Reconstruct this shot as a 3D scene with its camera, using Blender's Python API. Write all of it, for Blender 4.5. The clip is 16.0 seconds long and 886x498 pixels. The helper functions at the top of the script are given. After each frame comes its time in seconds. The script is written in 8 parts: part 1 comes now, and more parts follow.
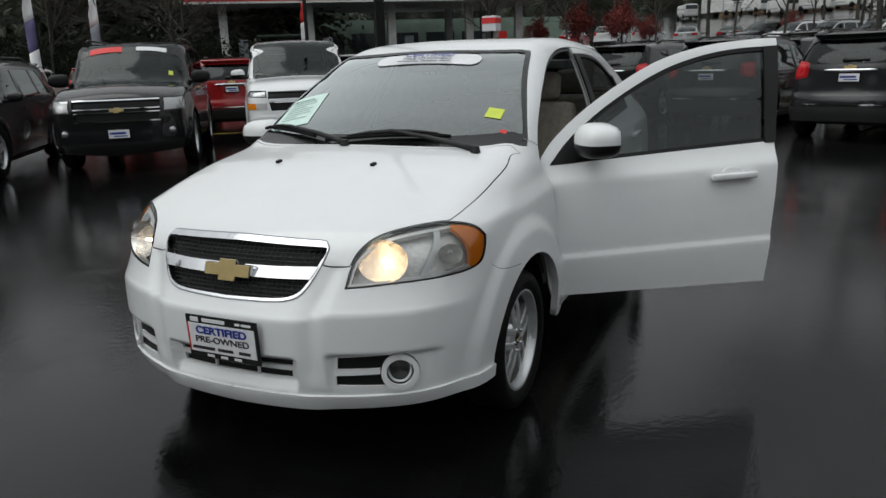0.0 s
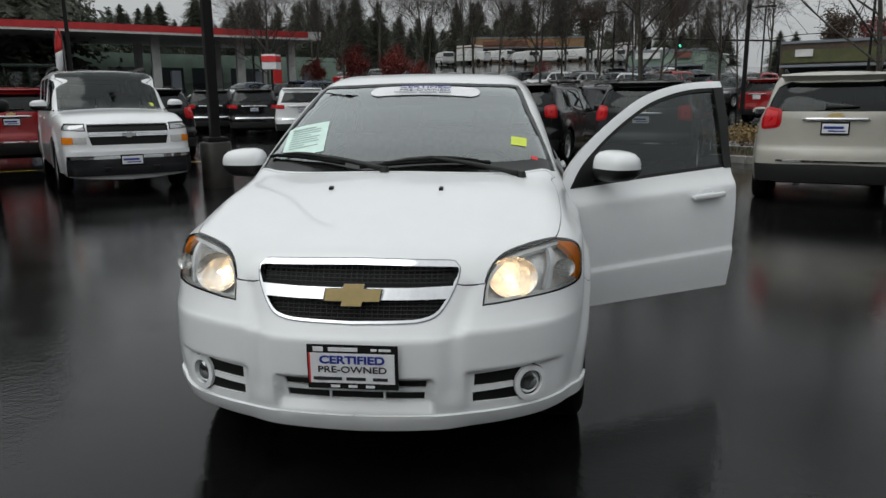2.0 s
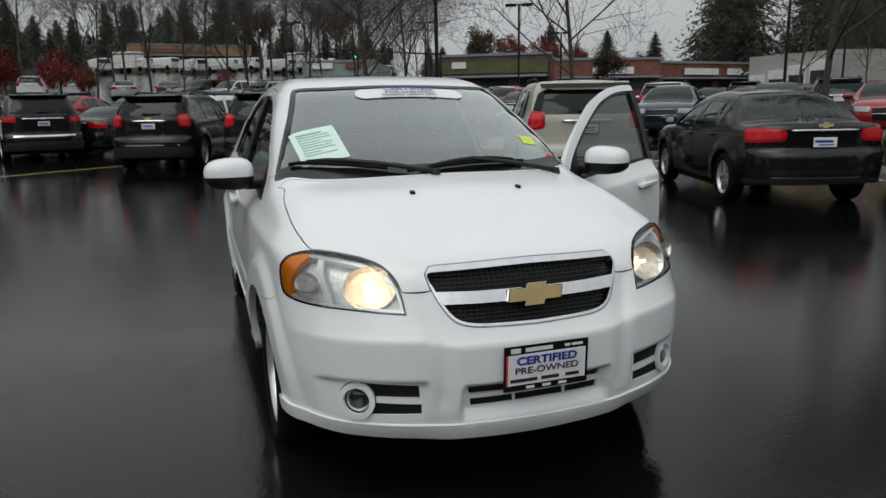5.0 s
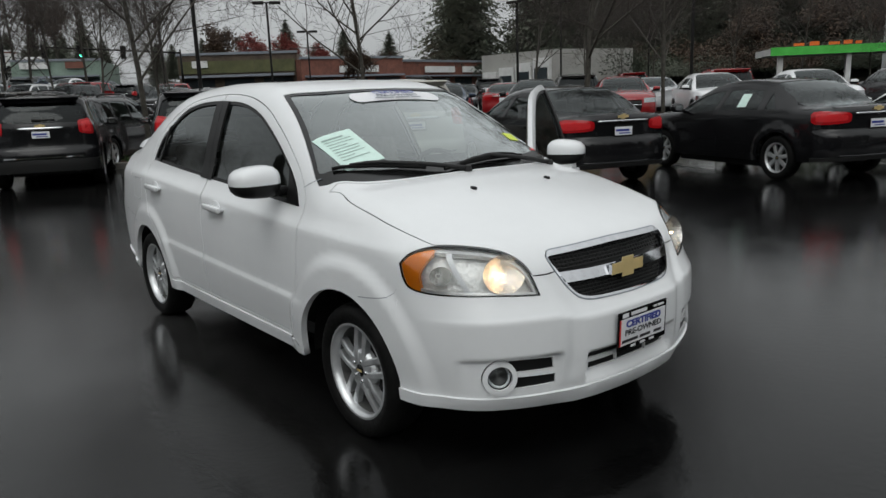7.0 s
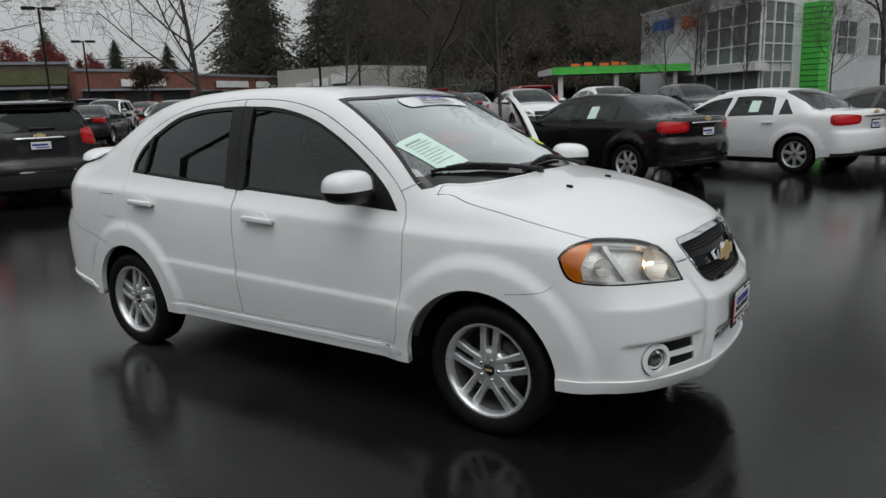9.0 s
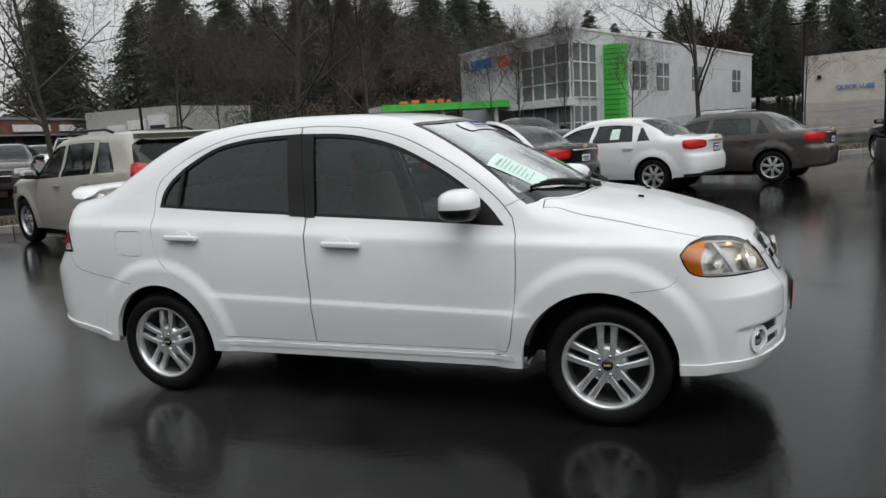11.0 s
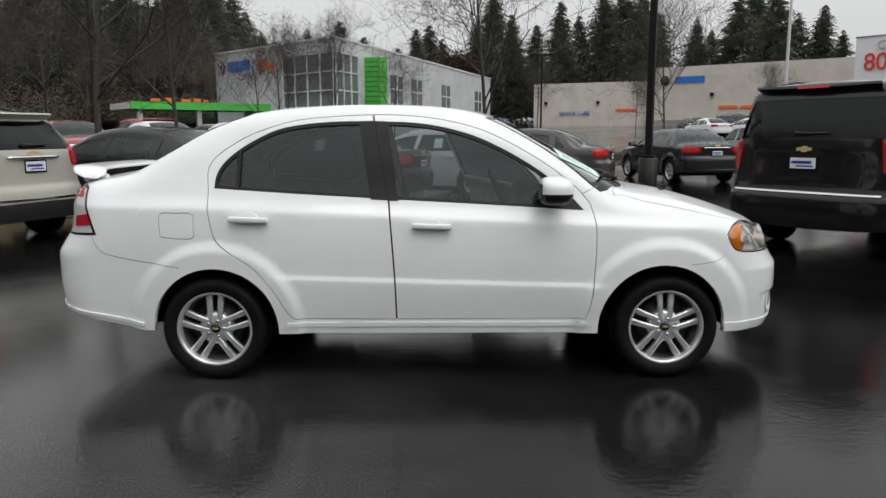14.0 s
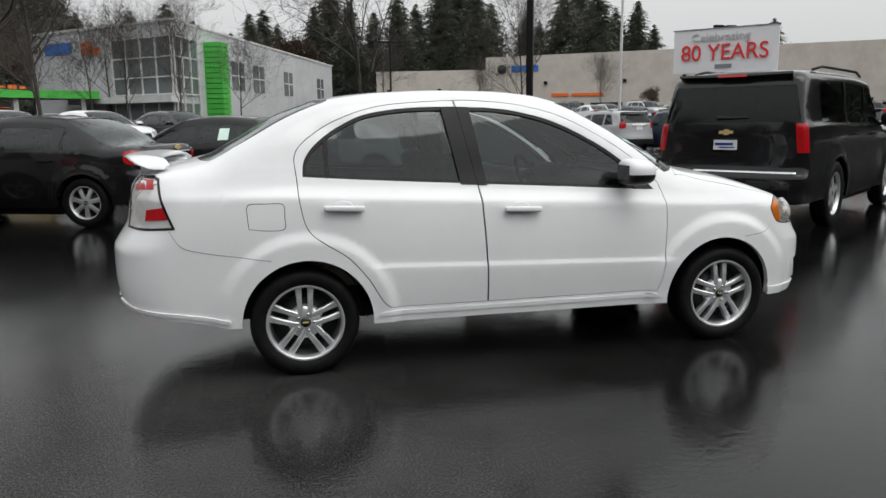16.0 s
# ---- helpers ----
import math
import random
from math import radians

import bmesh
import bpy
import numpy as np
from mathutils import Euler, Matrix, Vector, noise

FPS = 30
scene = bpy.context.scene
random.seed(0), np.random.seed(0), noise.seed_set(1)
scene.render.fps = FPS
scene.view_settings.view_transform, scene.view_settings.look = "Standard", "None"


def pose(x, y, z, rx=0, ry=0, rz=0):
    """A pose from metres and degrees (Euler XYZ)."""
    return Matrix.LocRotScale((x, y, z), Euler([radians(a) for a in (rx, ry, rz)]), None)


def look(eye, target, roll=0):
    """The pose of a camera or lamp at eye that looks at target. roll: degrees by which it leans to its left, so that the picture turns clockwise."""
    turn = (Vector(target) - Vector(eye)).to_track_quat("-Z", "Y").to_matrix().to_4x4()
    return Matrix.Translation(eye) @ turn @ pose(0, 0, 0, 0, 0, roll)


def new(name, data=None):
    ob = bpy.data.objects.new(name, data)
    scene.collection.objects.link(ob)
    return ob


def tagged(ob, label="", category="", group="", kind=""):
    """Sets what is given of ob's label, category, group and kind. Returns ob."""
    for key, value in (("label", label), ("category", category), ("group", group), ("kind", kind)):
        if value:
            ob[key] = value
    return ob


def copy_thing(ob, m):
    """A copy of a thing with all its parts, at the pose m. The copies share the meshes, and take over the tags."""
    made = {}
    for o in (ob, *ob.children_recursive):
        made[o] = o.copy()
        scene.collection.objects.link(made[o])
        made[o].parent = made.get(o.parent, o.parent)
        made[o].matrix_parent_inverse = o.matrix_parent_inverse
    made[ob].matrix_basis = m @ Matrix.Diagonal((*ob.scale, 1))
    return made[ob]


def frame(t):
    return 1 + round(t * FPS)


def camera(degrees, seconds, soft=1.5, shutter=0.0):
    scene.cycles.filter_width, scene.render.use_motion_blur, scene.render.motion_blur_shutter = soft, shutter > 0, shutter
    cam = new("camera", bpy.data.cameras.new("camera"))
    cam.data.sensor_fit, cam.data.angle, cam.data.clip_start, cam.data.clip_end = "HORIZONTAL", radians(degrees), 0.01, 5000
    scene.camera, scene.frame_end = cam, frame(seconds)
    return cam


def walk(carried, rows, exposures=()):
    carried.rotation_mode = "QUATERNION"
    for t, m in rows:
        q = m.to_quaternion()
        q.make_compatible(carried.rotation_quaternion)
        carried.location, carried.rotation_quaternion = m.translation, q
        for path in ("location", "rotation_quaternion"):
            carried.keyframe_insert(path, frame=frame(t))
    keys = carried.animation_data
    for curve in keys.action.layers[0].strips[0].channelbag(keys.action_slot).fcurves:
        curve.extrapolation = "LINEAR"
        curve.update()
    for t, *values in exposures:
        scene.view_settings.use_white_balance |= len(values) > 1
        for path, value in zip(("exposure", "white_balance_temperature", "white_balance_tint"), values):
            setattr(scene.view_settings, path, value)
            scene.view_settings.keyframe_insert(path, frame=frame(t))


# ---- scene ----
cam = camera(63.0, 16.0)
PATH = [
    (0, (3.861, 1.707, 1.389), (2.109, 0.883, 0.89), -2.0),
    (0.5, (3.949, 1.405, 1.366), (2.127, 0.725, 0.897), 0.2),
    (1, (4.128, 1.137, 1.385), (2.238, 0.627, 0.974), -0.9),
    (1.5, (4.269, 0.89, 1.374), (2.348, 0.539, 0.942), -1.1),
    (2, (4.308, 0.57, 1.37), (2.363, 0.351, 0.961), -0.5),
    (2.5, (4.395, 0.304, 1.368), (2.436, 0.212, 0.974), 0.4),
    (3, (4.394, 0.098, 1.364), (2.437, 0.149, 0.959), 1.3),
    (3.5, (4.266, -0.128, 1.365), (2.321, 0.04, 0.932), -0.6),
    (4, (4.249, -0.412, 1.349), (2.316, -0.107, 0.934), -1.1),
    (6.5, (3.804, -2.045, 1.388), (2.194, -0.935, 0.968), -1.5),
    (7, (3.691, -2.312, 1.404), (2.172, -1.08, 0.987), -2.1),
    (7.5, (3.438, -2.537, 1.382), (2.027, -1.173, 0.995), -2.1),
    (8, (3.235, -2.84, 1.377), (1.879, -1.417, 1.004), -1.5),
    (8.5, (3.011, -3.075, 1.385), (1.782, -1.552, 0.975), -1.6),
    (9, (2.724, -3.272, 1.394), (1.616, -1.654, 0.999), -2.0),
    (11.5, (1.391, -4.187, 1.36), (0.805, -2.299, 1.058), -3.4),
    (12, (1.101, -4.354, 1.345), (0.626, -2.433, 1.052), -3.1),
    (12.5, (0.802, -4.483, 1.354), (0.474, -2.534, 1.047), -2.3),
    (13, (0.495, -4.499, 1.349), (0.246, -2.539, 1.039), -2.8),
    (13.5, (0.248, -4.627, 1.345), (0.135, -2.652, 1.048), -2.2),
    (14, (-0.001, -4.668, 1.342), (0.007, -2.693, 1.028), -0.2),
    (14.5, (-0.339, -4.628, 1.342), (-0.261, -2.652, 1.039), 1.0),
    (15, (-0.68, -4.711, 1.33), (-0.479, -2.747, 1.008), 0.3),
    (15.5, (-1.004, -4.66, 1.329), (-0.672, -2.714, 1.008), -1.6),
    (16, (-1.366, -4.589, 1.337), (-0.921, -2.671, 0.988), -0.6),
]
walk(cam, [(t, look(eye, target, roll)) for t, eye, target, roll in PATH],
     [(0, 0.30, 6350, 6), (4, 0.27, 6350, 6), (9, 0.28, 6400, 7), (11.5, 0.66, 6450, 8), (12.5, 0.72, 6500, 8), (16, 0.80, 6500, 8)])

# ---- world, sun, exposure ----
world = bpy.data.worlds.new("overcast_sky")
scene.world = world
world.use_nodes = True
wn = world.node_tree
wn.nodes.clear()
w_out = wn.nodes.new("ShaderNodeOutputWorld")
w_bg = wn.nodes.new("ShaderNodeBackground")
w_sky = wn.nodes.new("ShaderNodeTexSky")
w_sky.sky_type = "NISHITA"
w_sky.sun_disc = False
w_sky.sun_elevation = radians(32)
w_sky.sun_rotation = radians(120)
w_sky.dust_density = 6.0
w_sky.air_density = 1.0
w_hs = wn.nodes.new("ShaderNodeHueSaturation")
w_hs.inputs["Saturation"].default_value = 0.12
w_mix = wn.nodes.new("ShaderNodeMixRGB")
w_mix.inputs["Fac"].default_value = 0.75
w_mix.inputs["Color2"].default_value = (8.75, 8.8, 8.95, 1)
wn.links.new(w_sky.outputs[0], w_hs.inputs["Color"])
wn.links.new(w_hs.outputs[0], w_mix.inputs["Color1"])
# an overcast sky is dimmer at the horizon than overhead
w_tc = wn.nodes.new("ShaderNodeTexCoord")
w_sep = wn.nodes.new("ShaderNodeSeparateXYZ")
w_mr = wn.nodes.new("ShaderNodeMapRange")
w_mr.inputs["From Min"].default_value = 0.0
w_mr.inputs["From Max"].default_value = 1.0
w_mr.inputs["To Min"].default_value = 0.62
w_mr.inputs["To Max"].default_value = 1.38
w_mul = wn.nodes.new("ShaderNodeMixRGB")
w_mul.blend_type = "MULTIPLY"
w_mul.inputs["Fac"].default_value = 1.0
wn.links.new(w_tc.outputs["Generated"], w_sep.inputs[0])
wn.links.new(w_sep.outputs["Z"], w_mr.inputs["Value"])
wn.links.new(w_mix.outputs[0], w_mul.inputs["Color1"])
wn.links.new(w_mr.outputs[0], w_mul.inputs["Color2"])
wn.links.new(w_mul.outputs[0], w_bg.inputs["Color"])
wn.links.new(w_bg.outputs[0], w_out.inputs["Surface"])
w_bg.inputs["Strength"].default_value = 0.078

sun_data = bpy.data.lights.new("sun", "SUN")
sun_data.energy = 0.6
sun_data.angle = radians(40)
sun_data.color = (1.0, 0.98, 0.95)
sun = new("sun", sun_data)
sun.matrix_world = pose(0, 0, 30, 24, 0, 30)

# ---- materials ----
MATS = {}


def nodes_of(name):
    m = bpy.data.materials.new(name)
    m.use_nodes = True
    nt = m.node_tree
    return m, nt, nt.nodes["Principled BSDF"], nt.nodes["Material Output"]


def setp(b, **kw):
    for k, v in kw.items():
        b.inputs[k.replace("_", " ")].default_value = v


def noise_node(nt, scale, detail=6, rough=0.6, coords="Object", stretch=None):
    tc = nt.nodes.new("ShaderNodeTexCoord")
    n = nt.nodes.new("ShaderNodeTexNoise")
    n.inputs["Scale"].default_value = scale
    n.inputs["Detail"].default_value = detail
    n.inputs["Roughness"].default_value = rough
    if stretch:
        mp = nt.nodes.new("ShaderNodeMapping")
        mp.inputs["Scale"].default_value = stretch
        nt.links.new(tc.outputs[coords], mp.inputs[0])
        nt.links.new(mp.outputs[0], n.inputs["Vector"])
    else:
        nt.links.new(tc.outputs[coords], n.inputs["Vector"])
    return n


def ramp(nt, src, stops):
    r = nt.nodes.new("ShaderNodeValToRGB")
    e = r.color_ramp.elements
    while len(e) < len(stops):
        e.new(0.5)
    for el, (p, c) in zip(e, stops):
        el.position = p
        el.color = (c, c, c, 1) if isinstance(c, (int, float)) else (*c, 1)
    nt.links.new(src, r.inputs[0])
    return r


def bump(nt, b, src, strength=0.2, dist=0.01):
    bp = nt.nodes.new("ShaderNodeBump")
    bp.inputs["Strength"].default_value = strength
    bp.inputs["Distance"].default_value = dist
    nt.links.new(src, bp.inputs["Height"])
    nt.links.new(bp.outputs[0], b.inputs["Normal"])


def two_tone(name, c1, c2, scale=8, rough=(0.4, 0.6), metal=0.0, bump_s=0.0, bump_d=0.01, lo=0.35, hi=0.65, spec=0.5, stretch=None):
    """A surface that varies between two colours, with fine and coarse variation."""
    m, nt, b, o = nodes_of(name)
    n = noise_node(nt, scale, 8, 0.65, stretch=stretch)
    r = ramp(nt, n.outputs["Fac"], [(lo, c1), (hi, c2)])
    nt.links.new(r.outputs[0], b.inputs["Base Color"])
    n2 = noise_node(nt, scale * 4.3, 4, 0.6)
    rr = ramp(nt, n2.outputs["Fac"], [(0.3, rough[0]), (0.7, rough[1])])
    nt.links.new(rr.outputs[0], b.inputs["Roughness"])
    setp(b, Metallic=metal)
    b.inputs["Specular IOR Level"].default_value = spec
    if bump_s:
        n3 = noise_node(nt, scale * 6, 6, 0.6)
        bump(nt, b, n3.outputs["Fac"], bump_s, bump_d)
    MATS[name] = m
    return m


def paint(name, col, rough=0.28, dirt=0.12, coat=0.8):
    """Car paint under a wet clear coat, with droplets and a little road film."""
    m, nt, b, o = nodes_of(name)
    n = noise_node(nt, 2.3, 8, 0.7)
    d = tuple(c * (1 - dirt) + 0.02 * dirt for c in col)
    r = ramp(nt, n.outputs["Fac"], [(0.3, d), (0.62, col)])
    nt.links.new(r.outputs[0], b.inputs["Base Color"])
    setp(b, Roughness=rough)
    b.inputs["Coat Weight"].default_value = coat
    b.inputs["Specular IOR Level"].default_value = 0.15
    b.inputs["Coat Roughness"].default_value = 0.04
    v = nt.nodes.new("ShaderNodeTexVoronoi")
    v.inputs["Scale"].default_value = 90
    tc = nt.nodes.new("ShaderNodeTexCoord")
    nt.links.new(tc.outputs["Object"], v.inputs["Vector"])
    vr = ramp(nt, v.outputs["Distance"], [(0.0, 1.0), (0.22, 0.0)])
    bp = nt.nodes.new("ShaderNodeBump")
    bp.inputs["Strength"].default_value = 0.12
    bp.inputs["Distance"].default_value = 0.002
    nt.links.new(vr.outputs[0], bp.inputs["Height"])
    nt.links.new(bp.outputs[0], b.inputs["Coat Normal"])
    MATS[name] = m
    return m


def plain(name, col, rough=0.5, metal=0.0, spec=0.5):
    m, nt, b, o = nodes_of(name)
    n = noise_node(nt, 25, 5, 0.6)
    r = ramp(nt, n.outputs["Fac"], [(0.25, tuple(c * 0.85 for c in col)), (0.75, col)])
    nt.links.new(r.outputs[0], b.inputs["Base Color"])
    setp(b, Roughness=rough, Metallic=metal)
    b.inputs["Specular IOR Level"].default_value = spec
    MATS[name] = m
    return m


def pane(name, tint, gloss_rough=0.02, gain=1.7):
    """Thin glass: a tinted see-through layer under a Fresnel gloss."""
    m = bpy.data.materials.new(name)
    m.use_nodes = True
    nt = m.node_tree
    nt.nodes.clear()
    o = nt.nodes.new("ShaderNodeOutputMaterial")
    tr = nt.nodes.new("ShaderNodeBsdfTransparent")
    tr.inputs["Color"].default_value = (*tint, 1)
    gl = nt.nodes.new("ShaderNodeBsdfGlossy")
    gl.inputs["Roughness"].default_value = gloss_rough
    gl.inputs["Color"].default_value = (0.95, 1, 1, 1)
    fr = nt.nodes.new("ShaderNodeFresnel")
    fr.inputs["IOR"].default_value = 1.52
    mx = nt.nodes.new("ShaderNodeMixShader")
    both = nt.nodes.new("ShaderNodeMath")
    both.operation = "MULTIPLY"
    both.use_clamp = True
    both.inputs[1].default_value = gain
    nt.links.new(fr.outputs[0], both.inputs[0])
    nt.links.new(both.outputs[0], mx.inputs[0])
    nt.links.new(tr.outputs[0], mx.inputs[1])
    nt.links.new(gl.outputs[0], mx.inputs[2])
    nt.links.new(mx.outputs[0], o.inputs["Surface"])
    MATS[name] = m
    return m


def glow(name, col, strength):
    m, nt, b, o = nodes_of(name)
    setp(b, Base_Color=(*col, 1), Roughness=0.3)
    b.inputs["Emission Color"].default_value = (*col, 1)
    b.inputs["Emission Strength"].default_value = strength
    MATS[name] = m
    return m


def wet_asphalt():
    m, nt, b, o = nodes_of("wet_asphalt")
    big = noise_node(nt, 0.35, 6, 0.6)
    mid = noise_node(nt, 2.2, 8, 0.65)
    fine = noise_node(nt, 160, 3, 0.7)
    col = ramp(nt, mid.outputs["Fac"], [(0.3, (0.0022, 0.0022, 0.0023)), (0.7, (0.0065, 0.0065, 0.0066))])
    # drier, paler areas where the water has drained, in large uneven patches
    wide = noise_node(nt, 0.13, 5, 0.62)
    dry = ramp(nt, wide.outputs["Fac"], [(0.46, 0.0), (0.64, 1.0)])
    dm = nt.nodes.new("ShaderNodeMixRGB")
    dm.inputs["Color2"].default_value = (0.011, 0.0109, 0.0107, 1)
    nt.links.new(dry.outputs[0], dm.inputs["Fac"])
    nt.links.new(col.outputs[0], dm.inputs["Color1"])
    # a paler stretch behind the sedan, with an uneven edge
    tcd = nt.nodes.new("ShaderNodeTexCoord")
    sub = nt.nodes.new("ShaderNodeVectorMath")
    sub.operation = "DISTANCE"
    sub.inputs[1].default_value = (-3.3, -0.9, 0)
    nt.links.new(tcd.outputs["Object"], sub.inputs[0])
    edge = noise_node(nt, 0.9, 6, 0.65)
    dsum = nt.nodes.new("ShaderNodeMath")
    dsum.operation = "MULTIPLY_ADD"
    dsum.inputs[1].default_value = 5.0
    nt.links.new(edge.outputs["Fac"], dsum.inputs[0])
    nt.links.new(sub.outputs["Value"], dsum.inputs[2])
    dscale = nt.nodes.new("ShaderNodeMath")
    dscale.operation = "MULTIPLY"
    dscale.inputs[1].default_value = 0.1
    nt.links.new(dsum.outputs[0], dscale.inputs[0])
    pale2 = ramp(nt, dscale.outputs[0], [(0.34, 1.0), (0.62, 0.0)])
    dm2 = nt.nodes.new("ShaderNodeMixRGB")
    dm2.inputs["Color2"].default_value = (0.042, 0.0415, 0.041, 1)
    nt.links.new(pale2.outputs[0], dm2.inputs["Fac"])
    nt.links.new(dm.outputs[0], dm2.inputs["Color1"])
    spk = noise_node(nt, 100, 3, 0.8)
    spr = ramp(nt, spk.outputs["Fac"], [(0.38, 0.35), (0.54, 1.0), (0.70, 2.6)])
    mxs = nt.nodes.new("ShaderNodeMixRGB")
    mxs.blend_type = "MULTIPLY"
    mxs.inputs["Fac"].default_value = 1.0
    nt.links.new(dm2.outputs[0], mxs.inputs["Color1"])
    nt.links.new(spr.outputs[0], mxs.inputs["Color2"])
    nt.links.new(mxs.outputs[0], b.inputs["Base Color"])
    add = nt.nodes.new("ShaderNodeMath")
    add.operation = "MULTIPLY_ADD"
    add.inputs[1].default_value = 0.45
    nt.links.new(mid.outputs["Fac"], add.inputs[0])
    sc = nt.nodes.new("ShaderNodeMath")
    sc.operation = "MULTIPLY"
    sc.inputs[1].default_value = 0.55
    nt.links.new(big.outputs["Fac"], sc.inputs[0])
    nt.links.new(sc.outputs[0], add.inputs[2])
    rg = ramp(nt, add.outputs[0], [(0.38, 0.02), (0.48, 0.045), (0.55, 0.10), (0.64, 0.21)])
    nt.links.new(rg.outputs[0], b.inputs["Roughness"])
    b.inputs["Specular IOR Level"].default_value = 0.5
    b.inputs["IOR"].default_value = 1.33
    # film of water over the stones: the grain stands out where the film is thin
    mul = nt.nodes.new("ShaderNodeMath")
    mul.operation = "MULTIPLY"
    nt.links.new(fine.outputs["Fac"], mul.inputs[0])
    nt.links.new(rg.outputs[0], mul.inputs[1])
    slow = noise_node(nt, 26.0, 4, 0.55)
    s2 = nt.nodes.new("ShaderNodeMath")
    s2.operation = "MULTIPLY_ADD"
    s2.inputs[1].default_value = 0.85
    nt.links.new(slow.outputs["Fac"], s2.inputs[0])
    nt.links.new(mul.outputs[0], s2.inputs[2])
    grit = noise_node(nt, 60, 4, 0.75)
    s3 = nt.nodes.new("ShaderNodeMath")
    s3.operation = "MULTIPLY_ADD"
    s3.inputs[1].default_value = 0.14
    nt.links.new(grit.outputs["Fac"], s3.inputs[0])
    nt.links.new(s2.outputs[0], s3.inputs[2])
    bump(nt, b, s3.outputs[0], 0.34, 0.005)
    MATS["wet_asphalt"] = m
    return m


WHITE = paint("white_paint", (0.74, 0.75, 0.76), 0.3, 0.05)
BLACKP = paint("black_paint", (0.006, 0.006, 0.007), 0.2, 0.3, 0.6)
DARKGREY = paint("dark_grey_paint", (0.018, 0.018, 0.02), 0.25, 0.2, 0.65)
BEIGE = paint("champagne_paint", (0.40, 0.385, 0.34), 0.3, 0.1)
SILVER = paint("silver_paint", (0.42, 0.43, 0.44), 0.3, 0.1)
REDP = paint("red_paint", (0.28, 0.012, 0.014), 0.25, 0.2)
BLUEP = paint("blue_paint", (0.02, 0.035, 0.065), 0.25, 0.2)
GREYP = paint("grey_brown_paint", (0.055, 0.05, 0.047), 0.25, 0.2)
RUBBER = two_tone("rubber", (0.004, 0.004, 0.004), (0.009, 0.0088, 0.0085), 20, (0.45, 0.7), bump_s=0.2, bump_d=0.002, spec=0.12)
TRIM = plain("black_trim", (0.008, 0.008, 0.008), 0.42, spec=0.25)
GRAIN = plain("black_plastic", (0.016, 0.016, 0.016), 0.55, spec=0.35)
SEAL = plain("black_gloss_trim", (0.006, 0.006, 0.006), 0.12)
CHROME = plain("chrome", (0.72, 0.73, 0.75), 0.08, 1.0)
ALLOY = two_tone("alloy", (0.55, 0.56, 0.57), (0.66, 0.67, 0.68), 12, (0.28, 0.36), metal=0.72)
BARREL = two_tone("wheel_barrel", (0.10, 0.10, 0.10), (0.22, 0.22, 0.215), 9, (0.35, 0.55), metal=0.6)
DARKMETAL = plain("dark_metal", (0.06, 0.06, 0.06), 0.45, 0.8)
GOLD = plain("gold_emblem", (0.74, 0.57, 0.27), 0.28, 0.35)
GLASS = pane("clear_glass", (0.38, 0.45, 0.43), gain=3.3)
TINT = pane("tinted_glass", (0.22, 0.25, 0.25), gain=1.05)
DARKGLASS = pane("privacy_glass", (0.05, 0.06, 0.06), gain=0.55)
SCREEN = pane("dark_windscreen_glass", (0.22, 0.27, 0.26), gain=0.75)
LENS = pane("lens_glass", (0.97, 0.98, 0.98), gain=0.8)
AMBER = plain("amber_lens", (0.75, 0.22, 0.01), 0.15)
BRIGHTRED = plain("bright_red_lens", (0.62, 0.03, 0.035), 0.06)
REDLENS = plain("red_lens", (0.42, 0.008, 0.012), 0.12)
CLEARLENS = plain("clear_lens", (0.72, 0.71, 0.71), 0.15, 0.35)


def faceted_reflector(name, metal, rough, facets):
    """Bright vacuum-coated plastic with small pillow facets."""
    m, nt, b, o = nodes_of(name)
    n = noise_node(nt, 60, 3, 0.6)
    r = ramp(nt, n.outputs["Fac"], [(0.3, (0.74, 0.73, 0.71)), (0.7, (0.9, 0.89, 0.87))])
    nt.links.new(r.outputs[0], b.inputs["Base Color"])
    setp(b, Metallic=metal, Roughness=rough)
    v = nt.nodes.new("ShaderNodeTexVoronoi")
    v.inputs["Scale"].default_value = facets
    tc = nt.nodes.new("ShaderNodeTexCoord")
    nt.links.new(tc.outputs["Object"], v.inputs["Vector"])
    bump(nt, b, v.outputs["Distance"], 0.45, 0.006)
    MATS[name] = m
    return m


REFLECT = faceted_reflector("lamp_reflector", 0.15, 0.28, 62)
BOWL = faceted_reflector("lamp_bowl", 0.85, 0.17, 150)
BULB = glow("lit_bulb", (1.0, 0.66, 0.36), 9.0)
WHITECARD = plain("white_card", (0.78, 0.78, 0.8), 0.45)
PAPER = plain("pale_green_paper", (0.66, 0.84, 0.77), 0.7)
YELLOWNOTE = plain("yellow_note", (0.62, 0.72, 0.08), 0.6)
REDMARK = plain("red_mark", (0.7, 0.03, 0.03), 0.5)
BLUEINK = plain("blue_ink", (0.012, 0.03, 0.26), 0.5)
BLACKINK = plain("black_ink", (0.02, 0.02, 0.022), 0.5)
SHEETINK = plain("pale_green_ink", (0.30, 0.40, 0.37), 0.6)
HEADLENS = plain("headlamp_lens", (0.38, 0.385, 0.39), 0.1, 0.75)
GREYINK = plain("grey_ink", (0.2, 0.22, 0.25), 0.5)
SEAT = two_tone("beige_cloth", (0.26, 0.23, 0.19), (0.36, 0.33, 0.28), 30, (0.8, 0.95))
DASH = two_tone("grey_dash", (0.05, 0.05, 0.05), (0.075, 0.073, 0.07), 30, (0.6, 0.8))
ASPHALT = wet_asphalt()
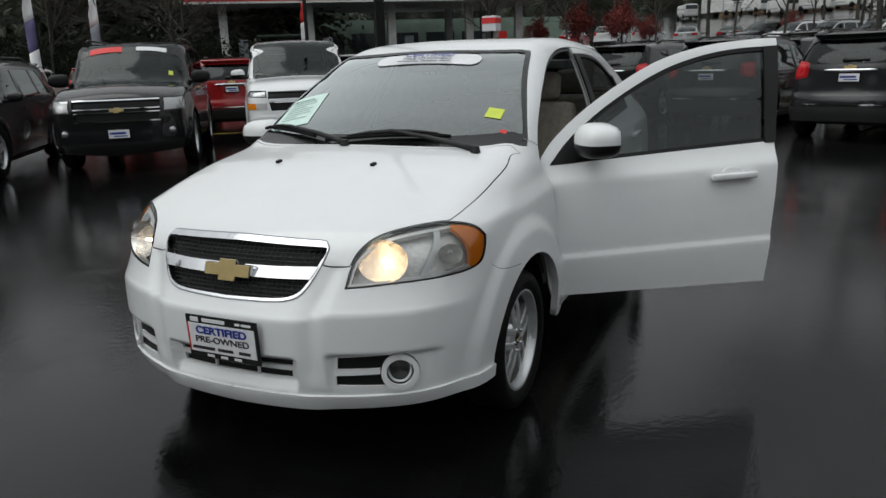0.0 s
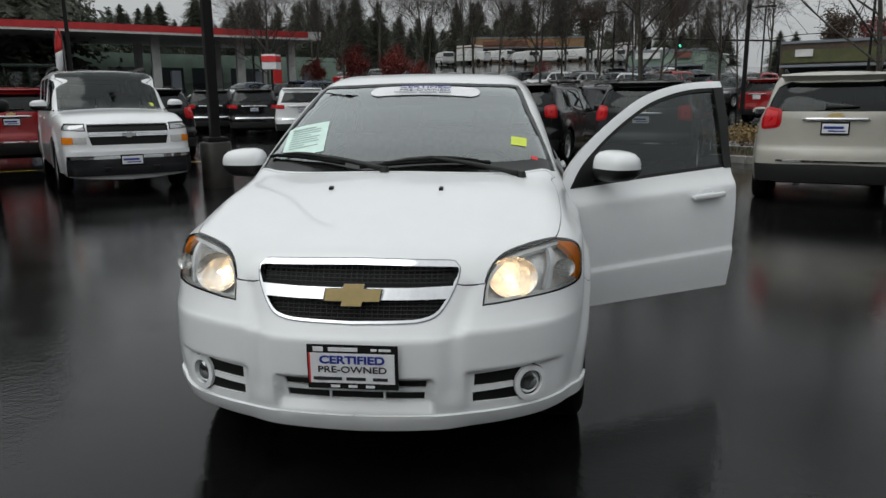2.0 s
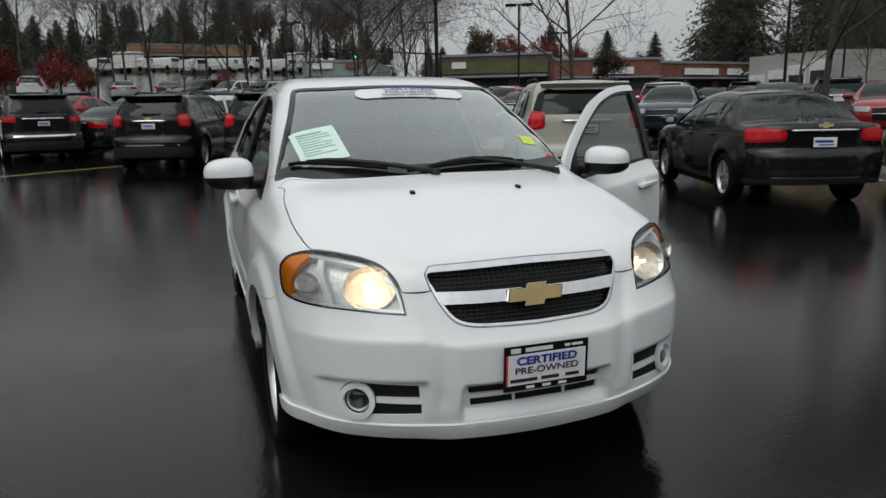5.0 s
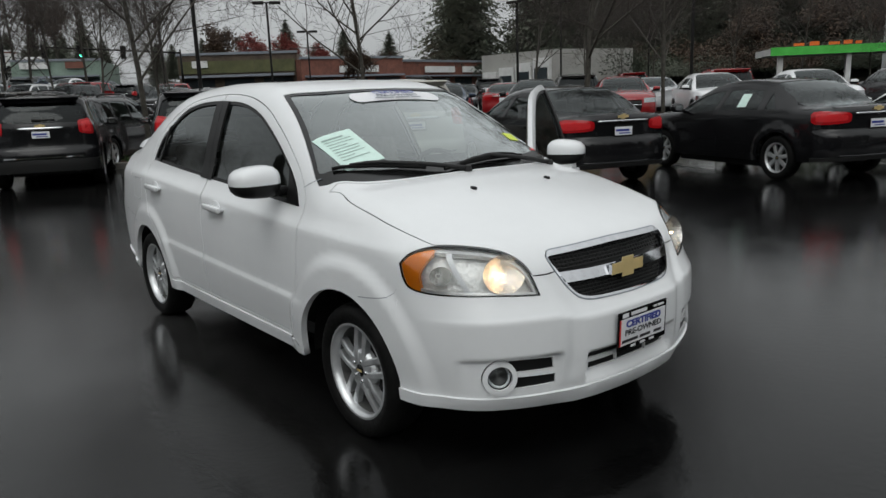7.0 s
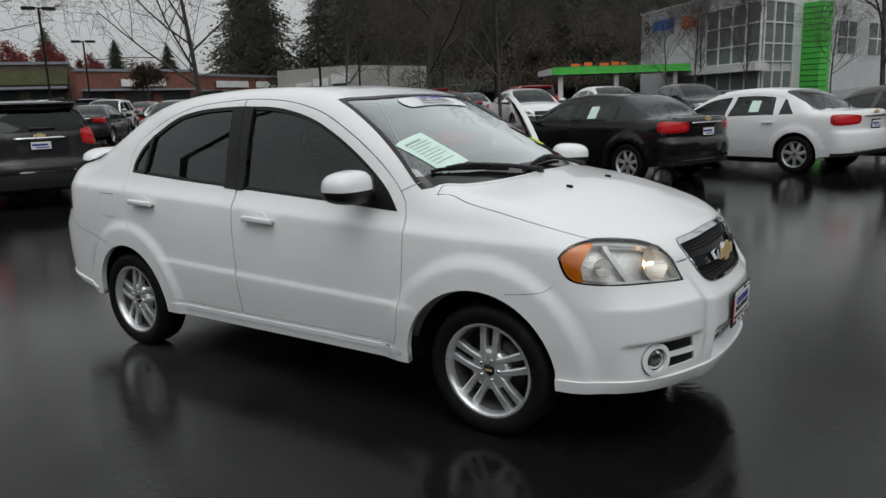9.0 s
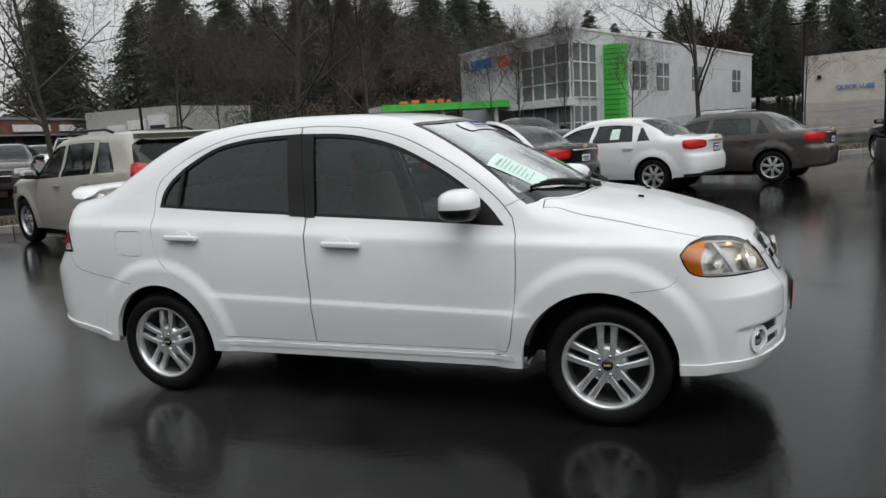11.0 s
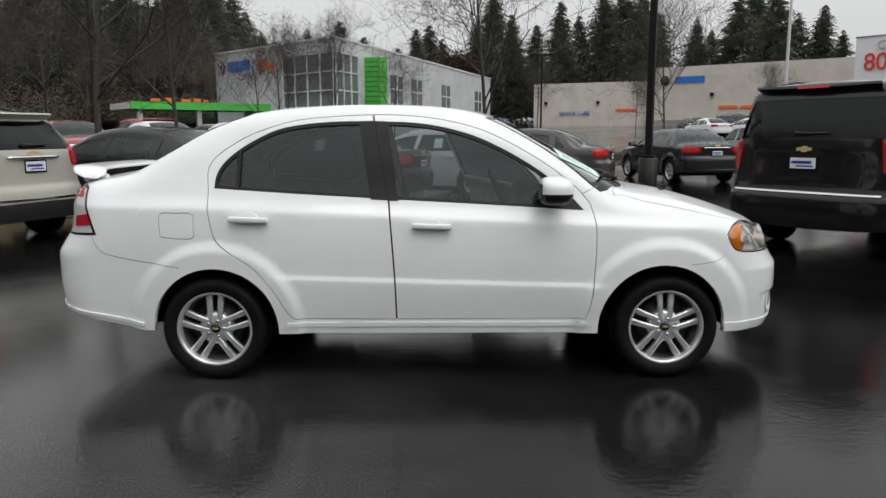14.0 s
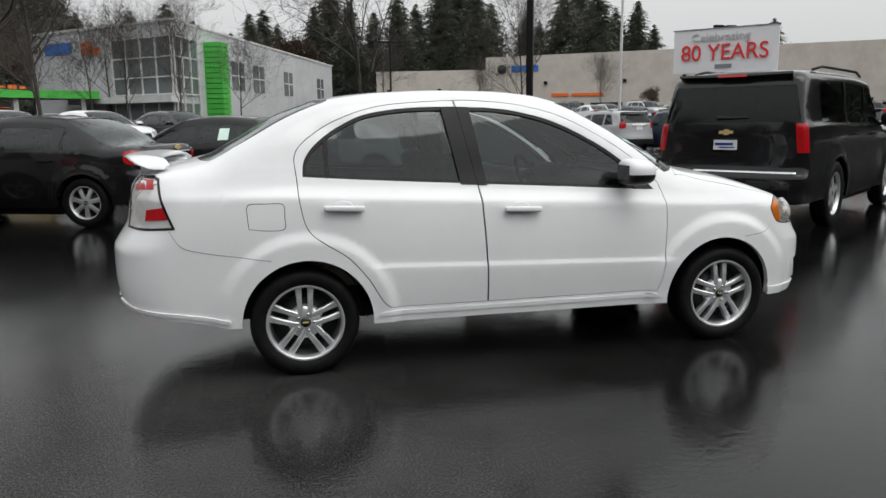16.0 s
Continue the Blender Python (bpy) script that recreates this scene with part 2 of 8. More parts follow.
YELLOWLINE = two_tone("yellow_line_paint", (0.30, 0.22, 0.03), (0.50, 0.38, 0.06), 6, (0.2, 0.5))
WHITELINE = two_tone("white_line_paint", (0.28, 0.28, 0.27), (0.5, 0.5, 0.48), 6, (0.2, 0.5))
CONCRETE = two_tone("concrete", (0.20, 0.19, 0.175), (0.33, 0.32, 0.30), 3, (0.4, 0.8), bump_s=0.3, bump_d=0.01)
GRASS = two_tone("grass", (0.022, 0.05, 0.012), (0.06, 0.10, 0.025), 5, (0.6, 0.9), bump_s=0.6, bump_d=0.03)
MULCH = two_tone("bark_mulch", (0.035, 0.018, 0.012), (0.09, 0.045, 0.03), 9, (0.6, 0.9), bump_s=0.8, bump_d=0.04)


# ---- mesh helpers ----
def link_mesh(name, verts, faces, material, parent=None, label="", smooth=True, normals=None):
    me = bpy.data.meshes.new(name)
    me.from_pydata([tuple(map(float, v)) for v in verts], [], faces)
    me.update()
    if smooth:
        me.polygons.foreach_set("use_smooth", [True] * len(me.polygons))
    if normals is not None:
        me.normals_split_custom_set_from_vertices([tuple(map(float, n)) for n in normals])
    me.materials.append(material)
    ob = new(name, me)
    if parent is not None:
        ob.parent = parent
    if label:
        tagged(ob, label)
    return ob


def part(name, bm, material, parent=None, label="", smooth=False):
    me = bpy.data.meshes.new(name)
    bm.to_mesh(me)
    bm.free()
    if smooth:
        me.polygons.foreach_set("use_smooth", [True] * len(me.polygons))
    me.materials.append(material)
    ob = new(name, me)
    if parent is not None:
        ob.parent = parent
    if label:
        tagged(ob, label)
    return ob


def thing(name, m, label, category, group="", kind=""):
    ob = new(name)
    ob.matrix_world = m
    return tagged(ob, label, category, group, kind)


def box(bm, cx, cy, cz, sx, sy, sz, bevel=0.0, rot=None):
    r = bmesh.ops.create_cube(bm, size=1.0)
    vs = r["verts"]
    bmesh.ops.scale(bm, vec=(sx, sy, sz), verts=vs)
    if bevel:
        es = list({e for v in vs for e in v.link_edges})
        r = bmesh.ops.bevel(bm, geom=es, offset=bevel, segments=2, profile=0.6, affect="EDGES", clamp_overlap=True)
        vs = list({v for f in r["faces"] for v in f.verts} | {v for v in vs if v.is_valid})
    if rot is not None:
        bmesh.ops.transform(bm, matrix=rot.to_4x4(), verts=vs)
    bmesh.ops.translate(bm, vec=(cx, cy, cz), verts=vs)
    return vs


def boxpart(name, c, s, material, parent=None, label="", bevel=0.01, rot=None):
    bm = bmesh.new()
    box(bm, *c, *s, bevel, rot)
    return part(name, bm, material, parent, label)


def lathe(profile, n=32, axis="y"):
    """Verts and faces of a profile (radius, along) turned round an axis."""
    vs, fs = [], []
    for r, a in profile:
        for i in range(n):
            t = 2 * math.pi * i / n
            c, s = r * math.cos(t), r * math.sin(t)
            vs.append((c, a, s) if axis == "y" else ((a, c, s) if axis == "x" else (c, s, a)))
    for j in range(len(profile) - 1):
        for i in range(n):
            k = (i + 1) % n
            fs.append((j * n + i, j * n + k, (j + 1) * n + k, (j + 1) * n + i))
    return vs, fs


def tube(points, radii, sides=6, cap=True):
    vs, fs = [], []
    pts = [Vector(p) for p in points]
    for i, p in enumerate(pts):
        d = (pts[min(i + 1, len(pts) - 1)] - pts[max(i - 1, 0)]).normalized()
        a = d.orthogonal().normalized() if i == 0 else (a - d * a.dot(d)).normalized()
        b = d.cross(a)
        for k in range(sides):
            t = 2 * math.pi * k / sides
            vs.append(p + (a * math.cos(t) + b * math.sin(t)) * radii[i])
    for i in range(len(pts) - 1):
        for k in range(sides):
            q = (k + 1) % sides
            fs.append((i * sides + k, i * sides + q, (i + 1) * sides + q, (i + 1) * sides + k))
    if cap:
        fs.append(tuple(range(sides - 1, -1, -1)))
        fs.append(tuple(range((len(pts) - 1) * sides, len(pts) * sides)))
    return vs, fs


def text_part(name, body, size, material, parent, m, label="", squash=1.0, thick=0.0008, bold=0.0):
    cu = bpy.data.curves.new(name, "FONT")
    cu.body, cu.size, cu.align_x, cu.align_y, cu.extrude = body, size, "CENTER", "CENTER", thick
    cu.offset = bold
    tmp = bpy.data.objects.new(name, cu)
    scene.collection.objects.link(tmp)
    me = bpy.data.meshes.new_from_object(tmp.evaluated_get(bpy.context.evaluated_depsgraph_get()))
    bpy.data.objects.remove(tmp)
    me.materials.clear()
    me.materials.append(material)
    ob = new(name, me)
    ob.parent = parent
    ob.matrix_local = m @ Matrix.Diagonal((squash, 1, 1, 1))
    if label:
        tagged(ob, label)
    return ob


# ---- car bodies: one smooth hull for each, cut into panels ----
from mathutils import geometry


def pchip(pts, n=500):
    """A table of a smooth curve through the points that does not overshoot."""
    p = sorted(pts)
    x, y = np.array([a for a, b in p], float), np.array([b for a, b in p], float)
    h, d = np.diff(x), np.diff(y) / np.diff(x)
    m = np.zeros(len(x))
    m[0], m[-1] = d[0], d[-1]
    for i in range(1, len(x) - 1):
        if d[i - 1] * d[i] > 0:
            w1, w2 = 2 * h[i] + h[i - 1], h[i] + 2 * h[i - 1]
            m[i] = (w1 + w2) / (w1 / d[i - 1] + w2 / d[i])
    xs = np.linspace(x[0], x[-1], n)
    k = np.clip(np.searchsorted(x, xs) - 1, 0, len(h) - 1)
    t = (xs - x[k]) / h[k]
    ys = (1 + 2 * t) * (1 - t) ** 2 * y[k] + t * (1 - t) ** 2 * h[k] * m[k] + t * t * (3 - 2 * t) * y[k + 1] + t * t * (t - 1) * h[k] * m[k + 1]
    return xs, ys


def smax(a, b, k):
    h = np.maximum(k - np.abs(a - b), 0) / k
    return np.maximum(a, b) + h * h * k * 0.25


class Hull:
    """An implicit car body: a side, a top, a nose and a tail, blended with round edges. Negative inside."""

    def __init__(self, prof, sec, plan, nose, tail, bow=(0.22, 0.2), bow_x=(-0.6, 0.2), crown=0.05, cf=(0.36, 2.6), cr=(0.3, 3.0), k=(0.12, 0.1), flares=(), w=0.86, tilt=None, mould=None, ledge=None):
        self.prof, self.sec, self.plan, self.nose, self.tail = pchip(prof), pchip(sec), pchip(plan), pchip(nose), pchip(tail)
        self.slope = np.gradient(self.prof[1], self.prof[0])
        self.bow, self.bow_x, self.crown, self.cf, self.cr, self.k, self.flares, self.w = bow, bow_x, crown, cf, cr, k, flares, w
        self.tilt, self.mould, self.ledge = tilt, mould, ledge

    def f(self, P):
        x, y, z = P[:, 0], np.abs(P[:, 1]), P[:, 2]
        b = np.interp(x, self.bow_x, (-self.bow[1], self.bow[0]))
        xs = x + b * y * y
        zt = np.interp(xs, *self.prof) - self.crown * (y / 0.8) ** 2
        s = np.interp(xs, self.prof[0], self.slope)
        top = (z - zt) / np.sqrt(1 + s * s)
        zs = z + np.interp(z, *self.tilt) * np.clip(x + 0.06, -1.3, 1.3) if self.tilt else z
        side = y - np.interp(zs, *self.sec) * np.interp(x, *self.plan)
        if self.ledge:
            amp, z0, wd, x0, x1 = self.ledge
            a, b2, c2 = (np.clip(t, 0, 1) for t in ((z0 - zs) / wd, (zs - 0.33) / 0.2, np.minimum(x - x0, x1 - x) / 0.12))
            side = side - amp * a * a * (3 - 2 * a) * b2 * c2
        for fx, fz, r0, r1, amp in self.flares:
            rr = np.hypot(x - fx, z - fz)
            t = np.clip((r1 - rr) / (r1 - r0), 0, 1)
            side = side - amp * t * t * (3 - 2 * t)
        q = np.clip(y / self.w, 0, 1.3)
        up, dent = self.mould(y, z) if self.mould else (0.0, 0.0)
        front = x - (np.interp(z - up, *self.nose) - self.cf[0] * q ** self.cf[1] - dent)
        rear = (np.interp(z, *self.tail) + self.cr[0] * q ** self.cr[1]) - x
        return smax(smax(side, top, self.k[0]), np.maximum(front, rear), self.k[1])

    def root(self, O, D, t1=3.0):
        lo, hi = np.zeros(len(O)), np.full(len(O), t1)
        for _ in range(34):
            mid = (lo + hi) / 2
            out = self.f(O + D * mid[:, None]) > 0
            hi, lo = np.where(out, mid, hi), np.where(out, lo, mid)
        return O + D * lo[:, None]

    def normal(self, P):
        e = 0.004
        g = np.stack([self.f(P + e * np.eye(3)[i]) - self.f(P - e * np.eye(3)[i]) for i in range(3)], 1)
        return g / np.maximum(np.linalg.norm(g, axis=1, keepdims=True), 1e-9)


class Flat:
    """Projects along a direction: uv = two axes through an inner origin."""

    def __init__(self, o, u, v, d):
        self.o, self.u, self.v, self.d = (np.array(a, float) for a in (o, u, v, d))

    def rays(self, uv):
        return self.o + uv[:, :1] * self.u + uv[:, 1:] * self.v, np.repeat(self.d[None], len(uv), 0)

    def uv(self, P):
        q = np.atleast_2d(P) - self.o
        return np.stack([q @ self.u, q @ self.v], 1)


class Round:
    """Projects outwards from an upright axis: uv = angle times 0.8, height."""

    def __init__(self, x, sign):
        self.x, self.s = x, sign

    def rays(self, uv):
        a = uv[:, 0] / 0.8
        n = np.zeros(len(uv))
        return np.stack([n + self.x, n, uv[:, 1]], 1), np.stack([self.s * np.cos(a), np.sin(a), n], 1)

    def uv(self, P):
        P = np.atleast_2d(P)
        return np.stack([0.8 * np.arctan2(P[:, 1], self.s * (P[:, 0] - self.x)), P[:, 2]], 1)


RIGHT = Flat((0, 0, 0), (1, 0, 0), (0, 0, 1), (0, -1, 0))
LEFT = Flat((0, 0, 0), (1, 0, 0), (0, 0, 1), (0, 1, 0))
TOP = Flat((0, 0, 0.45), (1, 0, 0), (0, 1, 0), (0, 0, 1))
FRONT = Flat((0, 0, 0), (0, 1, 0), (0, 0, 1), (1, 0, 0))
BACK = Flat((0, 0, 0), (0, 1, 0), (0, 0, 1), (-1, 0, 0))


def curve(pts, step=0.02, smooth=True):
    """A line through the points at even steps; smooth: a Catmull-Rom curve."""
    p = [np.array(q, float) for q in pts]
    out = []
    for i in range(len(p) - 1):
        a, b = p[i], p[i + 1]
        n = max(1, int(np.linalg.norm(b - a) / step))
        m0 = (p[i + 1] - p[i - 1]) / 2 if i else b - a
        m1 = (p[i + 2] - p[i]) / 2 if i + 2 < len(p) else b - a
        for j in range(n):
            t = j / n
            if smooth:
                out.append((1 + 2 * t) * (1 - t) ** 2 * a + t * (1 - t) ** 2 * m0 + t * t * (3 - 2 * t) * b + t * t * (t - 1) * m1)
            else:
                out.append(a + (b - a) * t)
    out.append(p[-1])
    return np.array(out)


def loop(*pieces):
    """A closed outline from pieces end to end, without doubled points."""
    pts = np.concatenate([np.atleast_2d(np.array(q, float)) for q in pieces])
    keep = [0]
    for i in range(1, len(pts)):
        if np.linalg.norm(pts[i] - pts[keep[-1]]) > 1e-4:
            keep.append(i)
    if np.linalg.norm(pts[keep[-1]] - pts[0]) < 1e-4:
        keep.pop()
    return pts[keep]


def area(p):
    x, y = p[:, 0], p[:, 1]
    return 0.5 * np.sum(x * np.roll(y, -1) - y * np.roll(x, -1))


def shrink(p, d):
    """Moves an outline inwards by d (outwards: minus)."""
    e = np.roll(p, -1, 0) - p
    n = np.stack([-e[:, 1], e[:, 0]], 1) * np.sign(area(p))
    n /= np.maximum(np.linalg.norm(n, axis=1, keepdims=True), 1e-9)
    m = n + np.roll(n, 1, 0)
    m /= np.maximum((m * n).sum(1, keepdims=True), 0.35)
    return p + m * d


def inside(q, p):
    r = np.zeros(len(q), bool)
    for a, b in zip(p, np.roll(p, -1, 0)):
        if a[1] != b[1]:
            c = (a[1] > q[:, 1]) != (b[1] > q[:, 1])
            r ^= c & (q[:, 0] < (b[0] - a[0]) * (q[:, 1] - a[1]) / (b[1] - a[1]) + a[0])
    return r


def fill(outline, holes, h, extra=()):
    """Triangles inside an outline; extra: lines of points that the mesh must follow."""
    loops = [outline, *holes]
    allp = np.concatenate(loops)
    lo, hi = outline.min(0), outline.max(0)
    gx, gy = np.meshgrid(np.arange(lo[0], hi[0], h), np.arange(lo[1], hi[1], h * 0.866))
    gx[1::2] += h / 2
    g = np.stack([gx.ravel(), gy.ravel()], 1)
    if len(extra):
        line = np.concatenate([np.atleast_2d(e) for e in extra])
        far = np.concatenate([np.min(((c[:, None] - line[None]) ** 2).sum(2), 1) for c in np.array_split(g, max(1, len(g) // 500))])
        g = np.concatenate([g[far > (0.5 * h) ** 2], line])
    ok = inside(g, outline)
    for q in holes:
        ok &= ~inside(g, q)
    g = g[ok]
    if len(g):
        near = np.concatenate([np.min(((c[:, None] - allp[None]) ** 2).sum(2), 1) for c in np.array_split(g, max(1, len(g) // 500))])
        g = g[near > (min(0.55 * h, 0.008) if len(extra) else 0.55 * h) ** 2]
    edges, k = [], 0
    for q in loops:
        n = len(q)
        edges += [(k + i, k + (i + 1) % n) for i in range(n)]
        k += n
    pts = [Vector((float(a), float(b))) for a, b in np.concatenate([allp, g])]
    v, e, f, *_ = geometry.delaunay_2d_cdt(pts, edges, [], 0, 1e-6)
    v = np.array([(a.x, a.y) for a in v])
    f = np.array([t for t in f if len(t) == 3])
    c = v[f].mean(1)
    ok = inside(c, outline)
    for q in holes:
        ok &= ~inside(c, q)
    return v, f[ok]


def panel(hull, dom, outline, holes=(), h=0.04, gap=0.0, off=0.0, rim=0.012, extra=()):
    """One sheet of the hull: verts, faces, normals. gap: the joint left round it; off: raised by; rim: depth of its turned-in edge."""
    o = shrink(outline, gap) if gap else outline
    uv, tri = fill(o, list(holes), h, extra)
    used = np.unique(tri)
    remap = -np.ones(len(uv), int)
    remap[used] = np.arange(len(used))
    uv, tri = uv[used], remap[tri]
    P = hull.root(*dom.rays(uv))
    N = hull.normal(P)
    P = P + N * off
    fn = np.cross(P[tri[:, 1]] - P[tri[:, 0]], P[tri[:, 2]] - P[tri[:, 0]])
    flip = (fn * N[tri[:, 0]]).sum(1) < 0
    tri[flip] = tri[flip][:, ::-1]
    faces = [tuple(map(int, t)) for t in tri]
    if rim:
        cnt = {}
        for t in faces:
            for a, b in ((t[0], t[1]), (t[1], t[2]), (t[2], t[0])):
                cnt[(a, b)] = 1
        bd = [(a, b) for a, b in cnt if (b, a) not in cnt]
        ids = sorted({a for e in bd for a in e})
        pos = {a: i for i, a in enumerate(ids)}
        rn = np.zeros((len(ids), 3))
        for a, b in bd:
            c = np.cross(P[b] - P[a], N[a])
            rn[pos[a]] += c
            rn[pos[b]] += c
        rn /= np.maximum(np.linalg.norm(rn, axis=1, keepdims=True), 1e-9)
        base = len(P)
        m = len(ids)
        P = np.concatenate([P, P[ids], P[ids] - N[ids] * rim])
        N = np.concatenate([N, rn, rn])
        faces += [(base + pos[b], base + pos[a], base + m + pos[a], base + m + pos[b]) for a, b in bd]
    return P, faces, N


def join(sheets):
    P, F, N, k = [], [], [], 0
    for p, f, n in sheets:
        P.append(p)
        N.append(n)
        F += [tuple(i + k for i in t) for t in f]
        k += len(p)
    return np.concatenate(P), F, np.concatenate(N)


def sheet(name, data, material, parent, label=""):
    P, F, N = data if isinstance(data, tuple) else join(data)
    return link_mesh(name, P, F, material, parent, label, True, N)


def on(hull, dom, pts):
    """Points of the hull under the given uv."""
    return hull.root(*dom.rays(np.atleast_2d(np.array(pts, float))))


def arch(cx, cz, r, z0, n=28, a0=None):
    """A wheel arch as an open line from front foot to rear foot."""
    s = math.asin(max(-1, min(1, (z0 - cz) / r)))
    a = np.linspace(s, math.pi - s, n)
    return np.stack([cx + r * np.cos(a), cz + r * np.sin(a)], 1)


# ---- wheels ----
def wheel(parent, x, y, r, width, rim_r, style, out, fine=True):
    """out: +1 when the outer face looks to +y."""
    hw = width / 2
    prof = [(rim_r * 0.98, -hw * 0.8), (rim_r + 0.012, -hw * 0.92), (r - 0.03, -hw), (r - 0.008, -hw * 0.82), (r, -hw * 0.55), (r, hw * 0.55), (r - 0.008, hw * 0.82), (r - 0.03, hw), (rim_r + 0.03, hw * 0.98), (rim_r + 0.004, hw * 0.9), (rim_r - 0.002, hw * 0.78)]
    v, f = lathe(prof, 44)
    vs, fs = lathe([(rim_r, hw * 0.86), (rim_r - 0.006, hw * 0.875), (rim_r - 0.013, hw * 0.85), (rim_r - 0.019, hw * 0.55), (rim_r - 0.021, hw * 0.45)], 44)
    bv, bf = lathe([(rim_r - 0.021, hw * 0.45), (rim_r - 0.03, -hw * 0.2), (rim_r - 0.02, -hw * 0.8), (0.02, -hw * 0.75)], 32)
    n_sp, pair, w0, w1 = style
    f0 = hw * 0.55
    sv, sf = ([], []) if fine else (vs, fs)
    if not fine:
        k = len(sv)
        m2 = n_sp * 2
        for i in range(m2):
            a = math.pi * (i + 0.5) / n_sp
            q = rim_r - 0.012 if (i // 1) % 2 == 0 else rim_r * 0.42
            for da in (-0.16, 0.16):
                sv.append((q * math.cos(a + da), f0, q * math.sin(a + da)))
        sf.append(tuple(range(k, k + 2 * m2)))
    for i in range(1 if fine else 0):
        for sgn in ((-1, 1) if pair and not fine else (0,)):
            a = 0.0 if fine else 2 * math.pi * (i + 0.25) / n_sp
            c, s = math.cos(a), math.sin(a)
            k = len(sv)
            for rr, wd, sh, fy in ((0.035, w0, 0.0, f0 + 0.012), (rim_r * 0.55, (w0 + w1) * 0.42, 0.0, f0 + 0.008), (rim_r - 0.018, w1, 0.0, f0 - 0.006)):
                for dw, dy in ((-wd / 2, -0.004), (-wd * 0.3, 0.0), (wd * 0.3, 0.0), (wd / 2, -0.004), (wd / 2, -0.03), (-wd / 2, -0.03)):
                    t = dw + sgn * sh
                    sv.append((c * rr - s * t, fy + dy, s * rr + c * t))
            for j in range(2):
                for q in range(6):
                    sf.append((k + j * 6 + q, k + j * 6 + (q + 1) % 6, k + (j + 1) * 6 + (q + 1) % 6, k + (j + 1) * 6 + q))
    hs = 1.42 if pair else 1.0
    hv, hf = lathe([(0.0, f0 + 0.008), (0.05 * hs, f0 + 0.008), (0.062 * hs, f0 + 0.001), (0.066 * hs, f0 - 0.03)], 20)
    if not fine:
        hv, hf = [], []
    k = len(vs)
    vs += hv
    fs += [tuple(a + k for a in t) for t in hf]
    m = pose(x, y, r) @ Matrix.Diagonal((1, out, 1, 1))
    w = link_mesh("wheel", vs, fs, ALLOY, parent, "bright alloy wheel", True)
    w.matrix_local = m
    link_mesh("tyre", v, f, RUBBER, w, "black rubber tyre")
    link_mesh("rim_barrel", bv, bf, BARREL, w)
    if not fine:
        return w
    sme = None
    for i in range(n_sp):
        for sgn in ((-1, 1) if pair else (0,)):
            if sme is None:
                so = link_mesh("spoke", sv, sf, ALLOY, w, smooth=False)
                sme = so.data
            else:
                so = new("spoke", sme)
                so.parent = w
            ang = -360.0 * (i + 0.25) / n_sp
            so.matrix_local = pose(0, 0, 0, 0, ang, 0) @ pose(0, 0, sgn * pair, 0, -sgn * pair * 130, 0)
    dv, df = lathe([(0.0, 0.0), (rim_r * 0.68, 0.0), (rim_r * 0.68, -0.02), (0, -0.02)], 28)
    d = link_mesh("brake_disc", dv, df, DARKMETAL, w)
    cv, cf = lathe([(0.0, f0 + 0.012), (0.026, f0 + 0.011), (0.03, f0 + 0.003)], 16)
    cap = link_mesh("hub_cap", cv, cf, SEAL, w)
    boxpart("cap_emblem", (0, f0 + 0.0125, 0), (0.032, 0.003, 0.009), GOLD, cap, bevel=0)
    return w


def plate(parent, m, w=0.31, hgt=0.155, fine=True):
    """A plate in a black frame: white card with plain bars."""
    bm = bmesh.new()
    box(bm, 0, 0, 0, w, hgt, 0.008, 0.003)
    p = part("number_plate", bm, SEAL, parent, "white plate in a black frame")
    p.matrix_local = m
    if not fine:
        p.data.materials[0] = WHITECARD
        return p
    bm = bmesh.new()
    box(bm, 0, 0, 0.005, w * 0.9, hgt * 0.74, 0.004)
    part("card", bm, WHITECARD, p)
    bm = bmesh.new()
    box(bm, -w * 0.05, hgt * 0.06, 0.008, w * 0.7, hgt * 0.2, 0.002)
    box(bm, 0.02, -hgt * 0.2, 0.008, w * 0.6, hgt * 0.1, 0.002)
    part("print", bm, BLUEINK, p)
    return p


def bowtie(parent, m, w=0.2, material=None):
    """A plain gold cross-shaped badge."""
    s = w / 2
    hh = w * 0.19
    pts = [(-s, -hh * 0.55), (-s * 0.36, -hh * 0.55), (-s * 0.42, -hh), (s * 0.28, -hh), (s * 0.34, -hh * 0.55), (s * 0.92, -hh * 0.55), (s, hh * 0.55), (s * 0.36, hh * 0.55), (s * 0.42, hh), (-s * 0.28, hh), (-s * 0.34, hh * 0.55), (-s * 0.92, hh * 0.55)]
    bm = bmesh.new()
    f = bm.faces.new([bm.verts.new((a, b, 0)) for a, b in pts])
    r = bmesh.ops.extrude_face_region(bm, geom=[f])
    bmesh.ops.translate(bm, vec=(0, 0, 0.014), verts=[v for v in r["geom"] if isinstance(v, bmesh.types.BMVert)])
    bmesh.ops.recalc_face_normals(bm, faces=bm.faces)
    o = part("badge", bm, material or GOLD, parent, "gold cross-shaped badge")
    o.matrix_local = m
    return o


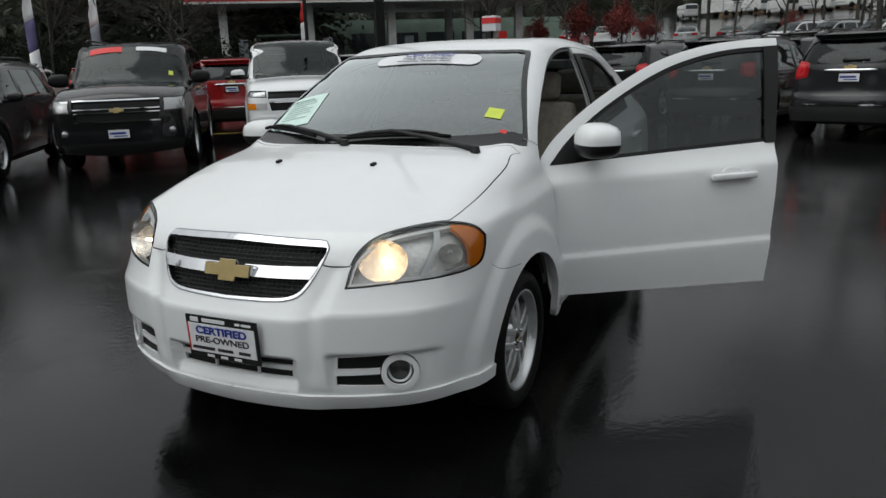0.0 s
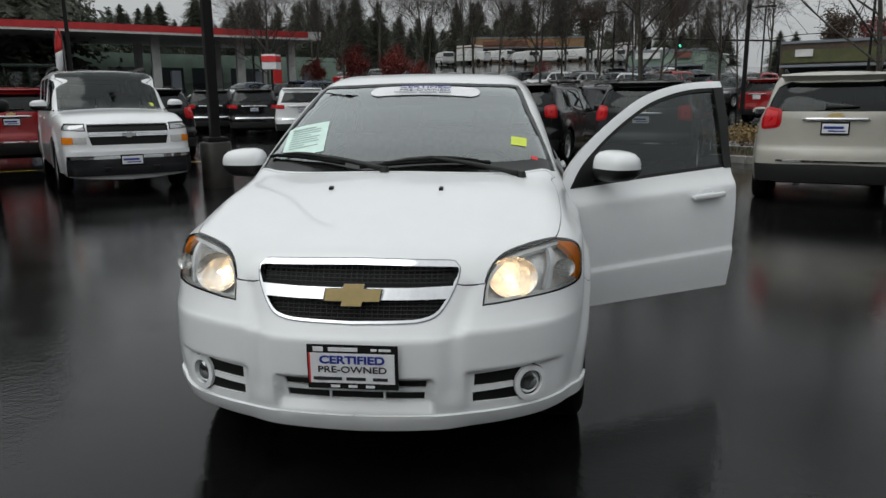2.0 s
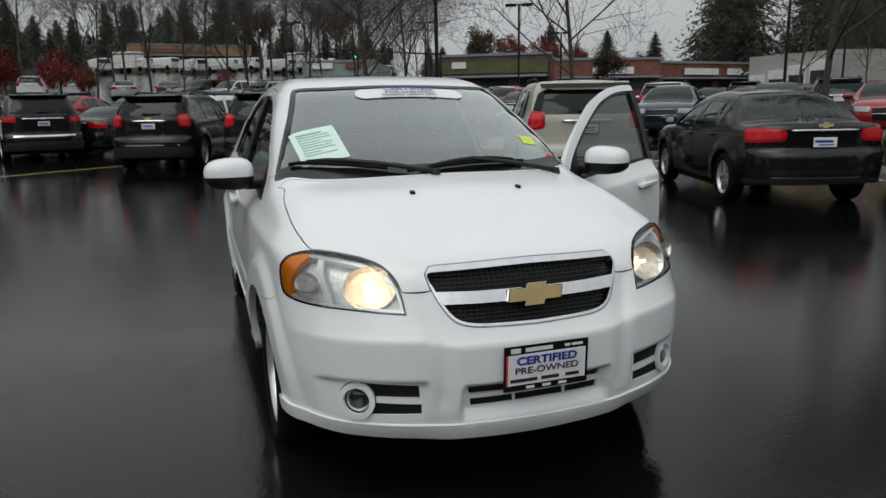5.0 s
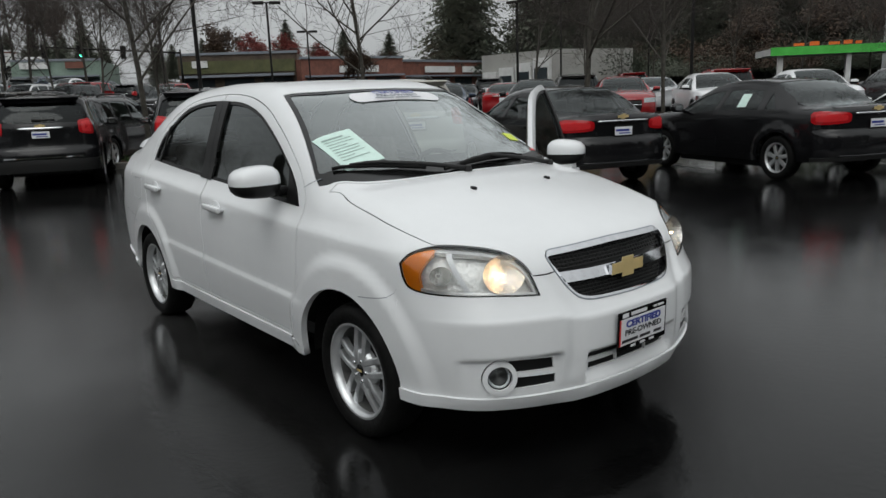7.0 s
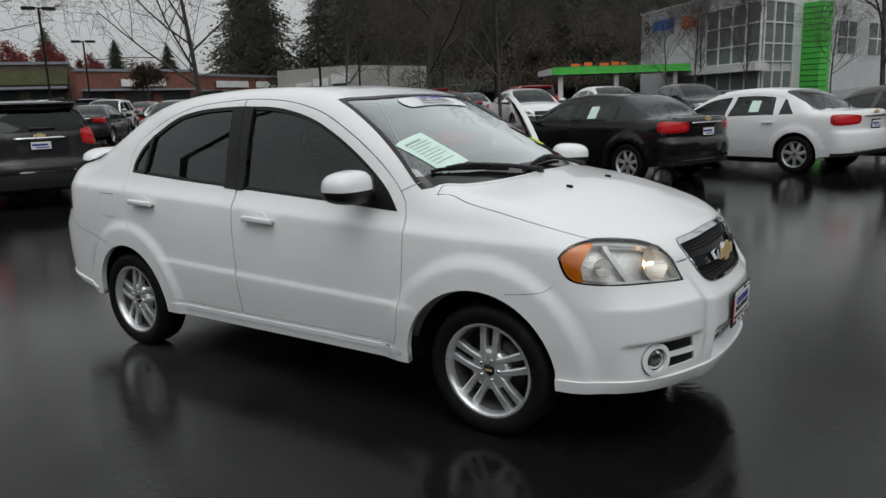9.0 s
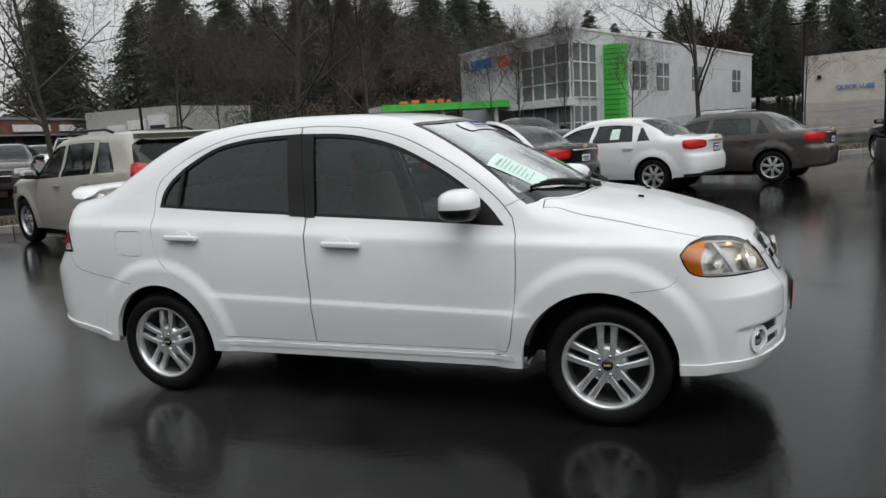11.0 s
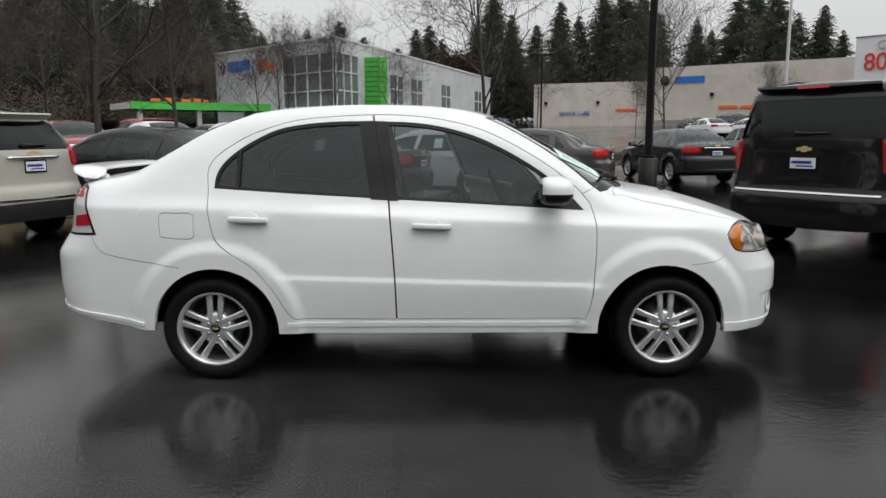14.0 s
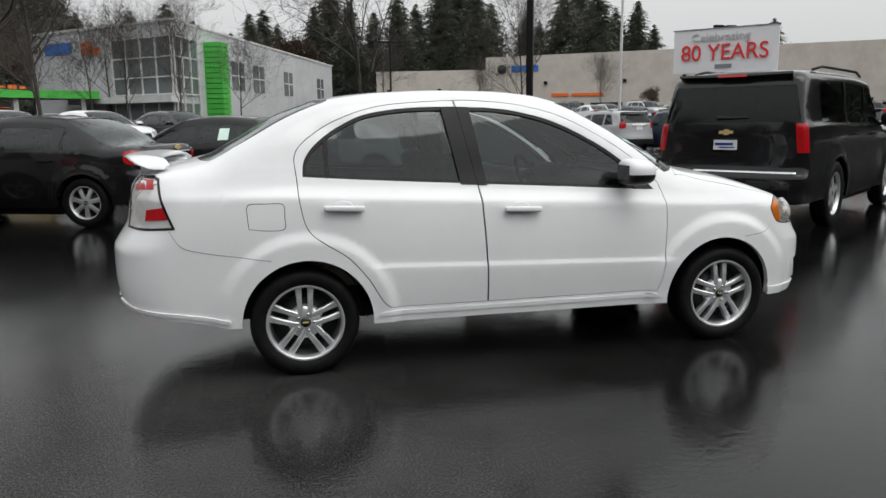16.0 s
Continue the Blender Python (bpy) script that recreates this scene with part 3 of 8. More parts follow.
def mirror_housing(parent, x, y, z, side, cap, size=(0.13, 0.24, 0.15), fine=True):
    """A door mirror: rounded painted cap, dark foot and glass."""
    bm = bmesh.new()
    bmesh.ops.create_uvsphere(bm, u_segments=20, v_segments=12, radius=0.5)
    for v in bm.verts:
        c = v.co
        f = 0.5 / max(0.5 * (abs(2 * c.x) ** 3 + abs(2 * c.y) ** 3 + abs(2 * c.z) ** 3) ** (1 / 3), 1e-6)
        c *= f
        if c.x < -0.4:
            c.x = -0.4
        c.z *= 1 - 0.18 * (c.y * side + 0.5)
    bmesh.ops.scale(bm, vec=size, verts=bm.verts)
    low = bm.copy()
    bmesh.ops.bisect_plane(bm, geom=bm.verts[:] + bm.edges[:] + bm.faces[:], plane_co=(0, 0, -size[2] * 0.06), plane_no=(0, 0, 1), clear_inner=True)
    bmesh.ops.bisect_plane(low, geom=low.verts[:] + low.edges[:] + low.faces[:], plane_co=(0, 0, -size[2] * 0.06), plane_no=(0, 0, 1), clear_outer=True)
    o = part("mirror_cap", bm, cap, parent, smooth=True)
    o.matrix_local = pose(x, y, z)
    low2 = low
    box(low2, 0.0, -side * size[1] * 0.5, -size[2] * 0.33, 0.06, size[1] * 0.45, 0.045, 0.012)
    part("mirror_foot", low2, TRIM, o, smooth=True)
    if not fine:
        return o
    boxpart("mirror_glass", (-size[0] * 0.401, 0, 0), (0.006, size[1] * 0.6, size[2] * 0.5), CHROME, o, bevel=0.0)
    return o


# ---- ground: level near the cars, rising gently farther out ----
def ground_z(x, y):
    d = math.hypot(x, y)
    t = max(0.0, d - 26)
    # the land climbs faster beyond the filling station
    az = math.degrees(math.atan2(y, x)) % 360
    q = max(0.0, min(1.0, (az - 156) / 16, (252 - az) / 16))
    z = min(0.035 * t * t / (t + 14) * (1 + 1.3 * q * q * (3 - 2 * q)), 7.0 + 2 * q)
    # the lot beyond the planted strip lies a little higher
    q = ((x + 9.7) * -0.692 + (y - 6.5) * 0.722 - 2.4) / 4.0
    q = max(0.0, min(1.0, q))
    return z + 0.32 * q * q * (3 - 2 * q)


def build_ground():
    radii = [*range(0, 62, 2), 66, 70, 76, 82, 88, 96, 104, 125, 150, 190, 240, 320, 480, 800, 1500]
    n = 240
    vs, fs = [(0, 0, 0)], []
    for r in radii[1:]:
        for i in range(n):
            a = 2 * math.pi * i / n
            x, y = r * math.cos(a), r * math.sin(a)
            vs.append((x, y, ground_z(x, y)))
    for i in range(n):
        fs.append((0, 1 + i, 1 + (i + 1) % n))
    for j in range(len(radii) - 2):
        for i in range(n):
            k = (i + 1) % n
            fs.append((1 + j * n + i, 1 + (j + 1) * n + i, 1 + (j + 1) * n + k, 1 + j * n + k))
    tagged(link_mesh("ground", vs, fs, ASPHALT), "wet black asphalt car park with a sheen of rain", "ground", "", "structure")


build_ground()


# ---- the white sedan, front towards +x ----
def ease(t):
    t = np.clip(t, 0, 1)
    return t * t * (3 - 2 * t)


def bumper_mould(y, z):
    """The nose's relief: the shoulder crease steps up outside the grille; valleys beside it, a sunk lower intake and sunk lamp pods."""
    up = 0.025 * ease((y - 0.29) / 0.12)
    c = np.interp(z, (0.56, 0.75), (0.335, 0.395))
    dent = 0.011 * np.exp(-((y - c) / 0.034) ** 2) * ease((z - 0.33) / 0.08) * ease((0.77 - z) / 0.05)
    dent = dent + 0.034 * ease((0.282 - y) / 0.022) * np.clip((z - 0.306) / 0.045, 0, 1) * ease((0.438 - z) / 0.010)
    dent = dent + 0.026 * ease((y - 0.375) / 0.03) * ease((0.74 - y) / 0.06) * np.clip((z - 0.312) / 0.13, 0, 1) * ease((0.461 - z) / 0.011)
    return up, dent


SEDAN = Hull(
    prof=[(-2.5, 1.02), (-2.2, 1.075), (-1.95, 1.115), (-1.78, 1.15), (-1.6, 1.245), (-1.3, 1.41), (-1.1, 1.472), (-0.79, 1.508), (-0.46, 1.52), (-0.13, 1.515), (0.15, 1.492), (0.33, 1.452), (0.6, 1.325), (0.9, 1.165), (1.12, 1.046), (1.2, 1.03), (1.36, 1.004), (1.55, 0.957), (1.75, 0.893), (1.93, 0.82), (2.1, 0.70), (2.3, 0.5)],
    sec=[(0.1, 0.78), (0.2, 0.80), (0.26, 0.822), (0.35, 0.832), (0.45, 0.842), (0.55, 0.847), (0.65, 0.848), (0.75, 0.844), (0.86, 0.832), (0.888, 0.8275), (0.902, 0.821), (0.915, 0.811), (0.95, 0.786), (1.0, 0.762), (1.05, 0.74), (1.2, 0.688), (1.35, 0.625), (1.45, 0.575), (1.6, 0.48)],
    plan=[(-2.4, 0.84), (-2.1, 0.885), (-1.8, 0.94), (-1.24, 0.985), (-0.4, 1.0), (0.8, 1.0), (1.24, 0.985), (1.55, 0.955), (1.8, 0.90), (2.2, 0.80)],
    nose=[(0.1, 1.9), (0.2, 1.975), (0.25, 2.01), (0.32, 2.035), (0.45, 2.05), (0.56, 2.048), (0.574, 2.045), (0.59, 2.034), (0.64, 2.006), (0.7, 1.986), (0.76, 1.975), (0.84, 1.96), (0.92, 1.93), (1.1, 1.8)],
    tail=[(0.1, -2.05), (0.28, -2.155), (0.38, -2.235), (0.55, -2.26), (0.68, -2.26), (0.76, -2.215), (0.82, -2.18), (1.0, -2.155), (1.12, -2.145), (1.3, -2.145)],
    bow=(0.22, 0.16), bow_x=(-0.6, 0.2), crown=0.035, cf=(0.36, 2.6), cr=(0.3, 3.2), k=(0.10, 0.13),
    flares=[(1.22, 0.29, 0.435, 0.51, 0.023), (-1.22, 0.29, 0.425, 0.50, 0.023)],
    tilt=((0.4, 0.55, 0.9, 1.1, 1.3), (0, 0.03, 0.047, 0.047, 0)), mould=bumper_mould, ledge=(0.010, 0.577, 0.036, -0.92, 0.93))
AXF, AXR = 1.555, -1.62
NOSE, TAILD = Round(AXF, 1), Round(AXR, -1)
HOODD = Flat((1.2, 0, 0.45), (0.8, 0, -0.6), (0, 1, 0), (0.6, 0, 0.8))


def white_sedan():
    H = SEDAN
    car = thing("white_sedan", pose(0, 0, 0), "white four-door saloon car with one front door open", "car")
    flipy = np.array([1, -1, 1])

    # lines of the side view (x, z), the same on both sides
    rail = curve([(-1.255, 1.045), (-1.262, 1.16), (-1.21, 1.237), (-1.065, 1.332), (-0.88, 1.402), (-0.70, 1.434), (-0.37, 1.452), (-0.14, 1.443), (0.045, 1.418), (0.235, 1.366), (0.42, 1.278), (0.605, 1.165), (0.745, 1.052), (0.815, 0.972)])
    k_split = int(np.argmin(np.abs(rail[:, 0] + 0.37)))
    seam_b = curve([rail[k_split], (-0.33, 1.25), (-0.281, 1.003), (-0.262, 0.8), (-0.245, 0.55), (-0.239, 0.345)])
    door_f = loop(rail[k_split:], curve([(0.815, 0.972), (0.84, 0.861), (0.838, 0.652), (0.814, 0.433), (0.785, 0.345)]), curve([(0.785, 0.345), (-0.239, 0.345)], 0.04, False), seam_b[::-1])
    door_r = loop(rail[:k_split + 1], seam_b, curve([(-0.239, 0.345), (-0.786, 0.348)], 0.04, False), curve([(-0.786, 0.348), (-0.831, 0.389), (-0.904, 0.512), (-1.007, 0.633), (-1.125, 0.712), (-1.211, 0.79), (-1.246, 0.93), (-1.255, 1.045)]))
    win_f = loop(curve([(-0.352, 1.412), (-0.292, 1.412), (-0.146, 1.405), (0.006, 1.383), (0.18, 1.336), (0.34, 1.265), (0.49, 1.18), (0.62, 1.088), (0.70, 1.02), (0.778, 0.934)]), curve([(0.778, 0.934), (0.672, 0.939), (0.2, 0.968), (-0.262, 0.994)]), curve([(-0.262, 0.994), (-0.352, 1.412)], 0.03, False))
    win_r = loop(curve([(-1.222, 1.056), (-1.214, 1.13), (-1.165, 1.206), (-1.06, 1.289), (-0.905, 1.366), (-0.75, 1.398), (-0.599, 1.411), (-0.405, 1.416)]), curve([(-0.405, 1.416), (-0.312, 0.998)], 0.03, False), curve([(-0.312, 0.998), (-0.8, 1.027), (-1.222, 1.056)]))
    fuel = loop(curve([(-1.505, 0.80), (-1.51, 0.86), (-1.505, 0.925), (-1.42, 0.93), (-1.328, 0.925), (-1.322, 0.86), (-1.326, 0.795), (-1.42, 0.79), (-1.505, 0.80)]))
    up = rail + np.array([0, 0.013])
    side_top = np.concatenate([curve([(AXR, 1.075), (-1.45, 1.125), (-1.31, 1.195), (-1.225, 1.25)]), up[np.argmax(up[:, 1] > 1.262):-6], curve([(0.80, 1.02), (0.86, 0.992), (0.95, 1.006), (1.01, 1.005), (1.113, 0.975), (1.281, 0.942), (1.407, 0.914), (AXF, 0.882)])])
    af, ar = arch(1.207, 0.29, 0.352, 0.265), arch(-1.222, 0.29, 0.342, 0.285)
    side_out = loop(curve([(AXR, 0.285), (AXR, 1.075)], 0.05, False), side_top, curve([(AXF, 0.882), (AXF, 0.262)], 0.04, False), af, curve([(af[-1][0], 0.265), (ar[0][0], 0.268)], 0.05, False), ar)

    # lamps, grille and bumper lines of the nose, as angle times 0.8 and height
    def nz(a, z):
        return (0.8 * math.radians(a), z)
    hl_low = curve([nz(90, 0.80), nz(88.6, 0.752), nz(86.6, 0.716), nz(82.5, 0.699), nz(74, 0.691), nz(63, 0.685), nz(55, 0.678), nz(48.8, 0.674)], 0.012)
    hl_in = curve([nz(48.8, 0.674), nz(51.9, 0.738), nz(54.6, 0.775), nz(58.6, 0.806), nz(63.5, 0.829), nz(69, 0.844)], 0.012)
    hl_top = curve([nz(69, 0.844), nz(76.5, 0.857), nz(82.5, 0.861), nz(87.3, 0.842), nz(90, 0.80)], 0.012)

    def at(y, z):
        return tuple(NOSE.uv(on(H, FRONT, [(y, z)]))[0])
    hood_low = curve([nz(52.2, 0.742), nz(49, 0.739), at(0.375, 0.739), at(0.346, 0.746)], 0.015)
    g_top = curve([at(0.346, 0.746), at(0.354, 0.775), at(0.355, 0.798), at(0.338, 0.815), at(0.26, 0.819), at(0.12, 0.823), at(0, 0.825)], 0.012)
    g_low = curve([at(0.346, 0.746), at(0.332, 0.715), at(0.312, 0.680), at(0.285, 0.650), at(0.245, 0.634), at(0.18, 0.627), at(0, 0.622)], 0.012)

    def mir(c):
        return c[::-1] * np.array([-1, 1])
    hl = loop(hl_low, hl_in, hl_top)
    k_in = int(np.argmin(np.abs(hl_in[:, 1] - 0.742)))
    k_t = int(np.argmin(np.abs(hl_top[:, 0] - nz(82.5, 0)[0])))
    top_edge = np.concatenate([hl_low, hl_in[:k_in + 1], hood_low])
    low = curve([nz(-90, 0.262), nz(-75, 0.258), nz(-55, 0.245), nz(0, 0.232), nz(55, 0.245), nz(75, 0.258), nz(90, 0.262)], 0.03)
    bumper_out = loop(low, curve([nz(90, 0.262), nz(90, 0.80)], 0.04, False), top_edge, g_low, mir(g_low), mir(top_edge), curve([nz(-90, 0.80), nz(-90, 0.262)], 0.04, False))
    fog, slots = {}, {}
    holes = []
    for s in (1, -1):
        c0 = at(s * 0.602, 0.385)
        ring = np.array([(c0[0] + 0.066 * math.cos(a), c0[1] + 0.064 * math.sin(a)) for a in np.linspace(0, 2 * math.pi, 28, endpoint=False)])
        slot_u = loop(curve([at(s * 0.412, 0.441), at(s * 0.57, 0.447), at(s * 0.575, 0.402), at(s * 0.41, 0.400), at(s * 0.412, 0.441)], 0.02, False))
        slot_l = loop(curve([at(s * 0.406, 0.377), at(s * 0.56, 0.382), at(s * 0.575, 0.338), at(s * 0.406, 0.342), at(s * 0.406, 0.377)], 0.02, False))
        fog[s] = (c0, ring)
        slots[s] = (slot_u, slot_l)
        holes += [shrink(ring, -0.004), slot_u, slot_l]
    lg_u = loop(curve([at(-0.252, 0.426), at(0.252, 0.426), at(0.246, 0.398), at(-0.246, 0.398), at(-0.252, 0.426)], 0.02, False))
    lg_l = loop(curve([at(-0.243, 0.381), at(0.243, 0.381), at(0.24, 0.353), at(-0.24, 0.353), at(-0.243, 0.381)], 0.02, False))
    holes += [lg_u, lg_l]
    sheet("front_bumper", panel(H, NOSE, bumper_out, holes, 0.014, gap=0.0, rim=0.03), WHITE, car)
    for s in (1, -1):
        corner = loop(hl_top[k_t:][::-1], curve([hl_top[k_t], nz(90, 0.882)], 0.015, False), curve([nz(90, 0.882), nz(90, 0.80)], 0.03, False)) * np.array([s, 1])
        sheet("fender_tip", panel(H, NOSE, corner, (), 0.025, rim=0), WHITE, car)

    # hood: one panel over the nose
    def to_hood(c):
        return HOODD.uv(H.root(*NOSE.rays(np.atleast_2d(c))))
    seam_h = on(H, LEFT, curve([(0.95, 1.006), (1.01, 1.005), (1.113, 0.975), (1.281, 0.942), (1.407, 0.914), (AXF, 0.882)], 0.03))
    seam_n = H.root(*NOSE.rays(np.concatenate([curve([nz(90, 0.882), hl_top[k_t]], 0.02, False), hl_top[:k_t][::-1]])))
    half = np.concatenate([HOODD.uv(seam_h), HOODD.uv(seam_n), to_hood(hl_in[k_in:][::-1]), to_hood(hood_low), to_hood(g_top)])
    cowl = curve([(1.118, 0.0), (1.112, 0.2), (1.085, 0.4), (1.03, 0.56), (0.93, 0.70)], 0.03)
    seam_h0 = seam_h[0]
    cowl[-1] = seam_h0[:2]
    cowl3 = on(H, TOP, cowl)
    cowl3[-1] = seam_h0
    cow = HOODD.uv(cowl3)
    hood_out = loop(cow, half, (half * np.array([1, -1]))[::-1], (cow * np.array([1, -1]))[::-1])
    hood = sheet("hood", panel(H, HOODD, hood_out, (), 0.03, gap=0.004, rim=0.015), WHITE, car, "white painted hood panel")
    for s in (1, -1):
        p = on(H, TOP, [(1.354, 0.232 * s)])[0]
        bm = bmesh.new()
        box(bm, 0, 0, 0, 0.03, 0.018, 0.016, 0.005)
        q = part("washer_nozzle", bm, TRIM, hood)
        q.matrix_local = pose(*(p + np.array([0, 0, 0.003])), 0, 8, 0)

    # sides; the mesh follows the two creases
    xs_ = np.arange(-2.2, 1.9, 0.03)
    crease = [np.stack([xs_, zc - tl_z * np.clip(xs_ + 0.06, -1.3, 1.3)], 1) for zc, tl_z in ((0.541, 0.03), (0.553, 0.0302), (0.565, 0.0305), (0.577, 0.0307), (0.888, 0.0466), (0.902, 0.047), (0.915, 0.047))]
    for s, dom in ((1, LEFT), (-1, RIGHT)):
        sheet("body_side", [panel(H, dom, side_out, [door_f, door_r, fuel] if s < 0 else [door_f, door_r], 0.024, rim=0.03, extra=crease)], WHITE, car, "white painted body side with flared arches")
        if s < 0:
            sheet("fuel_flap", panel(H, dom, fuel, (), 0.024, gap=0.0035), WHITE, car)
            sheet("flap_seal", panel(H, dom, shrink(fuel, -0.004), [shrink(fuel, 0.012)], 0.05, off=-0.008, rim=0), TRIM, car)
        for nm, dr, wn_, bars in (("front_door", door_f, win_f, ()), ("rear_door", door_r, win_r, ())):
            d = sheet(nm, panel(H, dom, dr, [wn_], 0.026, gap=0.0045, rim=0.03, extra=crease), WHITE, car, "white door with black window frame")
            sheet("door_seal", panel(H, dom, shrink(dr, -0.004), [shrink(dr, 0.016)], 0.06, off=-0.012, rim=0), TRIM, car, "black rubber door seal")
            sheet("inner_panel", panel(H, dom, shrink(dr, 0.03), [shrink(wn_, -0.005)], 0.06, off=-0.05, rim=0), SEAT, d)
            sheet("window_seal", panel(H, dom, shrink(wn_, -0.001), [shrink(wn_, 0.017)], 0.05, off=-0.004, rim=0.02), TRIM, d)
            if nm == "front_door":
                b1 = loop([(-0.3590, 1.413), (-0.288, 1.410), (-0.226, 0.986), (-0.2792, 0.988), (-0.3292, 1.25)])
                b2 = loop(curve([(0.60, 1.10), (0.70, 1.015), (0.775, 0.936), (0.70, 0.939), (0.655, 0.941), (0.60, 1.10)], 0.03, False))
                blk = [b1, b2]
            else:
                b1 = loop([(-0.3620, 1.414), (-0.448, 1.411), (-0.375, 0.995), (-0.2818, 0.990), (-0.3312, 1.25)])
                b2 = loop([(-1.105, 1.255), (-1.085, 1.27), (-1.085, 1.048), (-1.105, 1.049)])
                blk = [b1, b2]
            for b in blk:
                sheet("pillar_trim", panel(H, dom, loop(curve(np.vstack([b, b[:1]]), 0.03, False)), (), 0.06, off=0.004, rim=0.012), TRIM, d, "matt black pillar cover")
            g = sheet("window_glass", panel(H, dom, shrink(wn_, 0.006), (), 0.08, off=-0.012, rim=0), TINT, d, "grey tinted side window")
            # pull handle with a recess behind
            hx, hz = (-0.045, 0.857) if nm == "front_door" else (-1.02, 0.895)
            p = on(H, dom, [(hx, hz)])[0]
            bm = bmesh.new()
            box(bm, 0, 0, 0, 0.21, 0.022, 0.03, 0.009)
            bm2 = part("door_handle", bm, WHITE, d, smooth=True)
            bm2.matrix_local = pose(p[0], p[1] + s * 0.03, p[2], 0, 2, 0)
            bm = bmesh.new()
            box(bm, 0, 0, 0, 0.2, 0.03, 0.016, 0.004)
            part("handle_mount", bm, WHITE, bm2).matrix_local = pose(0, -s * 0.012, 0)
            bm = bmesh.new()
            bmesh.ops.create_uvsphere(bm, u_segments=20, v_segments=10, radius=1)
            bmesh.ops.scale(bm, vec=(0.055, 0.006, 0.036), verts=bm.verts)
            part("handle_cup", bm, WHITE, d, smooth=True).matrix_local = pose(p[0] - 0.005, p[1] - s * 0.001, p[2] + 0.004)
            if nm == "front_door":
                mirror_housing(d, 0.60, s * 0.897, 1.045, s, WHITE, (0.185, 0.225, 0.162))
                bm = bmesh.new()
                box(bm, 0.0, -s * 0.012, 0.0, 0.5, 0.05, 0.05, 0.02)
                part("armrest", bm, DASH, d).matrix_local = pose(0.15, s * 0.72, 0.75)
                if s > 0:
                    hinge = (0.80, 0.775, 0)
                    d.matrix_local = Matrix.Translation(hinge) @ pose(0, 0, 0, 0, 0, -58) @ Matrix.Translation([-c for c in hinge])
        # sill strip below the doors
        strip = loop(curve([(-0.83, 0.33), (0.80, 0.328), (0.82, 0.305), (-0.85, 0.307), (-0.83, 0.33)], 0.03, False))
        sheet("sill_moulding", panel(H, dom, strip, (), 0.03, off=0.006, rim=0.01), WHITE, car)

    # roof with openings for windscreen, rear window and sunroof
    st3 = on(H, LEFT, side_top)
    k_a = int(np.argmin(np.abs(st3[:, 0] - 0.93)))
    st = st3[st3[:, 0] < 0.93]
    edge = np.concatenate([TOP.uv(st), cowl[::-1] - 0.0])
    back = curve([(-2.17, 0.0), (-2.16, 0.3), (-2.09, 0.55), (-1.93, 0.68), (AXR, float(st[0][1]))], 0.04)
    half_t = np.concatenate([back, edge])
    roof_out = loop(half_t, (half_t * np.array([1, -1]))[::-1])

    def sym(c):
        return loop(c, (np.array(c) * np.array([1, -1]))[::-1])
    ws = sym(np.concatenate([curve([(0.335, 0.0), (0.318, 0.3), (0.27, 0.50), (0.25, 0.535)], 0.03), curve([(0.29, 0.55), (0.5, 0.60), (0.70, 0.665), (0.83, 0.712), (0.875, 0.722)], 0.03), curve([(0.92, 0.70), (1.01, 0.57), (1.068, 0.4), (1.098, 0.2), (1.105, 0.0)], 0.03)]))
    bl = sym(np.concatenate([curve([(-1.13, 0.0), (-1.10, 0.3), (-1.06, 0.49)], 0.03), curve([(-1.09, 0.525), (-1.35, 0.575), (-1.62, 0.60), (-1.70, 0.58)], 0.03), curve([(-1.75, 0.45), (-1.79, 0.2), (-1.80, 0.0)], 0.03)]))
    sr = sym(curve([(-0.02, 0.0), (-0.03, 0.38), (-0.05, 0.42), (-0.45, 0.43), (-0.47, 0.4), (-0.47, 0.0)], 0.03))
    sheet("roof", panel(H, TOP, roof_out, [ws, bl, sr], 0.04, rim=0.015), WHITE, car, "white painted roof, pillars and boot top")
    sheet("sunroof", panel(H, TOP, sr, (), 0.06, gap=0.004, off=-0.002), SEAL, car, "dark glass sunroof panel")
    w_in = shrink(ws, 0.026)
    w_in[:, 0] -= 0.058 * np.clip((w_in[:, 0] - 0.6) / 0.4, 0, 1)
    sheet("windscreen_border", panel(H, TOP, shrink(ws, 0.001), [w_in], 0.04, off=-0.004, rim=0.006), SEAL, car)
    wscreen = sheet("windscreen", panel(H, TOP, shrink(ws, 0.004), (), 0.06, off=-0.007, rim=0), GLASS, car, "clear windscreen glass")
    sheet("rear_window", panel(H, TOP, shrink(bl, 0.004), (), 0.06, off=-0.006, rim=0), TINT, car)
    sheet("rear_window_border", panel(H, TOP, shrink(bl, 0.001), [shrink(bl, 0.03)], 0.05, off=-0.004, rim=0.006), SEAL, car)

    # tail: bumper, boot face and lamps
    def tz(a, z):
        return (0.8 * math.radians(a), z)
    tl = loop(curve([tz(72.9, 0.809), tz(64.5, 1.06), tz(61, 1.075), tz(44, 1.07)], 0.02, False), curve([tz(44, 1.07), tz(44, 0.80), tz(60, 0.80), tz(72.9, 0.809)], 0.02, False))
    low_t = curve([tz(-90, 0.285), tz(-70, 0.335), tz(-45, 0.37), tz(0, 0.38), tz(45, 0.37), tz(70, 0.335), tz(90, 0.285)], 0.04)
    top_t = TAILD.uv(on(H, TOP, back))
    tail_out = loop(low_t, curve([tz(90, 0.285), tz(90, 1.075)], 0.04, False), top_t[::-1], mir(top_t[::-1]), curve([tz(-90, 1.075), tz(-90, 0.285)], 0.04, False))
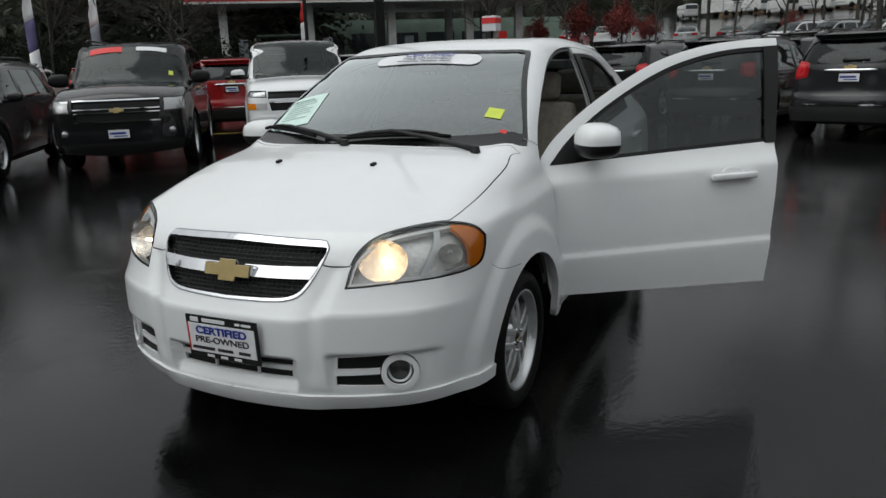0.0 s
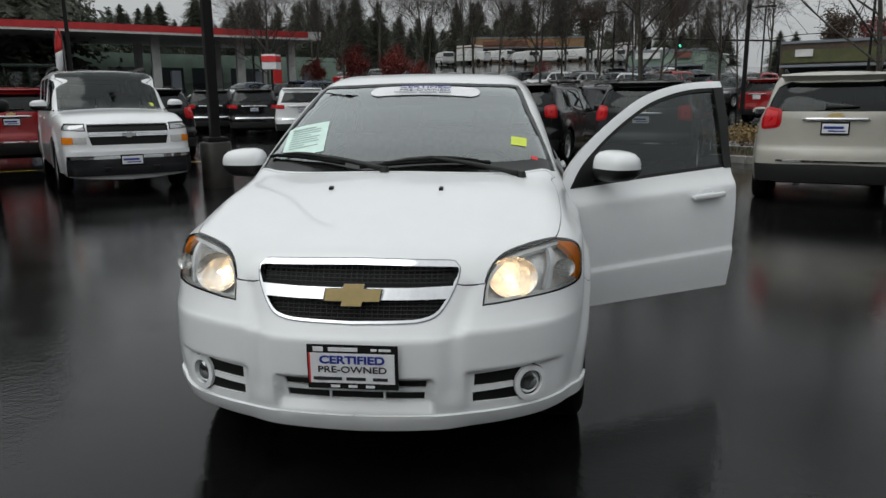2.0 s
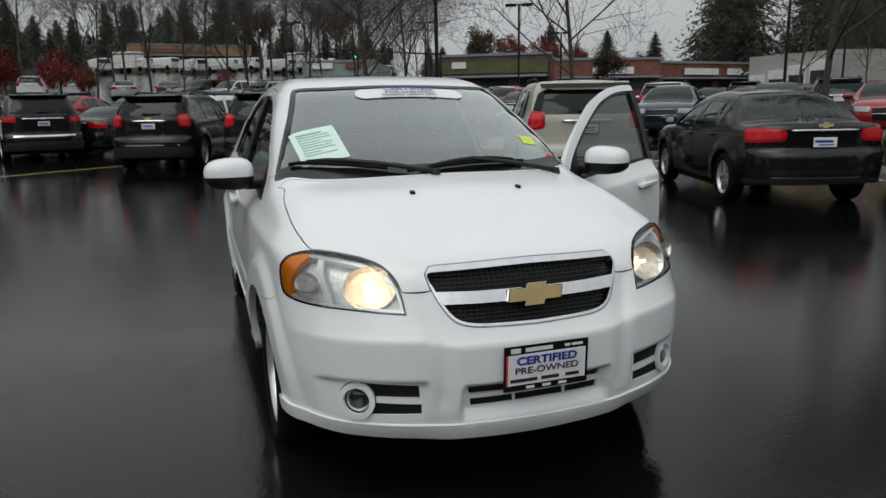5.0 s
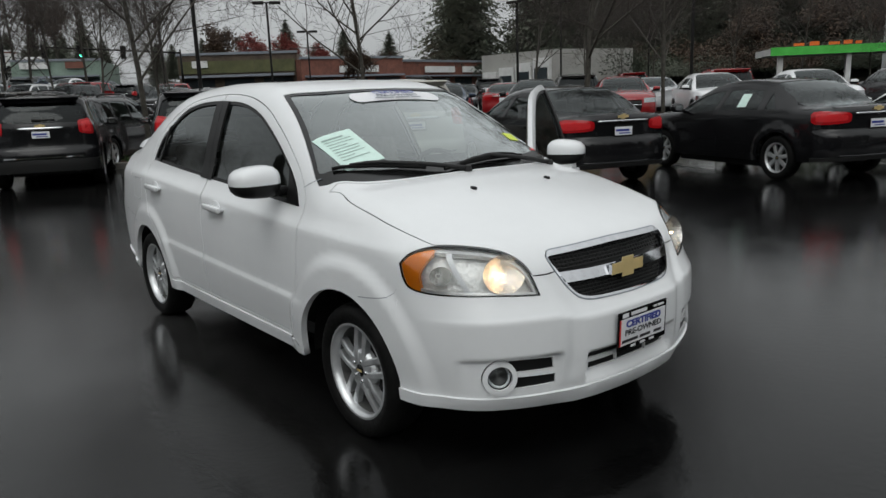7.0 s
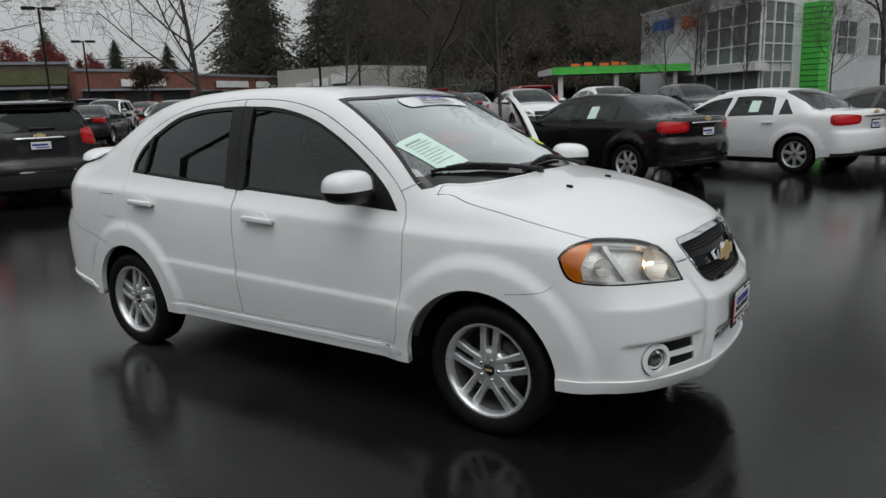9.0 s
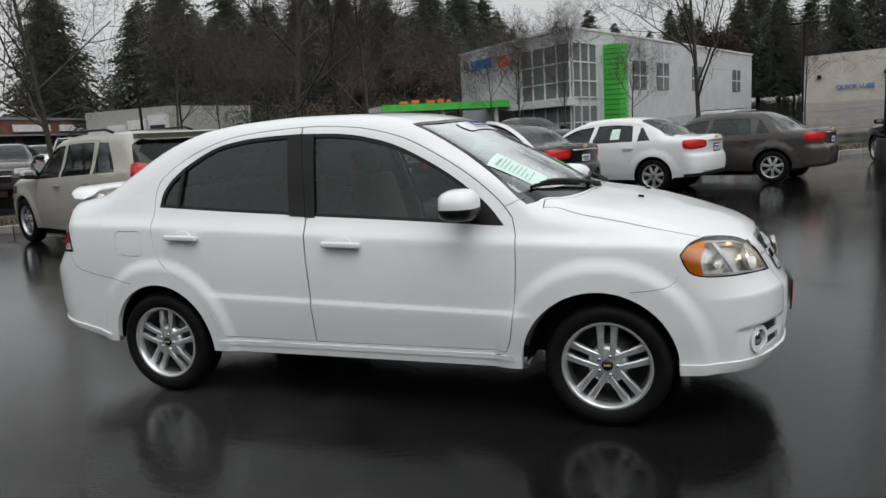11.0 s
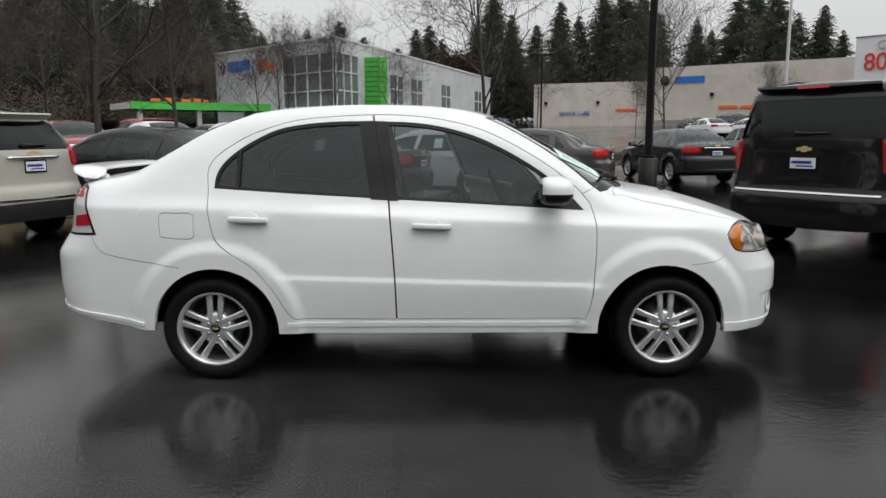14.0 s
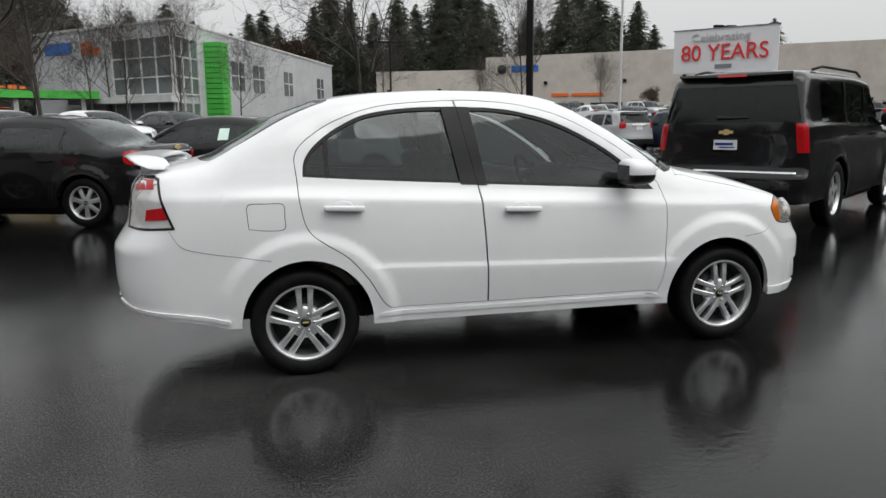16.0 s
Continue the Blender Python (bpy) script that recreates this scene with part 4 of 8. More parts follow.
    sheet("rear_bumper", panel(H, TAILD, tail_out, [tl, tl * np.array([-1, 1])], 0.04, rim=0.03), WHITE, car)
    for s in (1, -1):
        m = np.array([s, 1])
        t0 = sheet("tail_lamp", panel(H, TAILD, shrink(tl * m, 0.002), (), 0.04, off=-0.002, rim=0.02), CLEARLENS, car, "clear and red tail lamp")
        r1 = loop(curve([tz(70.5, 0.86), tz(68, 0.92), tz(60.5, 0.905), tz(60, 0.85), tz(70.5, 0.86)], 0.02, False)) * m
        r2 = loop(curve([tz(63, 1.01), tz(61.5, 1.055), tz(50, 1.055), tz(51, 1.0), tz(63, 1.01)], 0.02, False)) * m
        sheet("red_lens", [panel(H, TAILD, r, (), 0.04, off=0.001, rim=0.004) for r in (r1, r2)], REDLENS, t0)
        bd = panel(H, TAILD, shrink(tl * m, 0.001), [shrink(tl * m, 0.013)], 0.04, off=0.002, rim=0.01)
        sheet("lamp_seal", bd, SEAL, t0)
    # crease above the bumper skirt
    for s in (1, -1):
        lip = loop(curve([tz(90, 0.33), tz(72, 0.372), tz(45, 0.41), tz(0, 0.42), tz(0, 0.405), tz(45, 0.395), tz(72, 0.355), tz(90, 0.31), tz(90, 0.33)], 0.04, False)) * np.array([s, 1])
        sheet("bumper_lip", panel(H, TAILD, lip, (), 0.04, off=0.010, rim=0.012), WHITE, car)
        flip_ = loop(curve([nz(90, 0.316), nz(70, 0.310), nz(45, 0.306), nz(0, 0.303), nz(0, 0.240), nz(45, 0.250), nz(70, 0.262), nz(90, 0.268), nz(90, 0.316)], 0.03, False)) * np.array([s, 1])
        sheet("chin_lip", panel(H, NOSE, flip_, (), 0.03, off=0.010, rim=0.012), WHITE, car)

    # joint between fender and bumper
    for s, dom in ((1, LEFT), (-1, RIGHT)):
        jn = curve([(1.553, 0.712), (1.54, 0.683), (1.51, 0.663), (1.467, 0.654), (1.40, 0.645), (1.35, 0.641)], 0.02)
        sheet("panel_joint", panel(H, dom, loop(jn, (jn + np.array([0.001, 0.0034]))[::-1]), (), 0.03, off=0.0008, rim=0), GREYINK, car)
        ja = curve([(0.775, 1.017), (0.813, 1.035), (0.865, 1.057)], 0.02)
        sheet("panel_joint", panel(H, dom, loop(ja, (ja + np.array([-0.001, 0.0034]))[::-1]), (), 0.03, off=0.0008, rim=0), GREYINK, car)
        jr = curve([(-1.895, 0.80), (-1.86, 0.742), (-1.82, 0.708), (-1.70, 0.68), (-1.54, 0.655), (-1.40, 0.636)], 0.02)
        sheet("panel_joint", panel(H, dom, loop(jr, (jr + np.array([0.001, 0.0035]))[::-1]), (), 0.03, off=0.0008, rim=0), GREYINK, car)

    # boot spoiler: a wing on two feet
    wing = []
    ys = np.linspace(-0.60, 0.60, 25)
    ring_n = 12
    for y in ys:
        q = abs(y) / 0.60
        cz = 1.155 - 0.05 * max(0, (q - 0.72) / 0.28) ** 1.6
        cx = -2.075 + 0.12 * q ** 3
        kt = math.sqrt(max(0.02, 1 - max(0.0, (q - 0.86) / 0.14) ** 2))
        ch = 0.105 * (1 - 0.15 * q ** 4) * (0.35 + 0.65 * kt)
        for i in range(ring_n):
            a = 2 * math.pi * i / ring_n
            wing.append((cx + ch * math.cos(a), y, cz + 0.016 * kt * math.sin(a) + 0.18 * ch * (0.3 - math.cos(a)) * 0.4))
    wf = [(j * ring_n + i, j * ring_n + (i + 1) % ring_n, (j + 1) * ring_n + (i + 1) % ring_n, (j + 1) * ring_n + i) for j in range(len(ys) - 1) for i in range(ring_n)]
    wf += [tuple(range(ring_n)), tuple(range((len(ys) - 1) * ring_n, len(ys) * ring_n))[::-1]]
    sp = link_mesh("spoiler", wing, wf, WHITE, car, "white boot spoiler")
    for s in (1, -1):
        boxpart("spoiler_foot", (-1.985, s * 0.46, 1.10), (0.14, 0.06, 0.05), WHITE, sp, bevel=0.022)

    # grille: chrome surround, two black mesh fields, centre bar, badge
    g_all = loop(g_top, mir(g_top), mir(g_low[::-1]), g_low[::-1])
    gr = sheet("grille", panel(H, NOSE, shrink(g_all, 0.006), (), 0.03, off=-0.035, rim=0), TRIM, car, "black mesh grille in a chrome surround")
    g_hole = shrink(g_all, 0.0095)
    g_hole[:, 1] -= 0.009 * ease((g_hole[:, 1] - 0.75) / 0.04)
    sheet("grille_surround", panel(H, NOSE, shrink(g_all, 0.001), [g_hole], 0.02, off=0.003, rim=0.03), CHROME, gr)
    sheet("surround_gap", panel(H, NOSE, shrink(g_all, -0.003), [shrink(g_all, 0.001)], 0.03, off=0.0015, rim=0), GREYINK, gr)
    bar = loop(curve([at(-0.338, 0.741), at(-0.2, 0.737), at(0, 0.736), at(0.2, 0.737), at(0.338, 0.741), at(0.316, 0.701), at(0.2, 0.699), at(0, 0.698), at(-0.2, 0.699), at(-0.316, 0.701), at(-0.338, 0.741)], 0.02, False))
    sheet("grille_bar", panel(H, NOSE, bar, (), 0.025, off=0.006, rim=0.04), CHROME, gr)
    mesh_v, mesh_f = [], []
    for z in np.arange(0.636, 0.806, 0.0125):
        if 0.692 < z < 0.744:
            continue
        wy = 0.332 if z > 0.7 else 0.302 - 0.06 * (1 - (z - 0.63) / 0.07) ** 2
        pts = on(H, FRONT, [(y, z) for y in np.linspace(-wy, wy, 15)]) - np.array([0.02, 0, 0])
        v, f = tube(pts, [0.0028] * len(pts), 4)
        mesh_f += [tuple(a + len(mesh_v) for a in t) for t in f]
        mesh_v += v
    for y in np.arange(-0.32, 0.321, 0.02):
        for z0, z1 in ((0.636 + 0.055 * max(0, abs(y) - 0.23) / 0.09, 0.695), (0.745, 0.803)):
            pts = on(H, FRONT, [(y, z) for z in np.linspace(z0, z1, 4)]) - np.array([0.022, 0, 0])
            v, f = tube(pts, [0.0022] * len(pts), 4)
            mesh_f += [tuple(a + len(mesh_v) for a in t) for t in f]
            mesh_v += v
    link_mesh("grille_mesh", mesh_v, mesh_f, GRAIN, gr)
    p = on(H, FRONT, [(0, 0.718)])[0]
    fwd = Matrix(((0, 0, 1, 0), (1, 0, 0, 0), (0, 1, 0, 0), (0, 0, 0, 1)))
    bt = bowtie(gr, Matrix.Translation((p[0] + 0.012, 0, 0.718)) @ pose(0, 0, 0, 0, -8, 0) @ fwd, 0.198)
    rimb = bowtie(bt, pose(0, 0, -0.003), 0.208, CHROME)
    rimb.name = "badge_rim"
    tagged(rimb, "thin chrome badge edge")
    # dark backing of the lower openings and the cavity behind
    for sl in (lg_u, lg_l):
        sheet("lower_grille", panel(H, NOSE, shrink(sl, -0.002), (), 0.03, off=-0.010, rim=0), TRIM, car, "black lower intake slot")
    for y_ in (-0.086, 0.104):
        pr = on(H, FRONT, [(y_, 0.366)])[0]
        boxpart("intake_rib", (pr[0] - 0.004, y_, 0.366), (0.012, 0.008, 0.03), WHITE, car, bevel=0.002)
    for s in (1, -1):
        for sl in slots[s]:
            sheet("fog_recess", panel(H, NOSE, shrink(sl, -0.002), (), 0.03, off=-0.009, rim=0), TRIM, car)
        c0, ring = fog[s]
        P0, Pn = H.root(*NOSE.rays(np.array([c0])))[0], None
        Pn = H.normal(P0[None])[0]
        bez = sheet("fog_lamp", panel(H, NOSE, ring, [shrink(ring, 0.019)], 0.02, off=0.010, rim=0.014), WHITE, car, "round fog lamp in a white bezel")
        q = Vector(Pn).to_track_quat("Z", "Y").to_matrix().to_4x4()
        v, f = lathe([(0.0, 0.004), (0.02, 0.003), (0.036, -0.003), (0.044, -0.014)], 24, "z")
        ln = link_mesh("fog_lens", v, f, LENS, bez)
        ln.matrix_local = Matrix.Translation(P0 + Pn * 0.003) @ q
        v, f = lathe([(0.0, -0.04), (0.02, -0.034), (0.036, -0.018), (0.044, -0.012)], 24, "z")
        link_mesh("fog_reflector", v, f, DARKMETAL, bez).matrix_local = Matrix.Translation(P0 + Pn * 0.001) @ q
        # headlamp: lens, chrome bowl with reflectors, amber corner
        m = np.array([s, 1])
        h_out = hl * m
        lens = sheet("headlamp", panel(H, NOSE, shrink(h_out, 0.002), (), 0.03, off=0.001, rim=0), LENS, car, "clear headlamp with amber corner lens, lit")
        sheet("lamp_housing", panel(H, NOSE, shrink(h_out, -0.012), (), 0.02, off=-0.048, rim=0), REFLECT, lens)
        sheet("lamp_rim", panel(H, NOSE, shrink(h_out, 0.001), [shrink(h_out, 0.006)], 0.02, off=0.0, rim=0.006), SEAL, lens)
        sheet("lamp_wall", panel(H, NOSE, shrink(h_out, 0.0015), [shrink(h_out, 0.004)], 0.02, off=-0.002, rim=0.07), REFLECT, lens)
        sheet("lamp_bezel", panel(H, NOSE, shrink(h_out, 0.008), [shrink(h_out, 0.016)], 0.02, off=-0.010, rim=0.022), CLEARLENS, lens)
        am = loop(curve([nz(89.3, 0.80), nz(88, 0.752), nz(86, 0.718), nz(82.8, 0.706), nz(83.4, 0.77), nz(81.4, 0.848), nz(86.5, 0.838), nz(89.3, 0.80)], 0.012)) * m
        sheet("amber_lens", panel(H, NOSE, am, (), 0.02, off=-0.006, rim=0.02), AMBER, lens)
        div = loop(curve([nz(78.8, 0.848), nz(77.4, 0.848), nz(69.0, 0.700), nz(70.6, 0.700), nz(78.8, 0.848)], 0.02, False)) * m
        sheet("lamp_divider", panel(H, NOSE, div, (), 0.02, off=-0.012, rim=0.02), WHITECARD, lens)
        for (a, z), rr, lit in ((nz(61, 0.757), 0.088, True), (nz(77.6, 0.762), 0.042, False)):
            P0 = H.root(*NOSE.rays(np.array([(a * s, z)])))[0]
            Pn = (H.normal(P0[None])[0] + np.array([0.9, 0, 0]))
            Pn /= np.linalg.norm(Pn)
            q = Matrix.Translation(P0 - Pn * 0.046) @ Vector(Pn).to_track_quat("Z", "Y").to_matrix().to_4x4() @ Matrix.Diagonal((1, 0.82, 1, 1))
            v, f = lathe([(0.010, 0.0)] + [(rr * k_, 0.044 * k_ * k_) for k_ in (0.3, 0.5, 0.7, 0.85, 1.0)], 28, "z")
            link_mesh("reflector_bowl", v, f, BOWL, lens).matrix_local = q
            v, f = lathe([(0.0, 0.034), (0.008, 0.032), (0.011, 0.022), (0.008, 0.0)], 12, "z")
            link_mesh("bulb", [(a_ * 0.7, b_ * 0.7, c_) for a_, b_, c_ in v], f, BULB if lit else CLEARLENS, lens).matrix_local = q

    # front plate: card with the words that can be read, the rest as bars
    fx = on(H, FRONT, [(0.008, 0.49)])[0][0] + 0.012
    bm = bmesh.new()
    box(bm, 0, 0, 0, 0.312, 0.158, 0.008, 0.004)
    np_ = part("dealer_plate", bm, SEAL, car, "white dealer plate in a black frame")
    np_.matrix_local = Matrix.Translation((fx, 0.008, 0.488)) @ pose(0, 0, 0, 0, 2, 0) @ fwd
    bm = bmesh.new()
    box(bm, 0, -0.003, 0.005, 0.288, 0.106, 0.003)
    part("card", bm, WHITECARD, np_)
    text_part("word", "CERTIFIED", 0.038, BLUEINK, np_, pose(0, 0.026, 0.0075), squash=1.27, bold=0.0013)
    text_part("word", "PRE-OWNED", 0.032, BLACKINK, np_, pose(0, -0.008, 0.0075), squash=1.27, bold=0.0005)
    bm = bmesh.new()
    for x0, wd in ((-0.085, 0.098), (0.012, 0.066), (0.095, 0.05)):
        box(bm, x0, -0.040, 0.0075, wd, 0.011, 0.0015)
    part("small_print", bm, BLACKINK, np_)
    bm = bmesh.new()
    for x0, wd, hh_ in ((-0.115, 0.035, 0.016), (-0.03, 0.10, 0.013), (0.075, 0.02, 0.008), (0.112, 0.04, 0.008)):
        box(bm, x0, 0.064, 0.005, wd, hh_, 0.002)
    part("frame_print", bm, WHITECARD, np_)
    for x0 in (-0.06, 0.0, 0.06):
        boxpart("frame_mark", (x0, -0.068, 0.005), (0.03, 0.009, 0.002), WHITECARD, np_, bevel=0)
    # red edge stripe
    bm = bmesh.new()
    box(bm, -0.146, -0.003, 0.006, 0.006, 0.106, 0.002)
    part("edge_stripe", bm, REDMARK, np_)

    # windscreen stickers and wipers
    def glass_card(name, c, w, hgt, material, label, turn=0.0, off=-0.011, n=6, round_=False):
        """A card that follows the glass: c is its middle (x, y)."""
        p0 = on(H, TOP, [c])[0]
        nn = H.normal(p0[None])[0]
        yv = np.array([0, 1.0, 0]) - nn * nn[1]
        yv /= np.linalg.norm(yv)
        xv = np.cross(yv, nn)
        ct, st_ = math.cos(math.radians(turn)), math.sin(math.radians(turn))
        a, b = yv * ct + xv * st_, -yv * st_ + xv * ct
        if b[2] < 0:
            b = -b
        if round_:
            r0 = hgt / 2
            o2 = [(math.copysign(w / 2 - r0, math.cos(t)) + r0 * math.cos(t), r0 * math.sin(t)) for t in np.linspace(0, 2 * math.pi, 40, endpoint=False)]
        else:
            o2 = [(-w / 2, -hgt / 2), (w / 2, -hgt / 2), (w / 2, hgt / 2), (-w / 2, hgt / 2)]
        o3 = loop(curve([*o2, o2[0]], 0.03, False))
        tp = TOP.uv(np.array([p0 + a * u + b * v for u, v in o3]))
        return sheet(name, panel(H, TOP, tp, (), 0.04, off=off, rim=0.001), material, car, label), p0, a, b, nn
    ban, p0, a, b, nn = glass_card("window_banner", (0.425, 0.045), 0.58, 0.108, WHITECARD, "white oval windscreen banner with blue words", off=-0.002, round_=True)
    rot = Matrix((tuple(a), tuple(b), tuple(nn))).transposed().to_4x4()
    for wd, sz, dv, mt in (("CERTIFIED", 0.046, 0.026, BLUEINK), ("PRE-OWNED", 0.036, -0.012, GREYINK)):
        text_part("word", wd, sz, mt, ban, Matrix.Translation(p0 + nn * 0.0035 + b * dv) @ rot, squash=1.3)
    bm = bmesh.new()
    for x0, wd in ((-0.1, 0.12), (0.02, 0.09), (0.11, 0.06)):
        box(bm, x0, -0.039, 0, wd, 0.009, 0.001)
    part("small_print", bm, GREYINK, ban).matrix_local = Matrix.Translation(p0 + nn * 0.0035) @ rot
    sheet_, p0, a, b, nn = glass_card("window_sticker", (0.79, -0.505), 0.215, 0.285, PAPER, "pale green price sheet on the glass", turn=-6, off=-0.004)
    rot = Matrix((tuple(a), tuple(b), tuple(nn))).transposed().to_4x4()
    bm = bmesh.new()
    for i, wd in enumerate((0.12, 0.15, 0.15, 0.10, 0.15, 0.14, 0.15, 0.08, 0.15)):
        box(bm, -0.08 + wd / 2, 0.10 - i * 0.022, 0, wd, 0.005 if i else 0.012, 0.0006)
    part("small_print", bm, SHEETINK, sheet_).matrix_local = Matrix.Translation(p0 - nn * 0.0025) @ rot
    glass_card("yellow_note", (0.80, 0.545), 0.075, 0.075, YELLOWNOTE, "square yellow note on the glass", off=-0.004)
    glass_card("red_sticker", (0.895, 0.62), 0.03, 0.022, REDMARK, "small red sticker behind the glass", off=-0.0035)
    for piv, a, b in (((1.112, -0.05), (0.885, -0.655), (1.045, -0.25)), ((1.072, 0.56), (1.085, -0.17), (1.005, 0.42))):
        ln = on(H, TOP, [(a[0] + (b[0] - a[0]) * t, a[1] + (b[1] - a[1]) * t) for t in np.linspace(0, 1, 12)]) + np.array([0, 0, 0.012])
        mid = ln[6] + np.array([0, 0, 0.018])
        p0 = on(H, TOP, [piv])[0] + np.array([0, 0, 0.012])
        arm = [p0 + (mid - p0) * t + np.array([0, 0, 0.006 * math.sin(math.pi * t)]) for t in np.linspace(0, 1, 8)]
        v, f = tube(arm, np.linspace(0.013, 0.008, 8), 6)
        wp = link_mesh("wiper", v, f, GRAIN, car, "black windscreen wiper")
        v, f = tube(ln, [0.009] * 12, 5)
        link_mesh("blade", v, f, RUBBER, wp)
        v, f = tube([ln[2] + np.array([0, 0, 0.008]), ln[4] + np.array([0, 0, 0.016]), mid, ln[8] + np.array([0, 0, 0.016]), ln[10] + np.array([0, 0, 0.008])], [0.006, 0.008, 0.010, 0.008, 0.006], 5)
        link_mesh("bridge", v, f, GRAIN, wp)
        bm = bmesh.new()
        bmesh.ops.create_cone(bm, cap_ends=True, segments=14, radius1=0.022, radius2=0.016, depth=0.026)
        part("pivot", bm, GRAIN, wp).matrix_local = Matrix.Translation(p0)

    # wheels, wells, floor
    st5 = (5, 0.023, 0.030, 0.036)
    nut = None
    for x in (1.24, -1.24):
        for s in (1, -1):
            wh = wheel(car, x, s * 0.735, 0.288, 0.185, 0.207, st5, s)
            for i in range(5):
                if nut is None:
                    v, f = lathe([(0.0, 0.067), (0.007, 0.067), (0.009, 0.063), (0.009, 0.04)], 8)
                    nut_ob = link_mesh("wheel_nut", v, f, CHROME, wh)
                    nut = nut_ob.data
                else:
                    nut_ob = new("wheel_nut", nut)
                    nut_ob.parent = wh
                a_n = 2 * math.pi * i / 5
                nut_ob.matrix_local = pose(0.045 * math.cos(a_n), 0, 0.045 * math.sin(a_n))
            v, f = [], []
            for j, yy in enumerate((0.45, 0.80)):
                for i in range(17):
                    t = math.pi * i / 16
                    v.append((x - 0.02 + 0.352 * math.cos(t), s * yy, 0.285 + 0.352 * math.sin(t)))
            f = [(i, i + 1, 17 + i + 1, 17 + i) for i in range(16)] + [tuple(range(17))]
            link_mesh("wheel_well", v, f, TRIM, car, smooth=False)
    bm = bmesh.new()
    box(bm, 0, 0, 0.29, 1.72, 1.3, 0.06)
    box(bm, 1.62, 0, 0.28, 0.3, 1.1, 0.06)
    box(bm, 0, 0, 0.26, 3.4, 0.9, 0.05)
    box(bm, -1.85, 0, 0.36, 0.42, 1.2, 0.06)
    # axle beam, lower arms, silencer and tank
    box(bm, -1.24, 0, 0.26, 0.16, 1.2, 0.12, 0.03)
    box(bm, 1.24, 0, 0.25, 0.3, 1.2, 0.10, 0.03)
    box(bm, -1.72, -0.05, 0.34, 0.32, 0.6, 0.14, 0.06)
    box(bm, -0.85, 0.1, 0.24, 0.45, 1.0, 0.12, 0.05)
    part("underbody", bm, TRIM, car)
    # cabin
    bm = bmesh.new()
    box(bm, 0.78, 0, 0.84, 0.46, 1.34, 0.26, 0.08)
    dash = part("dashboard", bm, DASH, car, "dark grey dashboard", True)
    bm = bmesh.new()
    box(bm, 0.60, 0.36, 0.97, 0.16, 0.4, 0.12, 0.05)
    part("instrument_hood", bm, DASH, dash, smooth=True)
    v, f = tube([(0.19 * math.cos(t) * 0, 0.185 * math.cos(t), 0.185 * math.sin(t)) for t in np.linspace(0, 2 * math.pi, 29)], [0.015] * 29, 8, False)
    sw = link_mesh("steering_wheel", v, f, DASH, car, "dark steering wheel")
    sw.matrix_local = pose(0.42, 0.36, 0.92, 0, -24, 0)
    bm = bmesh.new()
    box(bm, 0.02, 0, 0, 0.05, 0.15, 0.12, 0.02)
    box(bm, 0.015, 0, 0, 0.02, 0.36, 0.03, 0.008)
    part("wheel_hub", bm, DASH, sw)
    for nm, x, ys_, w in (("front_seat", -0.12, (0.36, -0.36), 0.5), ("rear_seat", -0.98, (0.0,), 1.22)):
        for y in ys_:
            bm = bmesh.new()
            box(bm, x + 0.1, y, 0.50, 0.52, w, 0.16, 0.06)
            se = part(nm, bm, SEAT, car, "beige cloth seat", True)
            bm = bmesh.new()
            box(bm, 0, 0, 0, 0.14, w * 0.96, 0.62, 0.06)
            part("backrest", bm, SEAT, se, smooth=True).matrix_local = pose(x - 0.22, y, 0.84, 0, -16, 0)
            for hy in ((0,) if w < 1 else (-0.35, 0.35)):
                bm = bmesh.new()
                box(bm, 0, 0, 0, 0.09, 0.26, 0.17, 0.04)
                part("headrest", bm, SEAT, se, smooth=True).matrix_local = pose(x - 0.34, y + hy, 1.23, 0, -12, 0)
    bm = bmesh.new()
    box(bm, 0.33, 0, 1.375, 0.03, 0.22, 0.06, 0.015)
    part("rear_view_mirror", bm, TRIM, car)
    bm = bmesh.new()
    box(bm, -1.42, 0, 1.02, 0.4, 1.2, 0.03)
    part("parcel_shelf", bm, DASH, car)
    return car


white_sedan()


